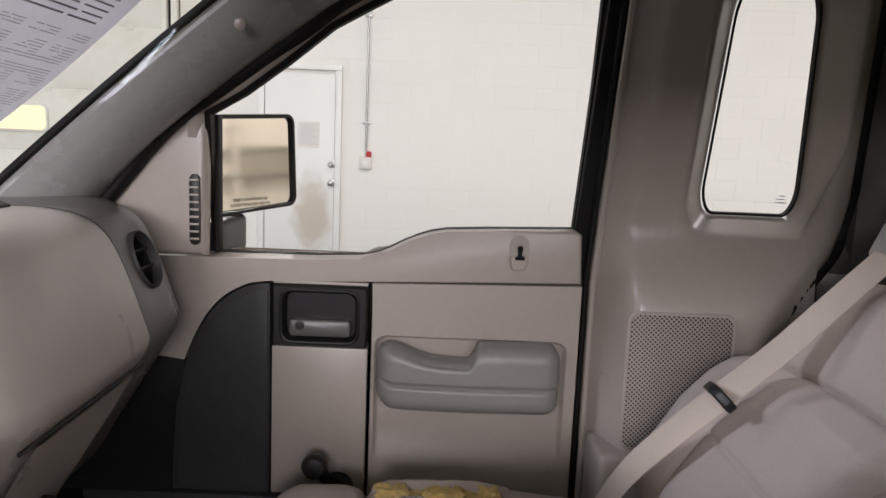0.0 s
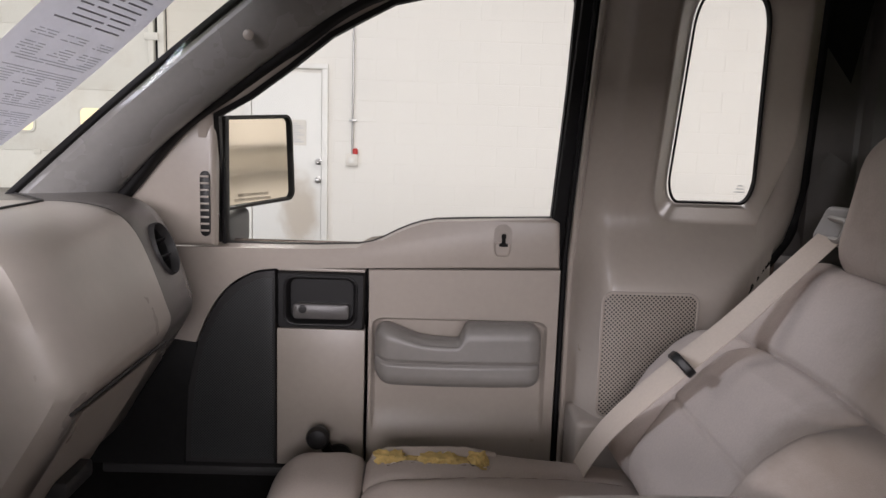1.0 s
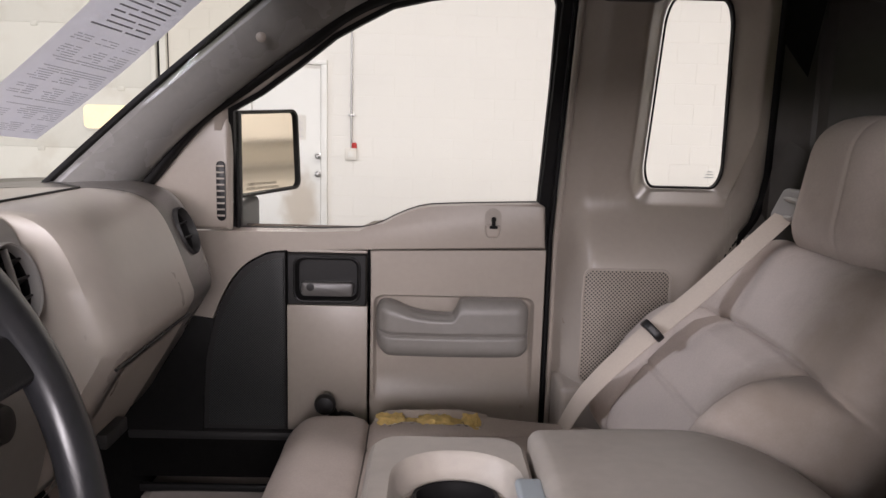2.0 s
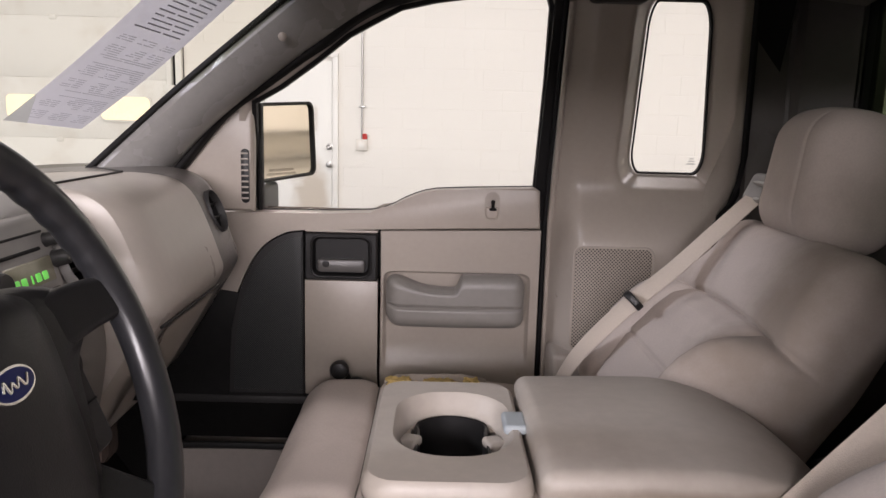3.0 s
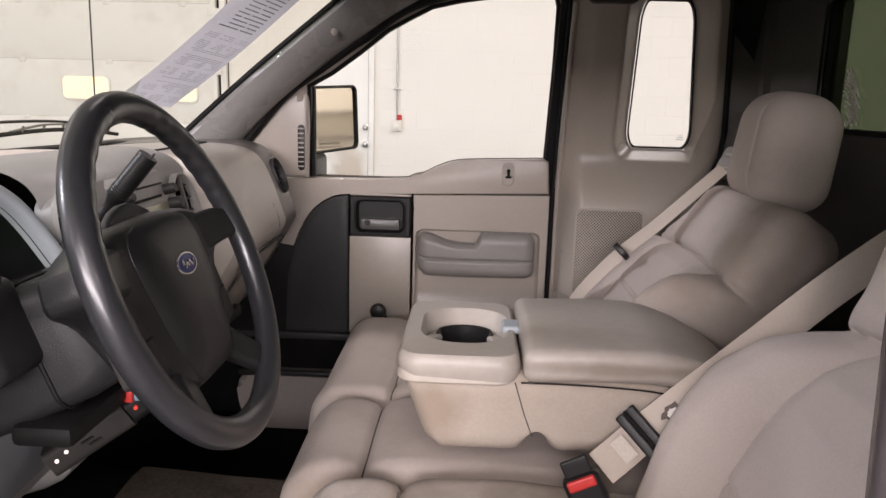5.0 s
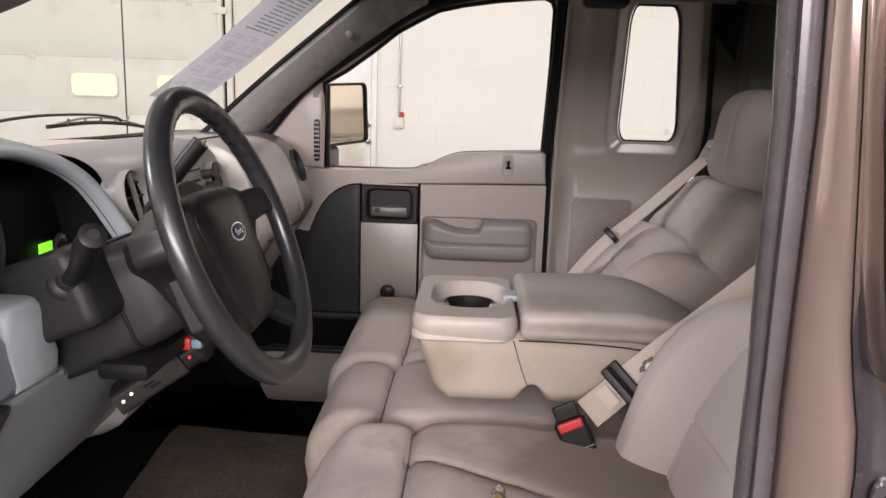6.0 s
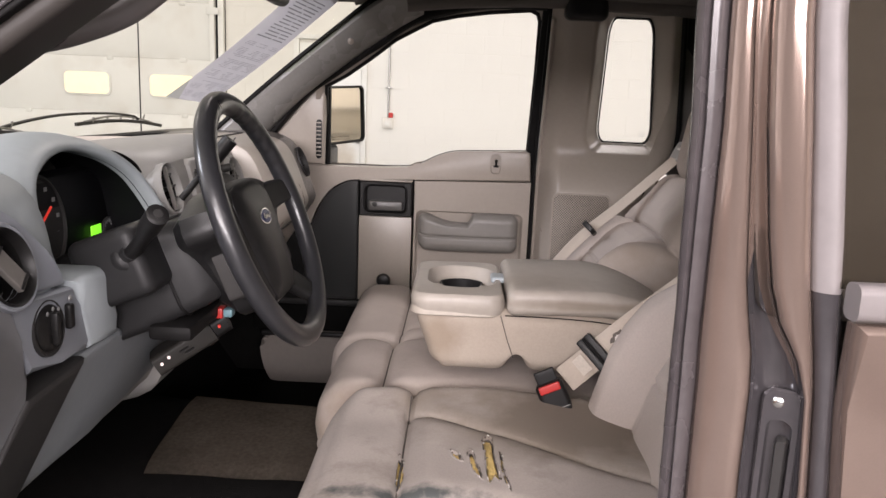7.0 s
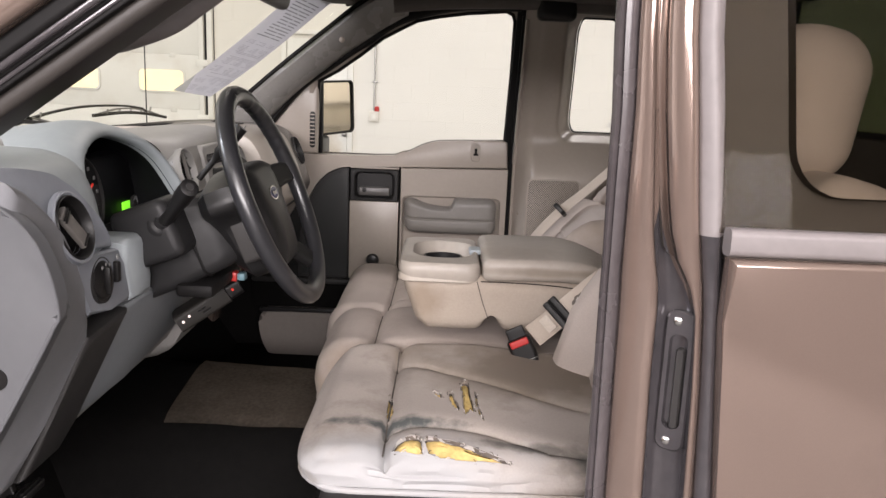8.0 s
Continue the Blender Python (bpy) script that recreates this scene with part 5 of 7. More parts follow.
def wheel():
    s = thing("steering_wheel", "worn black four-spoke steering wheel with a blue oval badge", "steering wheel", tuple(HUB))
    R, n = 0.190, 192
    loops = []
    for i in range(n + 1):
        a = 2 * math.pi * i / n
        grip = 0.0
        if 20 < math.degrees(a) < 78 or 102 < math.degrees(a) < 160:
            grip = 0.0011 * math.sin(a * 40)
        loop = []
        for j in range(14):
            b = 2 * math.pi * j / 14
            bump = grip * max(0.0, -math.cos(b))
            rr, ww = (0.0178 + bump) * math.cos(b), (0.0155 + bump) * math.sin(b)
            loop.append(on_wheel((R + rr) * math.cos(a), (R + rr) * math.sin(a), ww))
        loops.append(loop)
    bm = loft(loops, caps=(False, False))
    bmesh.ops.remove_doubles(bm, verts=bm.verts, dist=1e-5)
    part("rim", bm, WHEEL, s, "worn shiny black rim")
    # airbag pad, wider above
    def pad(k, w, dv=0.0):
        base = [(-0.062, 0.072), (-0.03, 0.081), (0.03, 0.081), (0.062, 0.072), (0.073, 0.05), (0.07, 0.0), (0.06, -0.06), (0.045, -0.1), (0.03, -0.108), (-0.03, -0.108), (-0.045, -0.1), (-0.06, -0.06),
                (-0.07, 0.0), (-0.073, 0.05)]
        pts = curve_pts([(u, v, 0) for u, v in base + base[:1]], 3)[:-1]
        return [on_wheel(p.x * k * 1.2, p.y * k + dv, w) for p in pts]
    part("airbag_cover", loft([pad(1.0, -0.075, -0.012), pad(1.06, -0.045, -0.012), pad(1.05, -0.028, -0.012), pad(0.98, -0.013, -0.012), pad(0.8, -0.004, -0.012), pad(0.4, -0.001, -0.012), pad(0.2, -0.0004, -0.012), pad(0.03, -0.0002, -0.012)]), PADMAT, s, "charcoal airbag cover")
    def shell(k, w):
        base = [(-0.155, 0.048), (-0.07, 0.072), (0.07, 0.072), (0.155, 0.048), (0.16, 0.015), (0.122, -0.015), (0.095, -0.08), (0.06, -0.122), (-0.06, -0.122), (-0.095, -0.08), (-0.122, -0.015), (-0.16, 0.015)]
        pts = curve_pts([(u, v, 0) for u, v in base + base[:1]], 4)[:-1]
        return [on_wheel(p.x * k, p.y * k, w) for p in pts]
    part("hub_shell", loft([shell(0.8, -0.095), shell(1.0, -0.07), shell(1.0, -0.035), shell(0.97, -0.022), shell(0.9, -0.016), shell(0.7, -0.014)]), PADMAT, s, "charcoal hub shell")
    badge = part("badge", disc(on_wheel(0, 0.006, -0.002), AXIS, [(0.0265, -0.001), (0.0265, 0.0016), (0.0255, 0.0026)], 30, (0, 0, 1), 0.5), CHROME, s, "oval badge")
    part("badge_field", disc(on_wheel(0, 0.006, 0.0002), AXIS, [(0.0243, 0), (0.0235, 0.0008), (0.001, 0.001)], 30, (0, 0, 1), 0.46), BLUE, badge, "blue oval field")
    part("badge_mark", sweep(curve_pts([on_wheel(u, 0.006 + v, 0.0014) for u, v in ((-0.016, -0.002), (-0.012, 0.005), (-0.009, -0.004), (-0.004, 0.002), (0.0, -0.003), (0.005, 0.003), (0.01, -0.004), (0.016, 0.003))], 4), circle(0.0011, 6), tuple(AXIS)), CHROME, badge)
    part("pad_mark", sweep([on_wheel(0.02, -0.075, -0.0055), on_wheel(0.034, -0.075, -0.0062)], circle(0.0008, 6), (0, 0, 1)), CHARCOAL_GLOSS, s)
    # spokes
    for sgn in (-1, 1):
        arm = [on_wheel(sgn * u, v, w) for u, v, w in ((0.045, 0.02, -0.04), (0.09, 0.026, -0.03), (0.14, 0.03, -0.016), (0.184, 0.028, -0.002))]
        part("spoke", sweep(curve_pts(arm, 4), rrect(0.05, 0.022, 0.009), tuple(AXIS), scale=lambda k: 1.25 - 0.45 * k), PADMAT, s)
        low = [on_wheel(sgn * u, v, w) for u, v, w in ((0.04, -0.07, -0.042), (0.07, -0.105, -0.03), (0.1, -0.145, -0.01), (0.112, -0.155, -0.003))]
        part("spoke", sweep(curve_pts(low, 4), rrect(0.04, 0.02, 0.008), tuple(AXIS), scale=lambda k: 1.2 - 0.3 * k), PADMAT, s)
        sp = part("switch_pod", loft([[on_wheel(sgn * (0.106 + u), -0.045 + v, w) for u, v in rrect(wd, h, 0.008)] for wd, h, w in ((0.03, 0.085, -0.06), (0.03, 0.085, -0.026), (0.025, 0.078, -0.02))]), CHARCOAL_GLOSS, s)
        part("switch_split", sweep([on_wheel(sgn * 0.093, -0.045, -0.02), on_wheel(sgn * 0.119, -0.045, -0.02)], circle(0.0012, 6), (0, 0, 1)), RUBBER, sp)
    # column and shroud
    c = thing("steering_column", "black steering column shroud with wiper and gear stalks", "steering column", (-0.3, 0.12, 1.25))
    loops = []
    for k, (w, h, r, off) in enumerate(((0.13, 0.11, 0.04, -0.06), (0.19, 0.125, 0.03, -0.08), (0.215, 0.135, 0.022, -0.11), (0.235, 0.145, 0.02, -0.2), (0.235, 0.15, 0.02, -0.33))):
        loops.append([on_wheel(u, v - 0.018, off) for u, v in rrect(w, h, r)])
    part("shroud", loft(loops), BLACK_PAD, c, "charcoal shroud")
    part("shroud_seam", sweep([on_wheel(u, v - 0.018, -0.135) for u, v in rrect(0.222, 0.139, 0.022)], circle(0.0025, 6), tuple(AXIS), ring=True), RUBBER, c)
    part("collar", sweep([on_wheel(u, v, -0.045) for u, v in circle(0.078, 30)], rrect(0.03, 0.012, 0.004), tuple(AXIS), ring=True), BLACK_PAD, c)
    t0, t1 = Vector((-0.305, -0.04, 1.302)), Vector((-0.229, -0.123, 1.375))
    part("stalk_housing", soft((-0.325, -0.015, 1.285), (0.05, 0.042, 0.05), 0.016, (4, 4, 4), (0, -21, 0)), BLACK_PAD, c)
    st = part("turn_stalk", sweep(curve_pts([t0, t0.lerp(t1, 0.35) - Vector((0, 0, 0.004)), t0.lerp(t1, 0.8), t1], 5), circle(0.0118, 14), (0, 0, 1), scale=lambda k: 0.85 + 0.35 * min(1, max(0, (k - 0.45) * 6))), BLACK, c,
              "black turn signal stalk")
    part("stalk_cap", disc(t1, t1 - t0, [(0.0142, 0), (0.0142, 0.003), (0.010, 0.005)], 18), BLACK, st, "black stalk cap")
    part("cap_ring", disc(t1, t1 - t0, [(0.0065, 0.005), (0.006, 0.0062)], 12), DASH_D, st)
    part("stalk_boot", disc(t0 + (t0 - t1) * 0.0, t1 - t0, [(0.024, -0.02), (0.023, 0.006), (0.02, 0.01), (0.015, 0.012), (0.013, 0.02)], 20), BLACK_PAD, c)
    g0, g1 = Vector((-0.328, 0.228, 1.345)), Vector((-0.247, 0.243, 1.448))
    gs = part("gear_lever", sweep(curve_pts([g0, g0.lerp(g1, 0.4), g0.lerp(g1, 0.6), g1], 5), circle(0.011, 14), (0, 1, 0), scale=lambda k: 0.55 + 0.65 * min(1, max(0, (k - 0.3) * 5))), BLACK, c, "black gear lever")
    for i in range(4):
        a = g0.lerp(g1, 0.5 + i * 0.03)
        part("lever_ridge", disc(a, g1 - g0, [(0.0128, -0.0012), (0.0137, 0), (0.0128, 0.0012)], 16), BLACK, gs)
    part("lever_print", box(0, 0.0008, -0.004, 0.004, -0.012, 0.012, 0, warp=lambda p: g0.lerp(g1, 0.86) + Vector((0.0145, -0.004, 0.008)) + Vector((p.x, p.y, p.z)) @ Matrix.Rotation(radians(-32), 3, "Y")), TICK, gs)
    part("shroud_lip", box(-0.30, -0.235, 0.0, 0.18, 1.168, 1.192, 0.008), RUBBER, c)
    rm = thing("brake_controller", "dark grey trailer brake controller box with small lights", "controller", (-0.3, 0.15, 1.1))
    a, b = Vector((-0.358, 0.17, 1.07)), Vector((-0.272, 0.205, 1.127))
    part("case", sweep([a, b], rrect(0.06, 0.036, 0.008), (0, 0, 1)), CASE, rm, "dark grey case")
    part("end_piece", sweep([b + (b - a) * 0.01, b + (b - a) * 0.26], rrect(0.05, 0.034, 0.01), (0, 0, 1)), BLACK, rm, "black rounded end piece")
    d = (b - a)
    front = Vector((d.y, -d.x, 0)).normalized()
    for k, m2, lift in ((0.1, LED, -0.002), (0.22, LED, 0.002), (1.1, NEEDLE, 0.0)):
        part("led", disc(a + d * k + front * 0.0305 + Vector((0, 0, 0.004 + lift)), front, [(0.0026, -0.004), (0.0026, 0.001), (0.001, 0.0016)], 10), m2, rm)
    for k, z in ((0.48, 0.003), (0.58, -0.005)):
        q = a + d * k + front * 0.0303 + Vector((0, 0, z))
        part("case_print", sweep([q - d * 0.07, q + d * 0.08], circle(0.0022, 6), tuple(front)), BLACK, rm)
    pl = thing("wire_plug", "red and blue wiring plug below the column", "plug", (-0.226, 0.135, 1.178))
    part("plug_body", box(-0.24, -0.228, 0.122, 0.146, 1.168, 1.186, 0.003), RED, pl, "red plug")
    part("plug_socket", box(-0.228, -0.213, 0.124, 0.144, 1.170, 1.184, 0.003), TEAL, pl, "pale blue socket")


CASE = mat("grey_case", (0.03, 0.028, 0.025), 0.5, spec=0.25, vary=0.1)
TEAL = mat("pale_blue_plug", (0.15, 0.27, 0.31), 0.5)
wheel()


# ---- seats ----
SEAM = mat("dark_seam_thread", (0.1, 0.085, 0.073), 0.95, vary=0.2, grain=400)
TOPS = {}
TEARS = [
    ("driver", "long split in the seat's side showing yellow foam", [(0.145, -0.184), (0.1385, -0.166), (0.141, -0.147), (0.17, -0.156), (0.21, -0.168), (0.245, -0.18), (0.275, -0.188), (0.24, -0.191), (0.195, -0.192), (0.165, -0.19)]),
    ("driver", "short split in the seat's side showing yellow foam", [(0.089, -0.172), (0.096, -0.152), (0.115, -0.144), (0.131, -0.149), (0.1345, -0.166), (0.137, -0.185), (0.108, -0.181)]),
    ("driver", "ragged hole in the seat cloth showing foam", [(0.197, 0.07), (0.204, 0.09), (0.213, 0.08), (0.214, 0.03), (0.221, -0.045), (0.212, -0.04), (0.204, -0.056), (0.2, -0.01), (0.201, 0.03)]),
    ("driver", "narrow rip beside the hole in the seat cloth", [(0.174, 0.03), (0.181, 0.04), (0.187, 0.0), (0.196, -0.045), (0.189, -0.042), (0.18, -0.015)]),
    ("driver", "dark slit beside the hole in the seat cloth", [(0.222, 0.035), (0.225, 0.03), (0.227, -0.02), (0.236, -0.075), (0.23, -0.06), (0.224, -0.02)]),
    ("driver", "small nick in the seat cloth showing foam", [(0.147, 0.036), (0.16, 0.028), (0.168, 0.002), (0.154, 0.012)]),
    ("driver", "short split along a seat seam", [(0.068, 0.042), (0.077, 0.035), (0.081, -0.03), (0.074, -0.058), (0.069, -0.02)]),
    ("passenger", "torn seam of the passenger seat showing yellow foam", [(0.045, 1.12), (0.06, 1.105), (0.09, 1.118), (0.12, 1.112), (0.17, 1.108), (0.2, 1.112), (0.225, 1.1), (0.235, 1.13), (0.2, 1.15), (0.15, 1.142), (0.1, 1.155), (0.06, 1.148)]),
]
SEATS = {}


def inside(x, y, poly):
    odd = False
    for (x0, y0), (x1, y1) in zip(poly, poly[1:] + poly[:1]):
        if (y0 > y) != (y1 > y) and x < (x1 - x0) * (y - y0) / (y1 - y0) + x0:
            odd = not odd
    return odd


def seat_cushion(y0, y1, x0, x1, top, name, label, roll=0.07, cloth=None, n=(120, 80, 12), lines=(), hz=0.09, turn_in=0.0, rise=1.0):
    """A cloth cushion with a front roll and two lengthwise seams."""
    s = thing("truck_seat", label, "seat", ((x0 + x1) / 2, (y0 + y1) / 2, FLOOR_Z), "bench seat sections")
    SEATS[name.split("_")[0]] = s
    xc, yc = (x0 + x1) / 2, (y0 + y1) / 2
    hx, hy = (x1 - x0) / 2, (y1 - y0) / 2
    wide = y1 - y0 > 0.45

    def shape(p, c):
        z = p.z
        if c.z > -0.3:
            k = max(0, c.z)
            z += k * (groove(p.x - (-hx + roll + 0.085), 0.006, 0.012) + groove(p.x - (-hx + roll + 0.085), 0.025, 0.012))
            if wide:
                for line in lines:
                    if p.x > -hx + roll + 0.08:
                        z += k * (groove(p.y + yc - line(p.x + xc), 0.005, 0.007) + groove(p.y + yc - line(p.x + xc), 0.02, 0.006))
                z += k * 0.022 * (abs(p.y) / hy) ** 3 * (1 if p.y > 0 else rise) - k * 0.008
            z += k * 0.012 * math.cos(min(1.0, abs(p.x) / hx) * 1.4) - k * 0.02 * max(0, p.x / hx)
        wob = noise.noise(p * 9) * 0.004
        bul = 0.012 * (1 - abs(c.z)) if c.x < -0.9 else 0
        nose = turn_in * (abs(p.y) / hy) ** 5 * max(0.0, -(p.x + hx * 0.4) / (hx * 0.6))
        fold = 0.005 * noise.noise(Vector((p.x * 11, 3.0, p.z * 55))) if turn_in and c.y < -0.5 else 0.0
        if turn_in and c.y < -0.3:
            for dz, px, w in ((0.004, -0.09, 0.13), (-0.014, -0.06, 0.16)):
                fold += 0.007 * math.exp(-((p.z - dz - 0.9 * (p.x - px) ** 2) / 0.0045) ** 2) * math.exp(-((p.x - px) / w) ** 4)
        return Vector((p.x - bul + nose, p.y + fold, z + wob))
    bm = soft(((x0 + x1) / 2, (y0 + y1) / 2, top - hz), (hx, hy, hz), min(0.06, hz - 0.003), n, shape=shape)
    bmesh.ops.recalc_face_normals(bm, faces=bm.faces)
    bm.normal_update()
    TOPS[name.split("_")[0]] = BVHTree.FromBMesh(bm)
    holes = [o for seat, _, o in TEARS if seat == name.split("_")[0]]
    gone = [f for f in bm.faces if f.normal.z > 0.05 and any(inside(f.calc_center_median().x, f.calc_center_median().y, o) for o in holes)]
    bmesh.ops.delete(bm, geom=gone, context="FACES")
    part("cushion", bm, cloth or CLOTH, s)
    tree = TOPS[name.split("_")[0]]

    def stitch(run):
        pts = []
        for x, y in run:
            at = tree.ray_cast(Vector((x, y, 1.4)), Vector((0, 0, -1)))[0]
            if at and not any(inside(x, y, o) for o in holes):
                pts.append(at + Vector((0, 0, 0.0002)))
        if len(pts) > 2:
            part("seam", sweep(pts, circle(0.0017, 6), (0, 0, 1)), SEAM, s, "dark sewn seam")
    xs = x0 + roll + 0.085
    stitch([(xs, y) for y in np.linspace(y0 + 0.03, y1 - 0.03, 30)])
    for line in lines:
        stitch([(x, line(x)) for x in np.linspace(xs, x1 - 0.06, 30)])
    # welt round the foot of the cushion
    part("welt", sweep([(xc + u, yc + v, top - hz * 1.5) for u, v in rrect(x1 - x0 + 0.006, y1 - y0 + 0.004, 0.06 + turn_in)], circle(0.005, 8), (0, 0, 1), ring=True), cloth or CLOTH, s)
    part("base", box(x0 + 0.03, x1, y0 + 0.02, y1 - 0.02, FLOOR_Z + 0.1, top - hz * 1.66, 0.02), BLACK, s, "black seat base")
    part("riser", box(x0 + 0.08, x1 - 0.04, y0 + 0.05, y1 - 0.05, FLOOR_Z - 0.005, FLOOR_Z + 0.11, 0.01), BLACK, s, "black seat riser")
    return s


def seat_back(yc, half, name, foot, angle, length, swell, wing, seam_at, bolster, outer=1.0, thick=0.075, narrow=0.24, narrow_out=None):
    """A cloth backrest: the lower part swells forward with side bolsters and ends in a cross seam below the shoulders."""
    s = SEATS[name]
    L = length / 2
    hs, ds = [a for a, b in swell], [b for a, b in swell]
    bh, bd = [a for a, b in bolster], [b for a, b in bolster]

    def shape(p, c):
        h = p.z + L
        front = min(1.0, max(0.0, (1 - c.x) / 2))
        side = smooth_step((abs(p.y) - (half - 0.14)) / 0.06)
        d = float(np.interp(h, hs, ds))
        x = p.x - front * (d * (1 - wing + wing * side) + float(np.interp(h, bh, bd)) * (outer if p.y * yc > 0 and yc > 0.5 else 1.0) * math.exp(-((abs(p.y) - half + 0.055) / 0.042) ** 2))
        if c.x < 0:
            bend = h - seam_at - 0.02 * (1 - (p.y / half) ** 2)
            x += 0.010 * math.exp(-(bend / 0.004) ** 2) + 0.008 * math.exp(-(bend / 0.018) ** 2)
            if bend < 0:
                edge = abs(p.y) - (half - 0.118 - 0.02 * h)
                x += 0.008 * math.exp(-(edge / 0.004) ** 2) + 0.008 * math.exp(-(edge / 0.016) ** 2)
                x += 0.005 * math.exp(-((h - seam_at * 0.55) / 0.004) ** 2) * (1 if edge < 0 else 0)
        t = min(1.0, max(0.0, (h - length * 0.57) / (length * 0.25)))
        y = p.y * (1 - (narrow_out if narrow_out and p.y > 0 else narrow) * t * t * (3 - 2 * t))
        return Vector((x + noise.noise(p * 8) * 0.003, y, p.z))
    bm = soft((0, 0, L), (thick, half, L), 0.055, (6, 120, 130), shape=shape)
    bm.transform(pose(foot[0], yc, foot[1], 0, angle, 0))
    part("backrest", bm, CLOTH, s, sharp=70)
    return s


seat_cushion(-0.2, 0.285, -0.058, 0.52, 1.0, "driver_seat", "worn taupe cloth driver's seat with torn and stained cushion", cloth=CLOTH_W, roll=0.047, hz=0.043, turn_in=0.03, rise=-0.3,
             lines=(lambda x: 0.186 - 0.55 * (x - 0.077) + 0.25 * (x - 0.077) ** 2, lambda x: max(-0.155, -0.104 + 0.12 * (x - 0.07) - 1.5 * max(0, x - 0.1) ** 2)))
seat_cushion(0.292, 0.632, -0.107, 0.52, 0.988, "middle_seat", "taupe cloth middle seat with a folded armrest", roll=0.035)
seat_cushion(0.64, 1.19, -0.135, 0.52, 0.968, "passenger_seat", "taupe cloth passenger seat with a head restraint and torn seam",
             lines=(lambda x: 0.74 + 0.02 * math.cos(7 * x), lambda x: 1.09 - 0.02 * math.cos(7 * x)))


def head_restraint(s, centre, turn, half=(0.075, 0.138, 0.118)):
    def head(p, c):
        k = (p.z + half[2]) / (2 * half[2])
        return Vector((p.x - 0.012 * math.cos(min(1, abs(p.y) / half[1]) * 1.5) + (0.003 * math.exp(-((p.y + half[1] * 0.35) / 0.004) ** 2) if c.x < 0 else 0), p.y * (1.02 - 0.17 * k), p.z + 0.01 * (1 - (p.y / half[1]) ** 2)))
    part("head_restraint", soft(centre, half, 0.065, (8, 40, 14), turn, head), CLOTH, s, sharp=70)
    for dy in (-0.06, 0.06):
        part("restraint_post", sweep([Vector(centre) + Vector((-0.01, dy, -0.1)), Vector(centre) + Vector((-0.07, dy, -0.25))], circle(0.006, 10), (0, 1, 0)), STEEL, s)


s1 = seat_back(0.908, 0.288, "passenger", (0.515, 0.93), 35, 0.485, ((0.0, 0.03), (0.08, 0.045), (0.17, 0.05), (0.23, 0.042), (0.27, 0.028), (0.295, 0.008), (0.31, 0.0)), 0.3, 0.292,
               ((0.0, 0.04), (0.1, 0.05), (0.2, 0.052), (0.25, 0.042), (0.285, 0.018), (0.305, 0.0)), 0.25, narrow=0.07, narrow_out=0.3)
head_restraint(s1, (0.812, 0.915, 1.433), (0, 8, 0))
s2 = seat_back(0.01, 0.285, "driver", (0.575, 0.79), 15, 0.665, ((0.0, 0.12), (0.1, 0.138), (0.18, 0.14), (0.265, 0.138), (0.315, 0.126), (0.375, 0.102), (0.425, 0.066), (0.45, 0.03), (0.462, 0.006), (0.47, 0.0)), 0.35, 0.465,
               ((0.0, 0.014), (0.36, 0.02), (0.445, 0.008), (0.465, 0.0)), narrow=0.2)
head_restraint(s2, (0.72, 0.02, 1.53), (0, 10, 0))
s3 = SEATS["middle"]
part("back_panel", box(0.66, 0.76, 0.31, 0.615, 0.80, 1.08, 0.02), BLACK, s3, "black folded seat panel")


def rip(name, label, outline, seat):
    """Split cloth with yellow foam showing, laid on the cushion's top."""
    tree = TOPS[seat]

    def rest(p, dz):
        hit = tree.ray_cast(Vector((p.x, p.y, 1.4)), Vector((0, 0, -1)))[0]
        return (hit if hit else p) + Vector((0, 0, dz))
    pts = curve_pts([(x, y, 1.0) for x, y in outline + outline[:1]], 4)[:-1]
    mid = sum(pts, Vector()) / len(pts)
    rnd = random.Random(len(outline) + int(mid.x * 1000))

    def ring(k, dz, wob=0.0, grow=0.0):
        return [rest(mid + (p - mid) * k + (p - mid).normalized() * grow + Vector((rnd.uniform(-wob, wob), rnd.uniform(-wob, wob), 0)), dz + rnd.uniform(-wob, wob) * 0.6) for p in pts]
    t = part("foam", loft([ring(1.1, -0.02), ring(0.94, -0.008, 0.0012), ring(0.6, -0.003, 0.002), ring(0.25, -0.002, 0.0015)]), FOAM, SEATS[seat], label)
    part("torn_lip", loft([ring(1.0, 0.0003, 0, 0.0025), ring(1.0, 0.0009, 0.0004, 0.0013), ring(1.0, 0.0016, 0.0012, 0.0), ring(0.97, -0.005, 0.0006)], caps=(False, False)), CLOTH_W if seat == "driver" else CLOTH, t)
    part("frayed_edge", loft([ring(1.0, 0.001, 0.001), ring(0.975, -0.014, 0.0005)], caps=(False, False)), FRAY, t, "dark frayed cloth edge")
    for i in range(0, len(pts), 5):
        a = rest(pts[i], 0.001)
        b = a + (mid - pts[i]).normalized() * rnd.uniform(0.002, 0.008) + Vector((rnd.uniform(-0.003, 0.003), rnd.uniform(-0.003, 0.003), rnd.uniform(0, 0.004)))
        part("loose_thread", sweep([a, (a + b) / 2 + Vector((0, 0, 0.002)), b], circle(0.0006, 5), (0.3, 0.2, 1)), LABEL if i % 2 else FRAY, t)



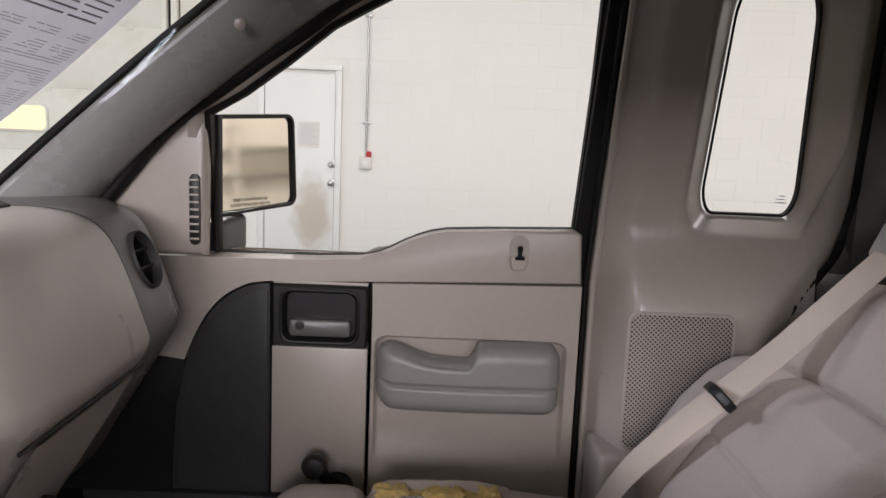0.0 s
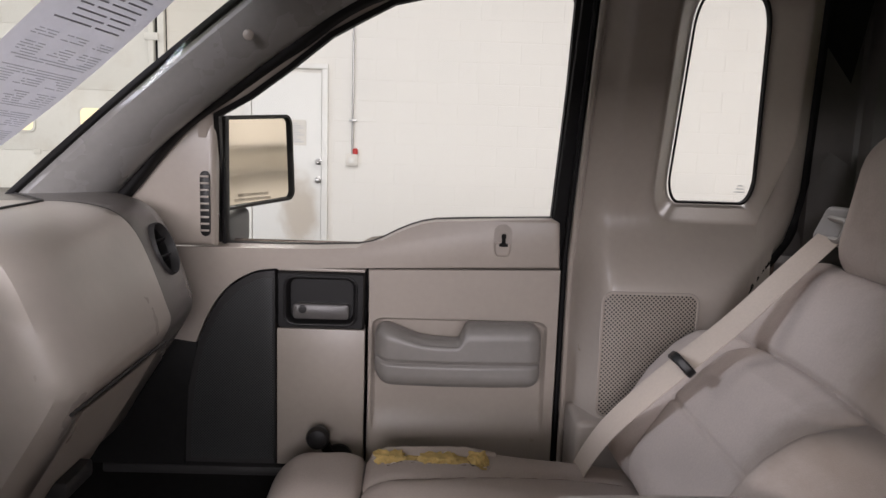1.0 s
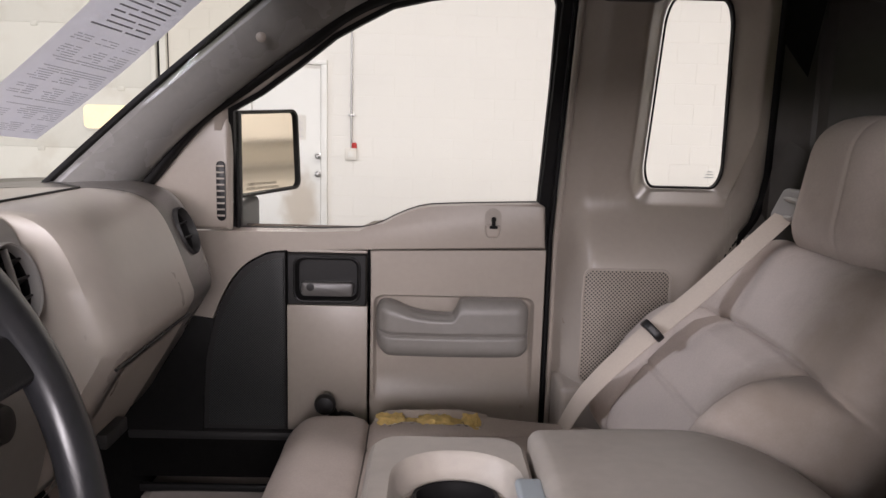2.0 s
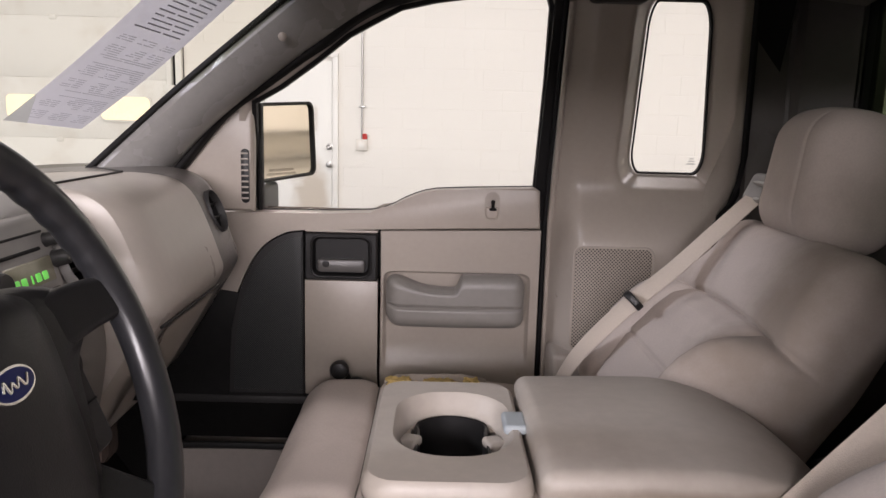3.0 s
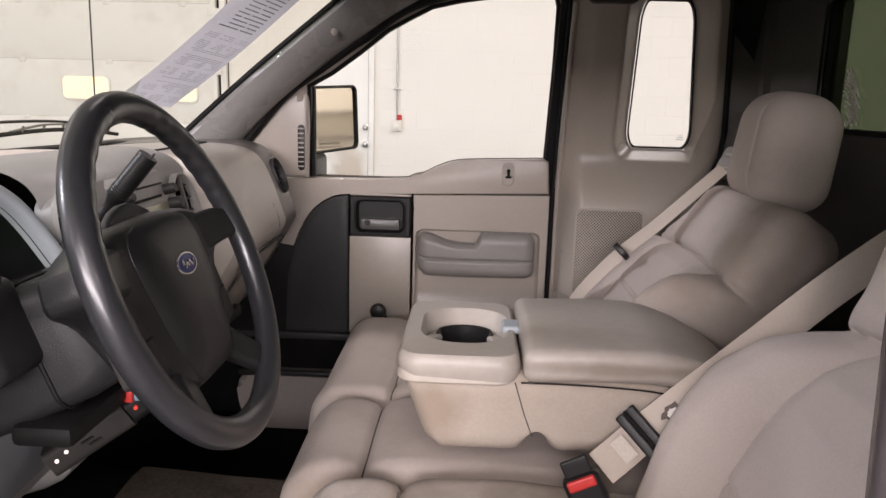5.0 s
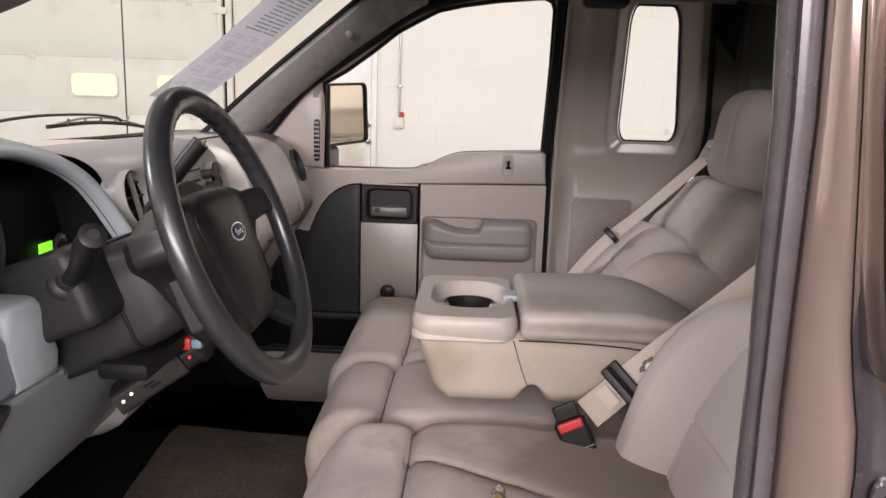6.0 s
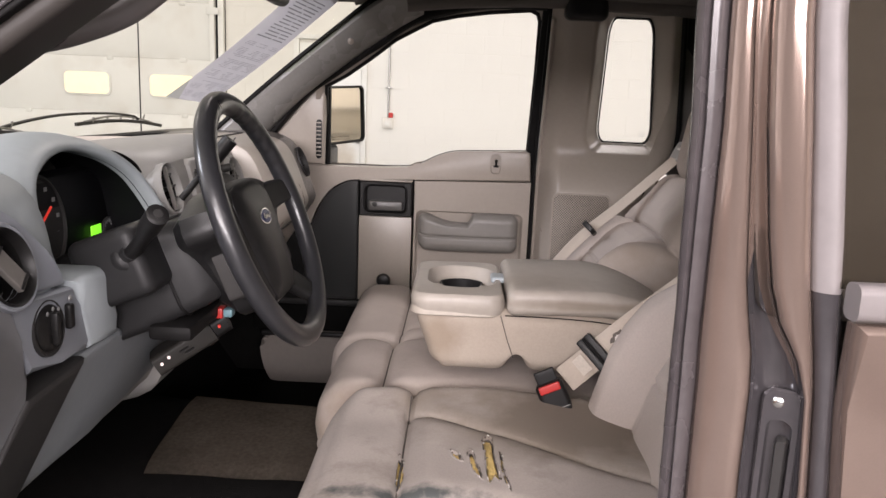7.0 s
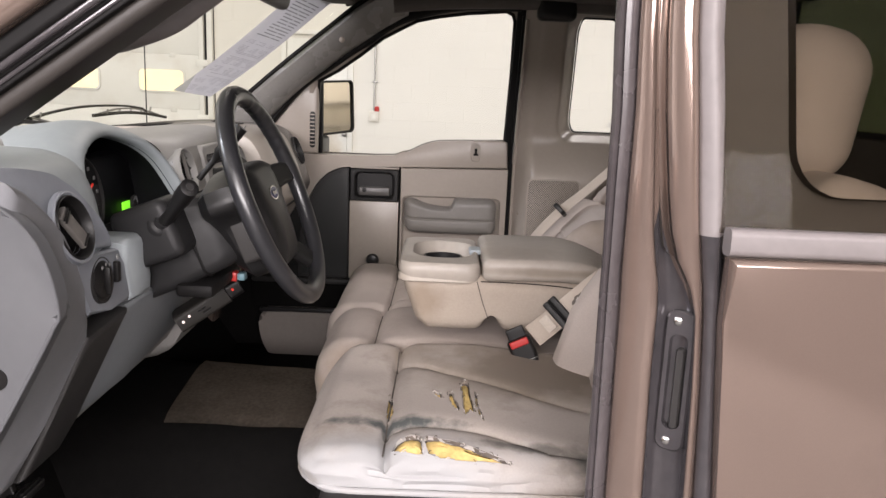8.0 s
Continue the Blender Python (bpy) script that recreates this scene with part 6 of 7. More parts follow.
# ---- folded middle armrest ----
def armrest():
    y0, y1 = 0.312, 0.602
    yc, hy = (y0 + y1) / 2, (y1 - y0) / 2

    def lower(p, c):
        x = p.x + 0.29
        z = p.z
        if c.z < 0:
            z += 0.04 * math.exp(-((x - 0.262) / 0.022) ** 2) * c.z * c.z
            z += 0.05 * max(0, (x - 0.36) / 0.2) * -c.z
        else:
            z -= 0.03 * max(0, (x - 0.4) / 0.17) ** 2 * c.z
        nx = p.x + 0.045 * (0.5 - c.z * 0.5) * max(0.0, -c.x)
        y = p.y * (1 - 0.05 * (0.5 - 0.5 * c.z))
        return Vector((nx, y, z))
    core = soft((0.29, yc, 1.085), (0.225, hy - 0.006, 0.062), 0.03, (60, 30, 16), shape=lower)
    bmesh.ops.delete(core, geom=[f for f in core.faces if f.calc_center_median().z > 1.12 and math.hypot((f.calc_center_median().x - 0.158) / 0.056, (f.calc_center_median().y - yc - 0.01) / 0.075) < 1], context="FACES")
    a = part("armrest", core, CLOTH_A, SEATS["middle"], "taupe cloth folded armrest")
    part("side_seam", sweep([(0.232, y0 + 0.0065, 1.138), (0.247, y0 + 0.0085, 1.09), (0.26, y0 + 0.012, 1.055)], circle(0.0009, 6), (0, 1, 0)), SEAM, a)
    part("tray_lip", loft([[(0.148 + u, yc + v, z) for u, v in rrect(w, hh, 0.03, 7)] for w, hh, z in ((0.166, 0.286, 1.134), (0.172, 0.293, 1.1365), (0.170, 0.290, 1.150))], caps=(False, False)), TRAYLIP, a, "pale tray lip")
    # tray with a well round the cups
    c0 = (0.158, yc + 0.01)
    def loop(w, h, r, z, cx=0.151, cy=yc):
        return [(cx + u, cy + v, z + (0.001 + 0.008 * (0.5 - u / w) if w > 0.165 and z < 1.165 else 0) * (1.174 - z) / 0.037) for u, v in rrect(w, h, r, 7)]
    tray = loft([loop(0.170, 0.292, 0.03, 1.137), loop(0.176, 0.296, 0.032, 1.146), loop(0.178, 0.298, 0.033, 1.160), loop(0.172, 0.292, 0.032, 1.172), loop(0.164, 0.284, 0.03, 1.176),
                 loop(0.138, 0.19, 0.062, 1.176, *c0), loop(0.13, 0.182, 0.06, 1.172, *c0), loop(0.124, 0.172, 0.058, 1.158, *c0), loop(0.112, 0.15, 0.054, 1.15, *c0), loop(0.108, 0.146, 0.053, 1.10, *c0)], caps=(False, False))
    part("tray", tray, VINYL, a, "taupe cup holder tray")
    def lobes(k, z):
        out = []
        for i in range(48):
            t = 2 * math.pi * i / 48
            off = 0.026 * (1 if math.sin(t) >= 0 else -1)
            out.append((c0[0] + 0.047 * k * math.cos(t) * (0.86 + 0.14 * min(1, abs(math.sin(t)) * 2.2)), c0[1] + off + 0.042 * k * math.sin(t), z))
        return out
    part("cup_insert", loft([lobes(1.12, 1.146), lobes(1.03, 1.1535), lobes(0.97, 1.1525), lobes(0.93, 1.10), lobes(0.86, 1.062), lobes(0.3, 1.06)], caps=(False, True)), BLACK, a, "black cup holder insert")
    for dx in (-1, 1):
        part("cup_grip", soft((c0[0] + dx * 0.05, c0[1] - 0.006, 1.151), (0.012, 0.013, 0.006), 0.005, (3, 3, 3), (0, 0, dx * 20)), VINYL, a)
    part("hinge_tab", soft((0.231, yc + 0.012, 1.174), (0.014, 0.024, 0.006), 0.005, (4, 4, 2)), LIGHT_G, a, "pale hinge tab")

    def lid(p, c):
        x = (p.x + 0.163) / 0.326
        return Vector((p.x, p.y * (1 - 0.08 * max(0, x - 0.6) / 0.4), p.z + 0.004 * math.sin(x * 3) + (0.01 * (1 - (p.y / hy) ** 2) if c.z > 0 else 0) - 0.05 * max(0, (x - 0.5) / 0.5) ** 2))
    # thin black cord paints the shaded line below the lid
    part("lid_shade_line", sweep(curve_pts([(0.24, y0 + 0.002, 1.1395), (0.33, y0 + 0.002, 1.139), (0.42, y0 + 0.003, 1.134), (0.5, y0 + 0.006, 1.121)], 5), circle(0.0012, 6), (0, 0, 1)), RUBBER, a, "black cord standing for the shade under the lid")
    part("lid", soft((0.406, yc, 1.163), (0.163, hy + 0.004, 0.024), 0.015, (30, 16, 4), shape=lid), VINYL, a, "padded taupe lid")
    return a


TRAYLIP = mat("pale_tray_plastic", (0.47, 0.42, 0.36), 0.45)
CLOTH_A = mat("armrest_cloth", (0.42, 0.36, 0.30), 0.9, vary=0.07, grain=260, bump=0.3, bump_scale=1000, dirt=(0.24, 0.19, 0.15), dirt_amount=0.35, dirt_scale=5)
stain_and_shade(CLOTH_A, (0.24, 0.18, 0.125), (0.12, 0.31, 1.09), (0.07, 0.05, 0.06), 0.6, 0.6)
armrest()


# ---- seat belts ----
def belts():
    def strap(keys, name, parent, normal, width=0.047, label=""):
        pts = curve_pts(keys, 8)
        bm = bmesh.new()
        loops = []
        for i, p in enumerate(pts):
            d = (pts[min(i + 1, len(pts) - 1)] - pts[max(i - 1, 0)]).normalized()
            k = i / (len(pts) - 1)
            nn = Vector(normal[0]).lerp(Vector(normal[1]), k)
            side = d.cross(nn).normalized()
            up = side.cross(d)
            loops.append([p + side * u + up * v for u, v in rrect(width, 0.0022, 0.001, 2)])
        return part(name, loft(loops, bm=bm), WEBBING, parent, label)

    p = thing("passenger_seat_belt", "beige seat belt over the passenger seat back with a black clip", "seat belt", (0.5, 1.0, 1.2), "seat belts")
    n = ((-0.75, -0.35, 0.55), (-0.75, -0.45, 0.5))
    strap([(0.735, 1.05, 1.392), (0.66, 1.035, 1.325), (0.585, 1.02, 1.258), (0.513, 1.015, 1.196), (0.46, 1.04, 1.13), (0.415, 1.085, 1.05), (0.39, 1.14, 0.96), (0.385, 1.19, 0.88)], "webbing", p, n, 0.045)
    m = Matrix.Translation((0.508, 1.008, 1.197)) @ Matrix.Rotation(radians(-45), 4, "Y") @ Matrix.Rotation(radians(-20), 4, "X")
    clip = sweep([Vector((0, u, v)) for u, v in rrect(0.066, 0.03, 0.008)], rrect(0.013, 0.014, 0.003), (1, 0, 0), ring=True)
    clip.transform(m)
    part("clip", clip, BLACK, p, "black belt clip")
    g = part("shoulder_guide", soft((0.755, 1.065, 1.408), (0.014, 0.03, 0.032), 0.012, (3, 4, 4), (0, 30, 20)), DASH_G, p, "grey shoulder guide")
    part("guide_loop", sweep([Vector((0.742, 1.052, 1.405)) + Vector((0.3 * v, u, v)) for u, v in rrect(0.062, 0.03, 0.01)], circle(0.005, 8), (1, 0, -0.3), ring=True), STEEL, g)
    part("lap_label", box(0.365, 0.395, 1.15, 1.153, 0.855, 0.88, 0), LABEL, p)

    q = thing("middle_seat_belt", "beige middle seat belt latched into a black buckle", "seat belt", (0.35, 0.25, 1.05), "seat belts")
    n2 = ((-0.32, -0.9, 0.3), (-0.3, -0.9, 0.3))
    strap([(0.352, 0.272, 1.036), (0.378, 0.282, 1.055), (0.41, 0.296, 1.078), (0.475, 0.291, 1.142), (0.56, 0.325, 1.198), (0.68, 0.365, 1.283), (0.82, 0.41, 1.368), (0.95, 0.44, 1.43)], "webbing", q, n2, 0.05)

    def on_belt(at, lift=0.0):
        """A frame on the webbing: x along it, y across, z towards the driver."""
        along, out = Vector((0.66, -0.03, 0.70)).normalized(), Vector((-0.32, -0.9, 0.3))
        across = out.cross(along).normalized()
        out = along.cross(across)
        return Matrix.Translation(Vector(at) + out * lift) @ Matrix((along, across, out)).transposed().to_4x4()
    m = on_belt((0.412, 0.295, 1.080), 0.004)
    for k in (-0.009, 0.009):
        bm = soft((k, 0, 0), (0.007, 0.039, 0.008), 0.003, (2, 6, 2))
        bm.transform(m)
        part("slide_bar", bm, BLACK, q, "black slide bar")
    bm = sweep([Vector((0, u, v)) for u, v in rrect(0.074, 0.012, 0.004)], circle(0.0028, 6), (1, 0, 0), ring=True)
    bm.transform(m)
    part("slide_frame", bm, BLACK, q)
    up = Vector((-0.42, 0.16, 0.86)).normalized()
    face = Vector((-0.22, -0.93, 0.28))
    side = up.cross(face).normalized()
    face = side.cross(up)
    bm_m = Matrix.Translation((0.334, 0.24, 1.008)) @ Matrix((side, up, face)).transposed().to_4x4()
    tongue = soft((0, 0.043, 0), (0.019, 0.016, 0.004), 0.003, (4, 4, 2))
    tongue.transform(bm_m)
    part("tongue", tongue, BLACK, q, "black belt tongue")
    bk = soft((0, 0, 0), (0.0255, 0.037, 0.014), 0.008, (5, 6, 3), shape=lambda p, c: Vector((p.x * (1 - 0.12 * max(0.0, -c.y)), p.y, p.z)))
    bk.transform(bm_m)
    b = part("buckle", bk, BLACK, q, "black buckle")
    rb = soft((0, 0.027, 0.012), (0.0195, 0.0075, 0.0045), 0.003, (4, 3, 2))
    rb.transform(bm_m)
    part("release_button", rb, RED, b, "red release button")
    seam = sweep([Vector((u, -0.012, 0.0143)) for u in (-0.024, 0.0, 0.024)], circle(0.0007, 5), (0, 0, 1))
    seam.transform(bm_m)
    part("buckle_seam", seam, DASH_G, b)
    strap([(0.349, 0.235, 0.975), (0.362, 0.24, 0.945), (0.372, 0.245, 0.91)], "buckle_strap", q, ((-0.22, -0.93, 0.28), (-0.22, -0.93, 0.28)), 0.04)
    # worn patch and sewn label on the webbing
    lab = box(-0.018, 0.018, -0.017, 0.017, 0.0014, 0.0022, 0)
    lab.transform(on_belt((0.379, 0.2825, 1.0565)))
    part("sewn_label", lab, LABEL_W, q, "pale sewn label")
    rnd = random.Random(11)
    for name, k, dz, m3, lab in (("worn_patch", 1.0, 0.0014, FRAY, "dark ragged worn patch"), ("patch_core", 0.55, 0.002, LABEL, "")):
        bm = bmesh.new()
        ring = []
        for i in range(18):
            a = 2 * math.pi * i / 18
            r = rnd.uniform(0.008, 0.0165) * k
            ring.append(bm.verts.new((r * 1.2 * math.cos(a) + 0.002 * (1 - k), r * 0.8 * math.sin(a), dz)))
        bm.faces.new(ring)
        bm.transform(on_belt((0.447, 0.2935, 1.114), 0.003))
        part(name, bm, m3, q, lab)


belts()


# ---- door mirror ----
PRINT = mat("etched_print", (0.5, 0.44, 0.36), 0.8)


def door_mirror():
    m = thing("door_mirror", "black framed passenger door mirror on a short arm", "door mirror", (-0.29, 1.5, 1.3))
    c = Vector((-0.256, 1.56, 1.47))
    # the glass faces back and inwards to the cab
    nrm = Vector((0.87, -0.49, 0.05)).normalized()
    u = Vector((0, 0, 1)).cross(nrm).normalized()
    v = nrm.cross(u)
    c -= u * 0.022 + v * 0.011

    def ring(w, h, r, d, skew=0.0):
        return [c + u * (a + skew * b) + v * (b + 0.045 * a) + nrm * d for a, b in rrect(w + 0.045, h - 0.012, r)]
    part("housing", loft([ring(0.15, 0.15, 0.03, -0.07), ring(0.205, 0.195, 0.03, -0.045), ring(0.217, 0.205, 0.022, -0.005), ring(0.217, 0.205, 0.022, 0.006), ring(0.205, 0.193, 0.017, 0.006), ring(0.201, 0.189, 0.016, -0.002)]),
         BLACK, m, "black mirror housing")
    part("mirror_glass", loft([ring(0.2, 0.188, 0.016, -0.003), ring(0.2, 0.188, 0.016, -0.0012)]), MIRROR, m, "silver mirror glass")
    M = Matrix.Translation(c + nrm * 0.0002 - v * 0.078) @ Matrix((u, v, nrm)).transposed().to_4x4()
    letters("OBJECTS IN MIRROR ARE", 0.0085, M @ pose(0, 0.006, 0), PRINT, m, "mirror_print")
    letters("CLOSER THAN THEY APPEAR", 0.0085, M @ pose(0, -0.004, 0), PRINT, m, "mirror_print")
    part("arm", soft((-0.305, 1.45, 1.322), (0.035, 0.09, 0.038), 0.014, (4, 6, 4)), BLACK, m, "black mirror arm")


door_mirror()


# ---- paper sheet behind the windshield ----
def paper():
    p = thing("window_sheet", "long printed paper sheet leaning behind the windshield", "paper", (-0.6, 1.08, 1.49))
    br, bl, fr = Vector((-0.591, 1.169, 1.487)), Vector((-0.643, 0.985, 1.504)), Vector((-0.376, 1.115, 1.642))
    up = (fr - br)
    side = (bl - br)
    nrm = side.cross(up).normalized()
    if nrm.x < 0:
        nrm = -nrm
    rows = []
    for i in range(13):
        k = i / 12 * 2.05
        rows.append([br + up * k + side * s + nrm * (0.006 * math.sin(k * 2.2)) for s in (0, 0.25, 0.5, 0.75, 1)])
    sheet = loft(rows, closed=False)
    bmesh.ops.solidify(sheet, geom=sheet.faces[:], thickness=0.0008)
    part("sheet", sheet, PAPER, p, "white paper sheet")
    def bar(s0, s1, k0, k1, m, name="printed_line"):
        off = nrm * 0.0016
        q = [br + up * k + side * s + off + nrm * (0.006 * math.sin(k * 2.2)) for s, k in ((s0, k0), (s1, k0), (s1, k1), (s0, k1))]
        bm = bmesh.new()
        bm.faces.new([bm.verts.new(a) for a in q])
        part(name, bm, m, p)
    rnd = random.Random(4)
    for i in range(46):
        k = 0.08 + i * 0.021
        if i % 9 in (5, 6):
            continue
        for s0, s1 in ((0.08, 0.3), (0.36, 0.6), (0.66, 0.9)) if i % 18 < 11 else ((0.1, 0.85),):
            cut = s0 + (s1 - s0) * rnd.uniform(0.3, 0.7)
            bar(s0, cut - 0.01, k, k + 0.006, INK)
            if rnd.random() < 0.8:
                bar(cut + 0.01, s1 - rnd.uniform(0, 0.08), k, k + 0.006, INK)
    for i in range(14):
        k = 1.12 + i * 0.045
        cut = rnd.uniform(0.3, 0.6)
        bar(0.16, cut - 0.02, k, k + 0.012, INK_D)
        bar(cut + 0.02, 0.84 - rnd.uniform(0, 0.15), k, k + 0.012, INK_D)
    bar(0.28, 0.72, 1.82, 1.98, INK, "printed_block")


INK_D = mat("dark_ink", (0.3, 0.3, 0.33), 0.8)
paper()

# ---- interior mirror ----
rv = thing("rear_view_mirror", "black interior mirror under the windshield's head", "mirror", (-0.24, 0.455, 1.75))
part("housing", soft((-0.235, 0.455, 1.735), (0.02, 0.125, 0.034), 0.016, (4, 14, 5), (0, 12, 0)), BLACK, rv)
part("stem", sweep([(-0.245, 0.455, 1.75), (-0.27, 0.455, 1.80)], circle(0.009, 10), (0, 1, 0)), BLACK, rv)

# ---- floor mat ----
mt = thing("floor_mat", "dirty brown floor mat over the transmission tunnel", "floor mat", (-0.3, 0.45, 0.82))


def mat_sheet():
    rows = []
    for i in range(15):
        x = -0.445 + 0.37 * i / 14
        row = []
        for j in range(17):
            k = j / 16
            # mat cut short at y 0.275: the shade nearer by is put into its shape
            y = 0.275 + (0.625 - 0.06 * i / 14 - 0.275) * k
            z = FLOOR_Z + 0.005 + float(np.interp(y, [a for a, b in HUMP], [b for a, b in HUMP])) + 0.004 * noise.noise(Vector((x * 9, y * 9, 0.3)))
            row.append((x + 0.012 * (1 - k), y, z + 0.006 * max(0.0, 1 - i / 3) * k))
        rows.append(row)
    bm = loft(rows, closed=False)
    bmesh.ops.solidify(bm, geom=bm.faces[:], thickness=0.005)
    return bm


part("sheet", mat_sheet(), MAT_BROWN, mt)


# ---- pedal and hood release ----
def footwell_things():
    p = thing("parking_brake_pedal", "black ribbed parking brake pedal on a steel arm", "pedal", (-0.5, -0.17, 0.88))
    part("pad", box(-0.535, -0.465, -0.20, -0.14, 0.872, 0.888, 0.006, warp=lambda c: Vector((c.x, c.y, c.z + 0.5 * (c.x + 0.5)))), PADMAT, p, "black rubber pad")
    for i in range(4):
        part("rib", box(-0.528 + i * 0.017, -0.522 + i * 0.017, -0.196, -0.144, 0.886, 0.892, 0.001, warp=lambda c: Vector((c.x, c.y, c.z + 0.5 * (c.x + 0.5)))), BLACK, p)
    part("arm", sweep(curve_pts([(-0.51, -0.168, 0.878), (-0.53, -0.16, 0.93), (-0.56, -0.15, 1.02)], 4), rrect(0.012, 0.028, 0.003), (1, 0, 0)), BLACK, p, "black steel arm")
    h = thing("hood_release", "dark hood release lever with a white mark under the dash", "lever", (-0.41, -0.246, 1.0))
    part("lever", soft((-0.418, -0.245, 1.012), (0.008, 0.034, 0.011), 0.005, (3, 5, 3), (0, 0, 0)), BLACK, h)
    part("mark", box(-0.409, -0.4085, -0.262, -0.232, 1.009, 1.017, 0), LABEL, h, "white printed mark")


footwell_things()

# ---- driver's side: windshield pillar, rear half door ----
GRAB = mat("grey_grab_plastic", (0.15, 0.137, 0.135), 0.33, vary=0.08, bump=0.06, bump_scale=900)
PILLAR_TRIM = mat("dark_pillar_plastic", (0.045, 0.04, 0.037), 0.4, spec=0.3, vary=0.08)


def driver_pillar():
    d = thing("driver_pillar", "bronze painted door opening pillar with black seals", "pillar", (-0.6, -0.38, 1.35), kind="structure")

    def run(y, off, shape, m, name, label="", up=(0.0, -1, 0.0)):
        pts = [(x - 0.588 * off, y + 0.1 * (z - 1.5), z + 0.809 * off) for x, z in ((x, 1.498 + 0.726 * (x + 0.327) - 0.12 * max(0, x + 0.05) ** 2) for x in np.linspace(-0.68, 0.12, 14))]
        part(name, sweep(pts, shape, up), m, d, label)
    run(-0.435, 0.075, rrect(0.05, 0.05, 0.012), PAINT, "outer_flange", "bronze painted outer flange")
    run(-0.425, 0.041, rrect(0.020, 0.03, 0.006), RUBBER, "outer_seal", "black rubber seal")
    run(-0.42, 0.029, rrect(0.010, 0.03, 0.004), PAINT_D, "door_jamb", "dull painted jamb")
    run(-0.41, 0.0235, rrect(0.004, 0.03, 0.0015), RUBBER, "inner_seal", "black rubber seal")
    run(-0.408, 0.0195, rrect(0.006, 0.03, 0.002), PAINT_D, "door_jamb", "dull painted jamb")
    run(-0.405, 0.015, rrect(0.006, 0.03, 0.002), RUBBER, "inner_seal", "black rubber seal")
    run(-0.375, 0.006, rrect(0.022, 0.07, 0.009), PILLAR_TRIM, "inner_trim", "dark taupe pillar trim")
    mount = curve_pts([(-0.44, -0.35, 1.455), (-0.37, -0.34, 1.505), (-0.32, -0.325, 1.545), (-0.285, -0.305, 1.568), (-0.25, -0.28, 1.584)], 5)
    part("handle_mount", sweep(mount, circle(0.021, 14), (0, -1, 0.2), scale=lambda k: 0.35 + 0.65 * math.sin(math.pi * min(1.0, 0.1 + 0.72 * k))), PILLAR_TRIM, d)
    g = curve_pts([(-0.275, -0.295, 1.572), (-0.245, -0.275, 1.583), (-0.20, -0.264, 1.603), (-0.165, -0.262, 1.628), (-0.13, -0.262, 1.654), (-0.06, -0.265, 1.71), (0.0, -0.28, 1.755), (0.05, -0.31, 1.79)], 6)
    part("grab_handle", sweep(g, circle(0.0155, 16), (0, -1, 0.2)), GRAB, d, "grey taupe grab handle")


driver_pillar()


def driver_door():
    """Stands wide open ahead of the camera's side and shades the footwell."""
    d = thing("driver_door", "open bronze painted driver's door with taupe trim", "car door", (-0.62, -0.45, 0.6))
    m = Matrix.Translation((-0.64, -0.47, 0)) @ Matrix.Rotation(radians(-112), 4, "Z")
    for name, mtl, lab, bm in (("skin", PAINT, "bronze painted outer skin", box(0, 0.98, 0.05, 0.08, 0.55, 1.33, 0.01)), ("trim", TAUPE, "taupe inner trim", box(0.02, 0.96, -0.02, 0.05, 0.6, 1.31, 0.015)),
                               ("window_post", PAINT_D, "", box(0.93, 0.97, 0.0, 0.04, 1.31, 1.8, 0.008)), ("window_head", PAINT_D, "", box(0.5, 0.97, 0.0, 0.04, 1.76, 1.8, 0.008)),
                               ("armrest", ARMREST, "grey armrest", box(0.45, 0.8, -0.09, -0.02, 1.06, 1.18, 0.02))):
        bm.transform(m)
        part(name, bm, mtl, d, lab)


driver_door()


SURROUND = mat("brown_inner_trim", (0.085, 0.073, 0.063), 0.5, vary=0.1)


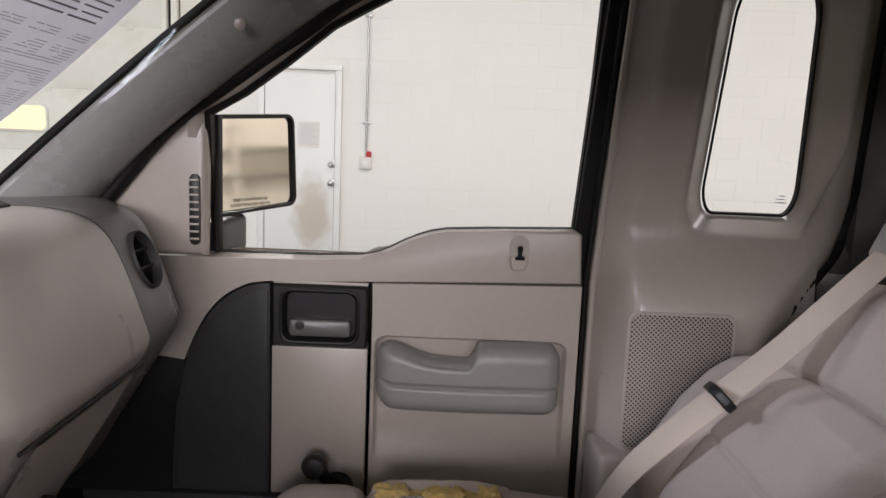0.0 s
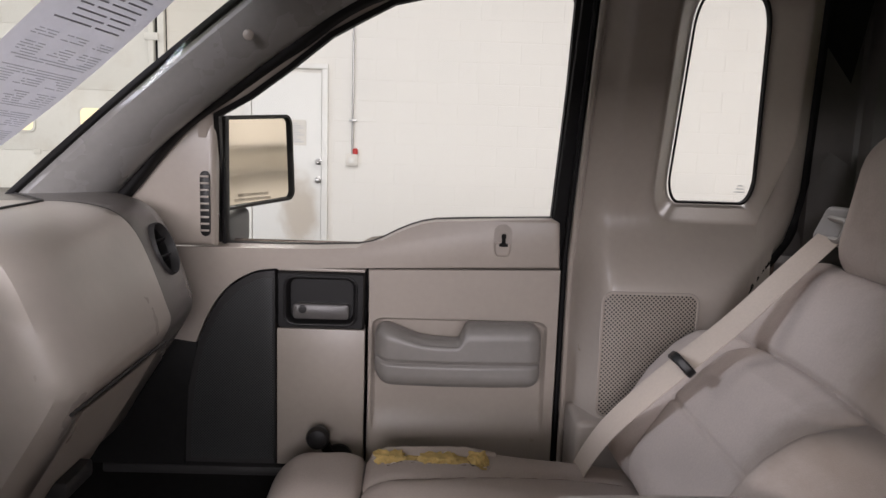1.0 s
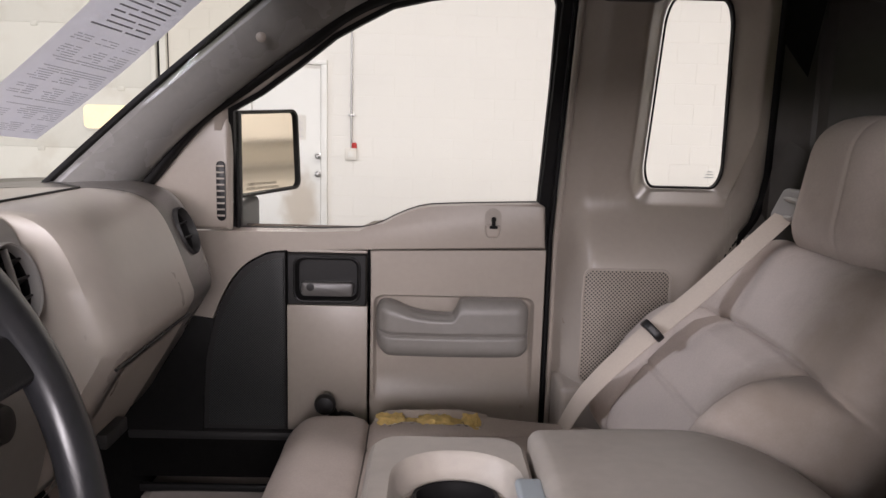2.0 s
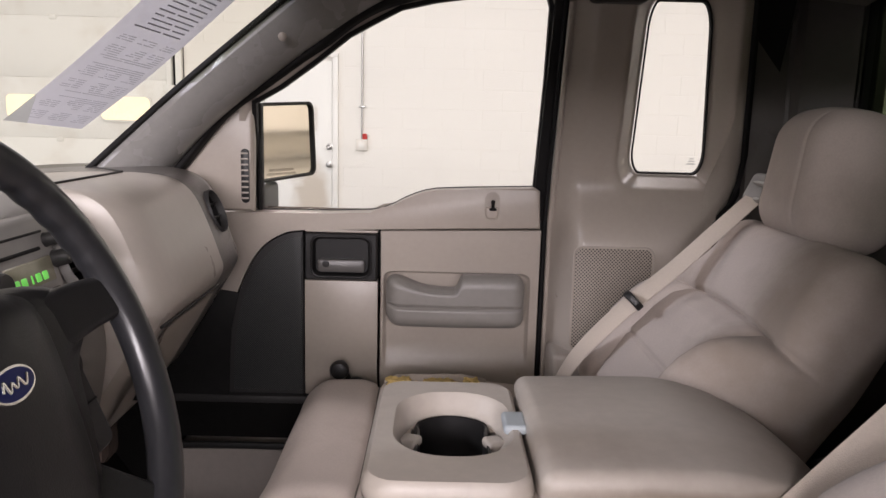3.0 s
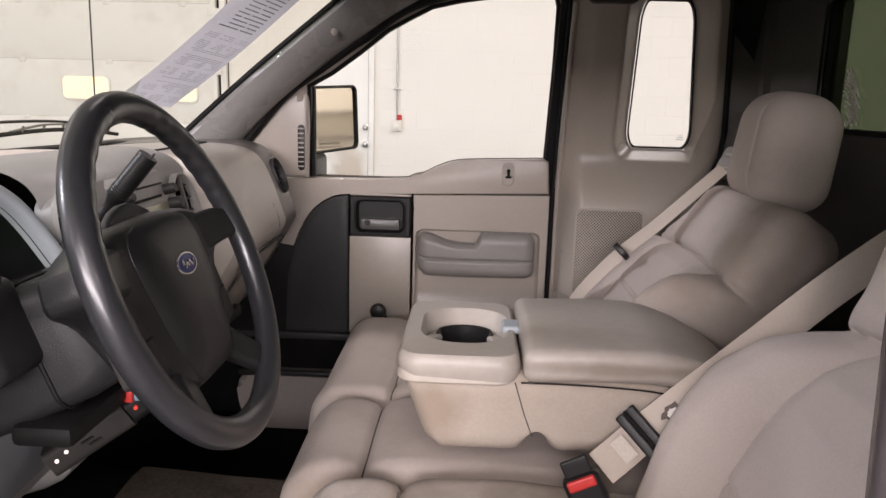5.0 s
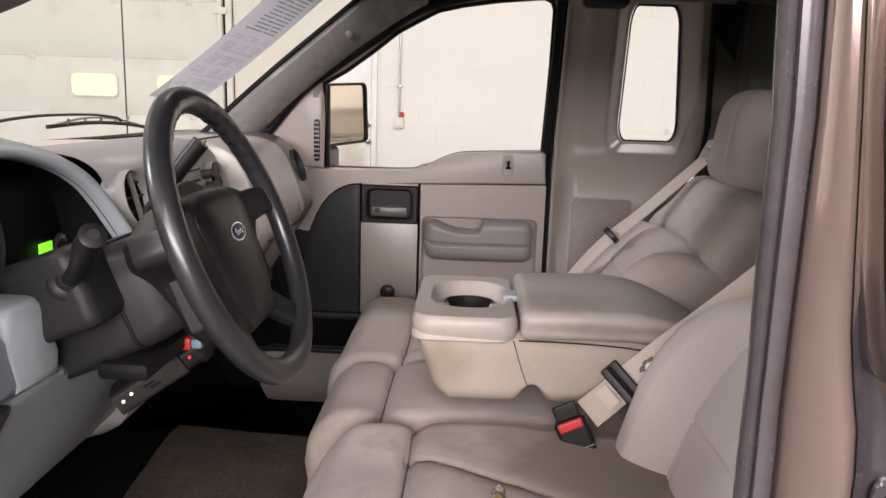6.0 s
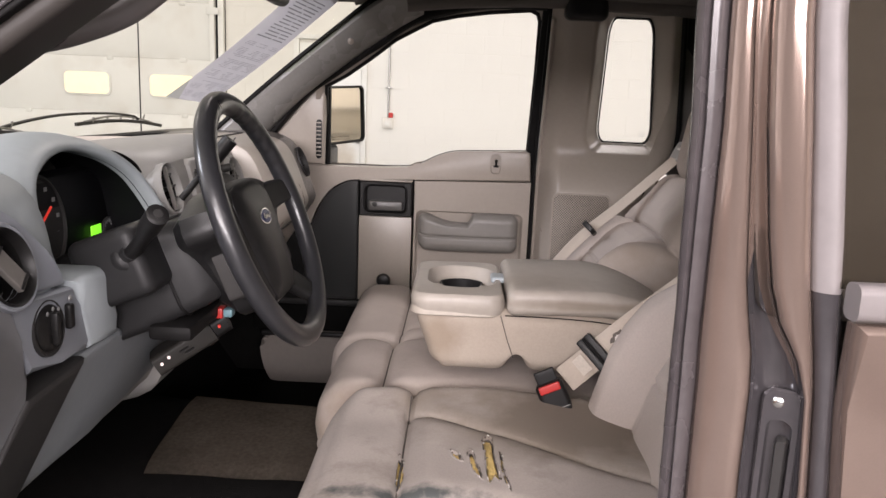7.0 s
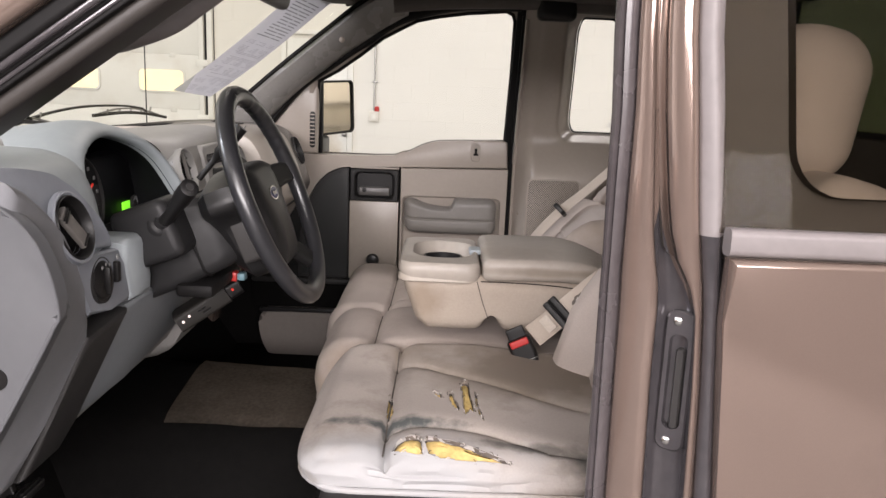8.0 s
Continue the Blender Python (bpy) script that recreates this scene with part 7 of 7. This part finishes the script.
def half_door():
    h = thing("rear_half_door", "bronze painted rear half door with a latch handle in its edge", "car door", (0.42, -0.42, 0.6))
    # x of the edge's bands at each height: seal, jamb, recess, flange, channel, skin
    bands = [(0.55, 0.348, 0.370, 0.412, 0.452, 0.460, 0.485), (1.06, 0.344, 0.364, 0.406, 0.446, 0.454, 0.473), (1.22, 0.342, 0.362, 0.402, 0.442, 0.448, 0.462),
             (1.30, 0.341, 0.361, 0.402, 0.438, 0.443, 0.457), (1.33, 0.341, 0.360, 0.400, 0.430, 0.440, 0.455), (1.36, 0.341, 0.360, 0.395, 0.415, 0.436, 0.453), (1.39, 0.340, 0.360, 0.391, 0.407, 0.432, 0.451),
             (1.43, 0.339, 0.360, 0.388, 0.401, 0.428, 0.448), (1.52, 0.338, 0.360, 0.382, 0.391, 0.420, 0.439), (1.60, 0.334, 0.357, 0.376, 0.385, 0.412, 0.430), (1.84, 0.328, 0.352, 0.368, 0.376, 0.398, 0.415)]
    out = Vector((-0.516, -0.857, 0))

    def at(x, z, o):
        return Vector((x, -0.375 - (x - 0.339) * 0.603, z)) + out * o

    def band(i, j, bulge, material, name, label="", lo=0.0, hi=9.0, skew=0.0):
        rows = []
        for z, *xs in bands:
            if lo <= z <= hi:
                a, b = xs[i], xs[j]
                row = [at(a, z, -0.03)]
                for k in range(9):
                    f = k / 8
                    row.append(at(a + (b - a) * f, z, bulge(f, z)))
                row.append(at(b, z, -0.03))
                rows.append(row)
        return part(name, loft(rows, closed=False), material, h, label, 50)
    arch = lambda f: math.sqrt(max(0.0, 1 - (2 * f - 1) ** 2))
    band(0, 1, lambda f, z: 0.012 * arch(f) - (0.006 if 0.4 < f < 0.55 else 0), SEAL_B, "weatherstrip", "dark brown rubber weatherstrip")
    band(1, 2, lambda f, z: -0.004 + 0.010 * arch(f) ** 0.6 + 0.004 * f, PAINT, "jamb_face", "bronze painted jamb")
    # the recess's shade is put into this darker paint
    band(2, 3, lambda f, z: 0.004 - 0.018 * arch(f) ** 0.7, PAINT_D, "latch_recess", hi=1.53)
    band(2, 3, lambda f, z: 0.004 - 0.018 * max(0.25, 1.3 - (z - 1.36) * 4 - 0.6 * f) * arch(f) ** 0.7, PAINT, "jamb_valley", "bronze painted jamb", 1.29)
    band(3, 4, lambda f, z: 0.002 + 0.008 * arch(f), PAINT, "edge_flange", "bronze painted edge flange")
    band(4, 5, lambda f, z: -0.004 + 0.005 * arch(f), RUBBER_G, "glass_channel", "grey glass channel", 1.39)
    band(4, 5, lambda f, z: -0.004 + 0.006 * arch(f), PAINT_D, "skin_edge", "dull painted door edge", 0, 1.39)
    part("skin", prism([(0.488, 0.55), (1.35, 0.55), (1.35, 1.371), (0.458, 1.371), (0.458, 1.30), (0.464, 1.22), (0.476, 1.06)], -0.466, -0.440, "y", 0.007, 3), PAINT, h, "bronze painted outer skin")
    part("belt_moulding", sweep([(0.456, -0.452, 1.388), (1.35, -0.452, 1.388)], rrect(0.024, 0.03, 0.008), (0, 0, 1)), RUBBER_G, h, "grey belt moulding")

    def side(co):
        k = max(0.0, co.z - 1.39)
        return Vector((co.x - 0.1 * k * max(0.0, 1 - (co.x - 0.44) * 4), co.y + 0.2 * k, co.z))
    part("pane", prism([(0.452, 1.395), (1.1, 1.395), (1.06, 1.84), (0.452, 1.84)], -0.441, -0.437, "y", 0, warp=side), PANE_TINT, h, "tinted half door glass").visible_shadow = False
    part("inner_trim", prism([(0.40, 0.62), (1.0, 0.62), (1.0, 1.37), (0.40, 1.37)], -0.40, -0.345, "y", 0.01), TAUPE_D, h, "dark inner trim")
    def inner(w, hh, r, y, dx=0.0):
        return [side(Vector((0.92 + dx + u, y, 1.63 + v))) for u, v in rrect(w, hh, r)]
    part("window_surround", loft([inner(1.0, 0.54, 0.02, -0.41, -0.02), inner(1.0, 0.54, 0.02, -0.375, -0.02), inner(0.735, 0.42, 0.06, -0.365), inner(0.72, 0.405, 0.055, -0.368), inner(0.715, 0.40, 0.053, -0.382)], caps=(False, False)), SURROUND, h, "taupe inner window surround")
    part("inner_pillar", prism([(0.36, 0.62), (0.44, 0.62), (0.44, 1.84), (0.36, 1.84)], -0.385, -0.345, "y", 0.01), TAUPE_D, h, "dark inner pillar trim")
    part("roof_frame", prism([(0.42, 1.80), (1.1, 1.80), (1.1, 1.88), (0.42, 1.88)], -0.40, -0.33, "y", 0.01), PAINT, h)

    def edge_loop(w, hh, r, o, cx=0.424, cz=1.215):
        return [at(cx + u * 0.857, cz + v, o) for u, v in rrect(w, hh, r)]
    pl = part("latch_plate", loft([edge_loop(0.034, 0.17, 0.012, -0.02), edge_loop(0.034, 0.17, 0.012, -0.007), edge_loop(0.030, 0.166, 0.011, -0.005), edge_loop(0.021, 0.115, 0.009, -0.005), edge_loop(0.018, 0.112, 0.008, -0.012),
                                   edge_loop(0.018, 0.112, 0.008, -0.026)]), PAINT_D, h, "dull painted latch plate")
    # black slab laid in the hollow as its shade
    part("latch_shade", loft([edge_loop(0.0185, 0.113, 0.008, -0.022), edge_loop(0.0185, 0.113, 0.008, -0.020)]), RUBBER, pl, "black slab standing for the hollow's shade")
    part("latch_lever", loft([edge_loop(0.010, 0.098, 0.004, -0.021, 0.4265, 1.207), edge_loop(0.010, 0.098, 0.004, -0.006, 0.4265, 1.207), edge_loop(0.007, 0.094, 0.003, -0.003, 0.4265, 1.207)]), CHARCOAL_GLOSS, pl, "dark latch lever")
    for z in (1.288, 1.142):
        part("screw", disc(at(0.421, z, -0.006), out, [(0.005, 0), (0.005, 0.002), (0.003, 0.0035)], 12), CHROME, pl, "bright screw")
    return h


half_door()

# torn cloth on the seats
for seat, label, outline in TEARS:
    rip("cushion_tear", label, outline, seat)


def torn_flap():
    """The passenger seat's torn cloth stands up behind crumbs of foam."""
    tree, s = TOPS["passenger"], SEATS["passenger"]

    def top(x, y):
        hit = tree.ray_cast(Vector((x, y, 1.4)), Vector((0, 0, -1)))[0]
        return hit.z if hit else 0.96
    loops = []
    for x in np.linspace(0.03, 0.245, 26):
        k = (x - 0.03) / 0.215
        h = 0.013 * math.sin(math.pi * min(1.0, 0.12 + 0.84 * k)) ** 0.4 + 0.002 * noise.noise(Vector((x * 60, 0, 0)))
        y = 1.146 + 0.004 * noise.noise(Vector((x * 40, 3, 0)))
        z = top(x, 1.15)
        loops.append([(x, y - 0.004, z - 0.006), (x, y - 0.0035, z + h * 0.6), (x, y - 0.001, z + h), (x, y + 0.002, z + h), (x, y + 0.006, z + h * 0.5), (x, y + 0.012, z - 0.002)])
    f = part("torn_flap", loft(loops), CLOTH, s, "grey torn cloth flap standing up", 60)
    for x, w, d, h in ((0.062, 0.022, 0.013, 0.009), (0.145, 0.026, 0.014, 0.006), (0.214, 0.016, 0.011, 0.011)):
        lump = soft((x, 1.126, top(x, 1.126) + 0.001), (w, d, h), min(w, d, h) * 0.6, (10, 6, 5),
                    shape=lambda p, c: p * (1 + 0.5 * noise.noise(Vector((p.x * 160 + x * 90, p.y * 160, p.z * 160)))))
        part("foam_crumb", lump, FOAM, f, "crumbling yellow foam")


torn_flap()

# ---- wall blocks ----
def blocks():
    bw, bh, gap = 0.4, 0.2, 0.003
    made = {}
    def mesh_for(w):
        key = round(w, 3)
        if key not in made:
            bm = bmesh.new()
            x0, x1, z0, z1, e = gap / 2, w - gap / 2, gap / 2, bh - gap / 2, 0.006
            back = [bm.verts.new((x, 0.004, z)) for x, z in ((x0, z0), (x1, z0), (x1, z1), (x0, z1))]
            rim = [bm.verts.new((x, 0.001, z)) for x, z in ((x0, z0), (x1, z0), (x1, z1), (x0, z1))]
            frt = [bm.verts.new((x, 0.0, z)) for x, z in ((x0 + e, z0 + e), (x1 - e, z0 + e), (x1 - e, z1 - e), (x0 + e, z1 - e))]
            for a, b in ((back, rim), (rim, frt)):
                for i in range(4):
                    bm.faces.new((a[i], a[(i + 1) % 4], b[(i + 1) % 4], b[i]))
            bm.faces.new(frt)
            bmesh.ops.recalc_face_normals(bm, faces=bm.faces)
            me = bpy.data.meshes.new("block")
            bm.to_mesh(me)
            bm.free()
            me.materials.append(BLOCK)
            made[key] = me
        return made[key]
    rest_v, rest_f = [], []
    count = 0
    for row in range(24):
        z = row * bh
        x = -2.44 + (0.2 if row % 2 else 0.0)
        if row % 2:
            spans = [(-2.44, 0.2)]
        else:
            spans = []
        while x < 9.6:
            spans.append((x, bw))
            x += bw
        for sx, w in spans:
            if sx + w > -1.70 and sx < -0.895 and z < 2.1:
                if sx < -1.70 and -1.70 - sx > 0.05:
                    w = -1.70 - sx
                elif sx + w > -0.895 and sx + w + 0.895 > 0.05:
                    w, sx = sx + w + 0.895, -0.895
                else:
                    continue
            near = -2.44 <= sx < 2.6 and 0.6 <= z < 3.3 and count < 300
            me = mesh_for(w)
            if near:
                ob = new("block", me)
                ob.location = (sx, WALL_Y, z)
                ob.parent = wall_north
                count += 1
            else:
                k = len(rest_v)
                rest_v += [(v.co.x + sx, v.co.y + WALL_Y, v.co.z + z) for v in me.vertices]
                rest_f += [tuple(i + k for i in p.vertices) for p in me.polygons]
    me = bpy.data.meshes.new("blocks")
    me.from_pydata(rest_v, [], rest_f)
    me.materials.append(BLOCK)
    ob = new("blocks", me)
    ob.parent = wall_north
    tagged(ob, "white painted blocks of the wall", kind="stuff")


blocks()
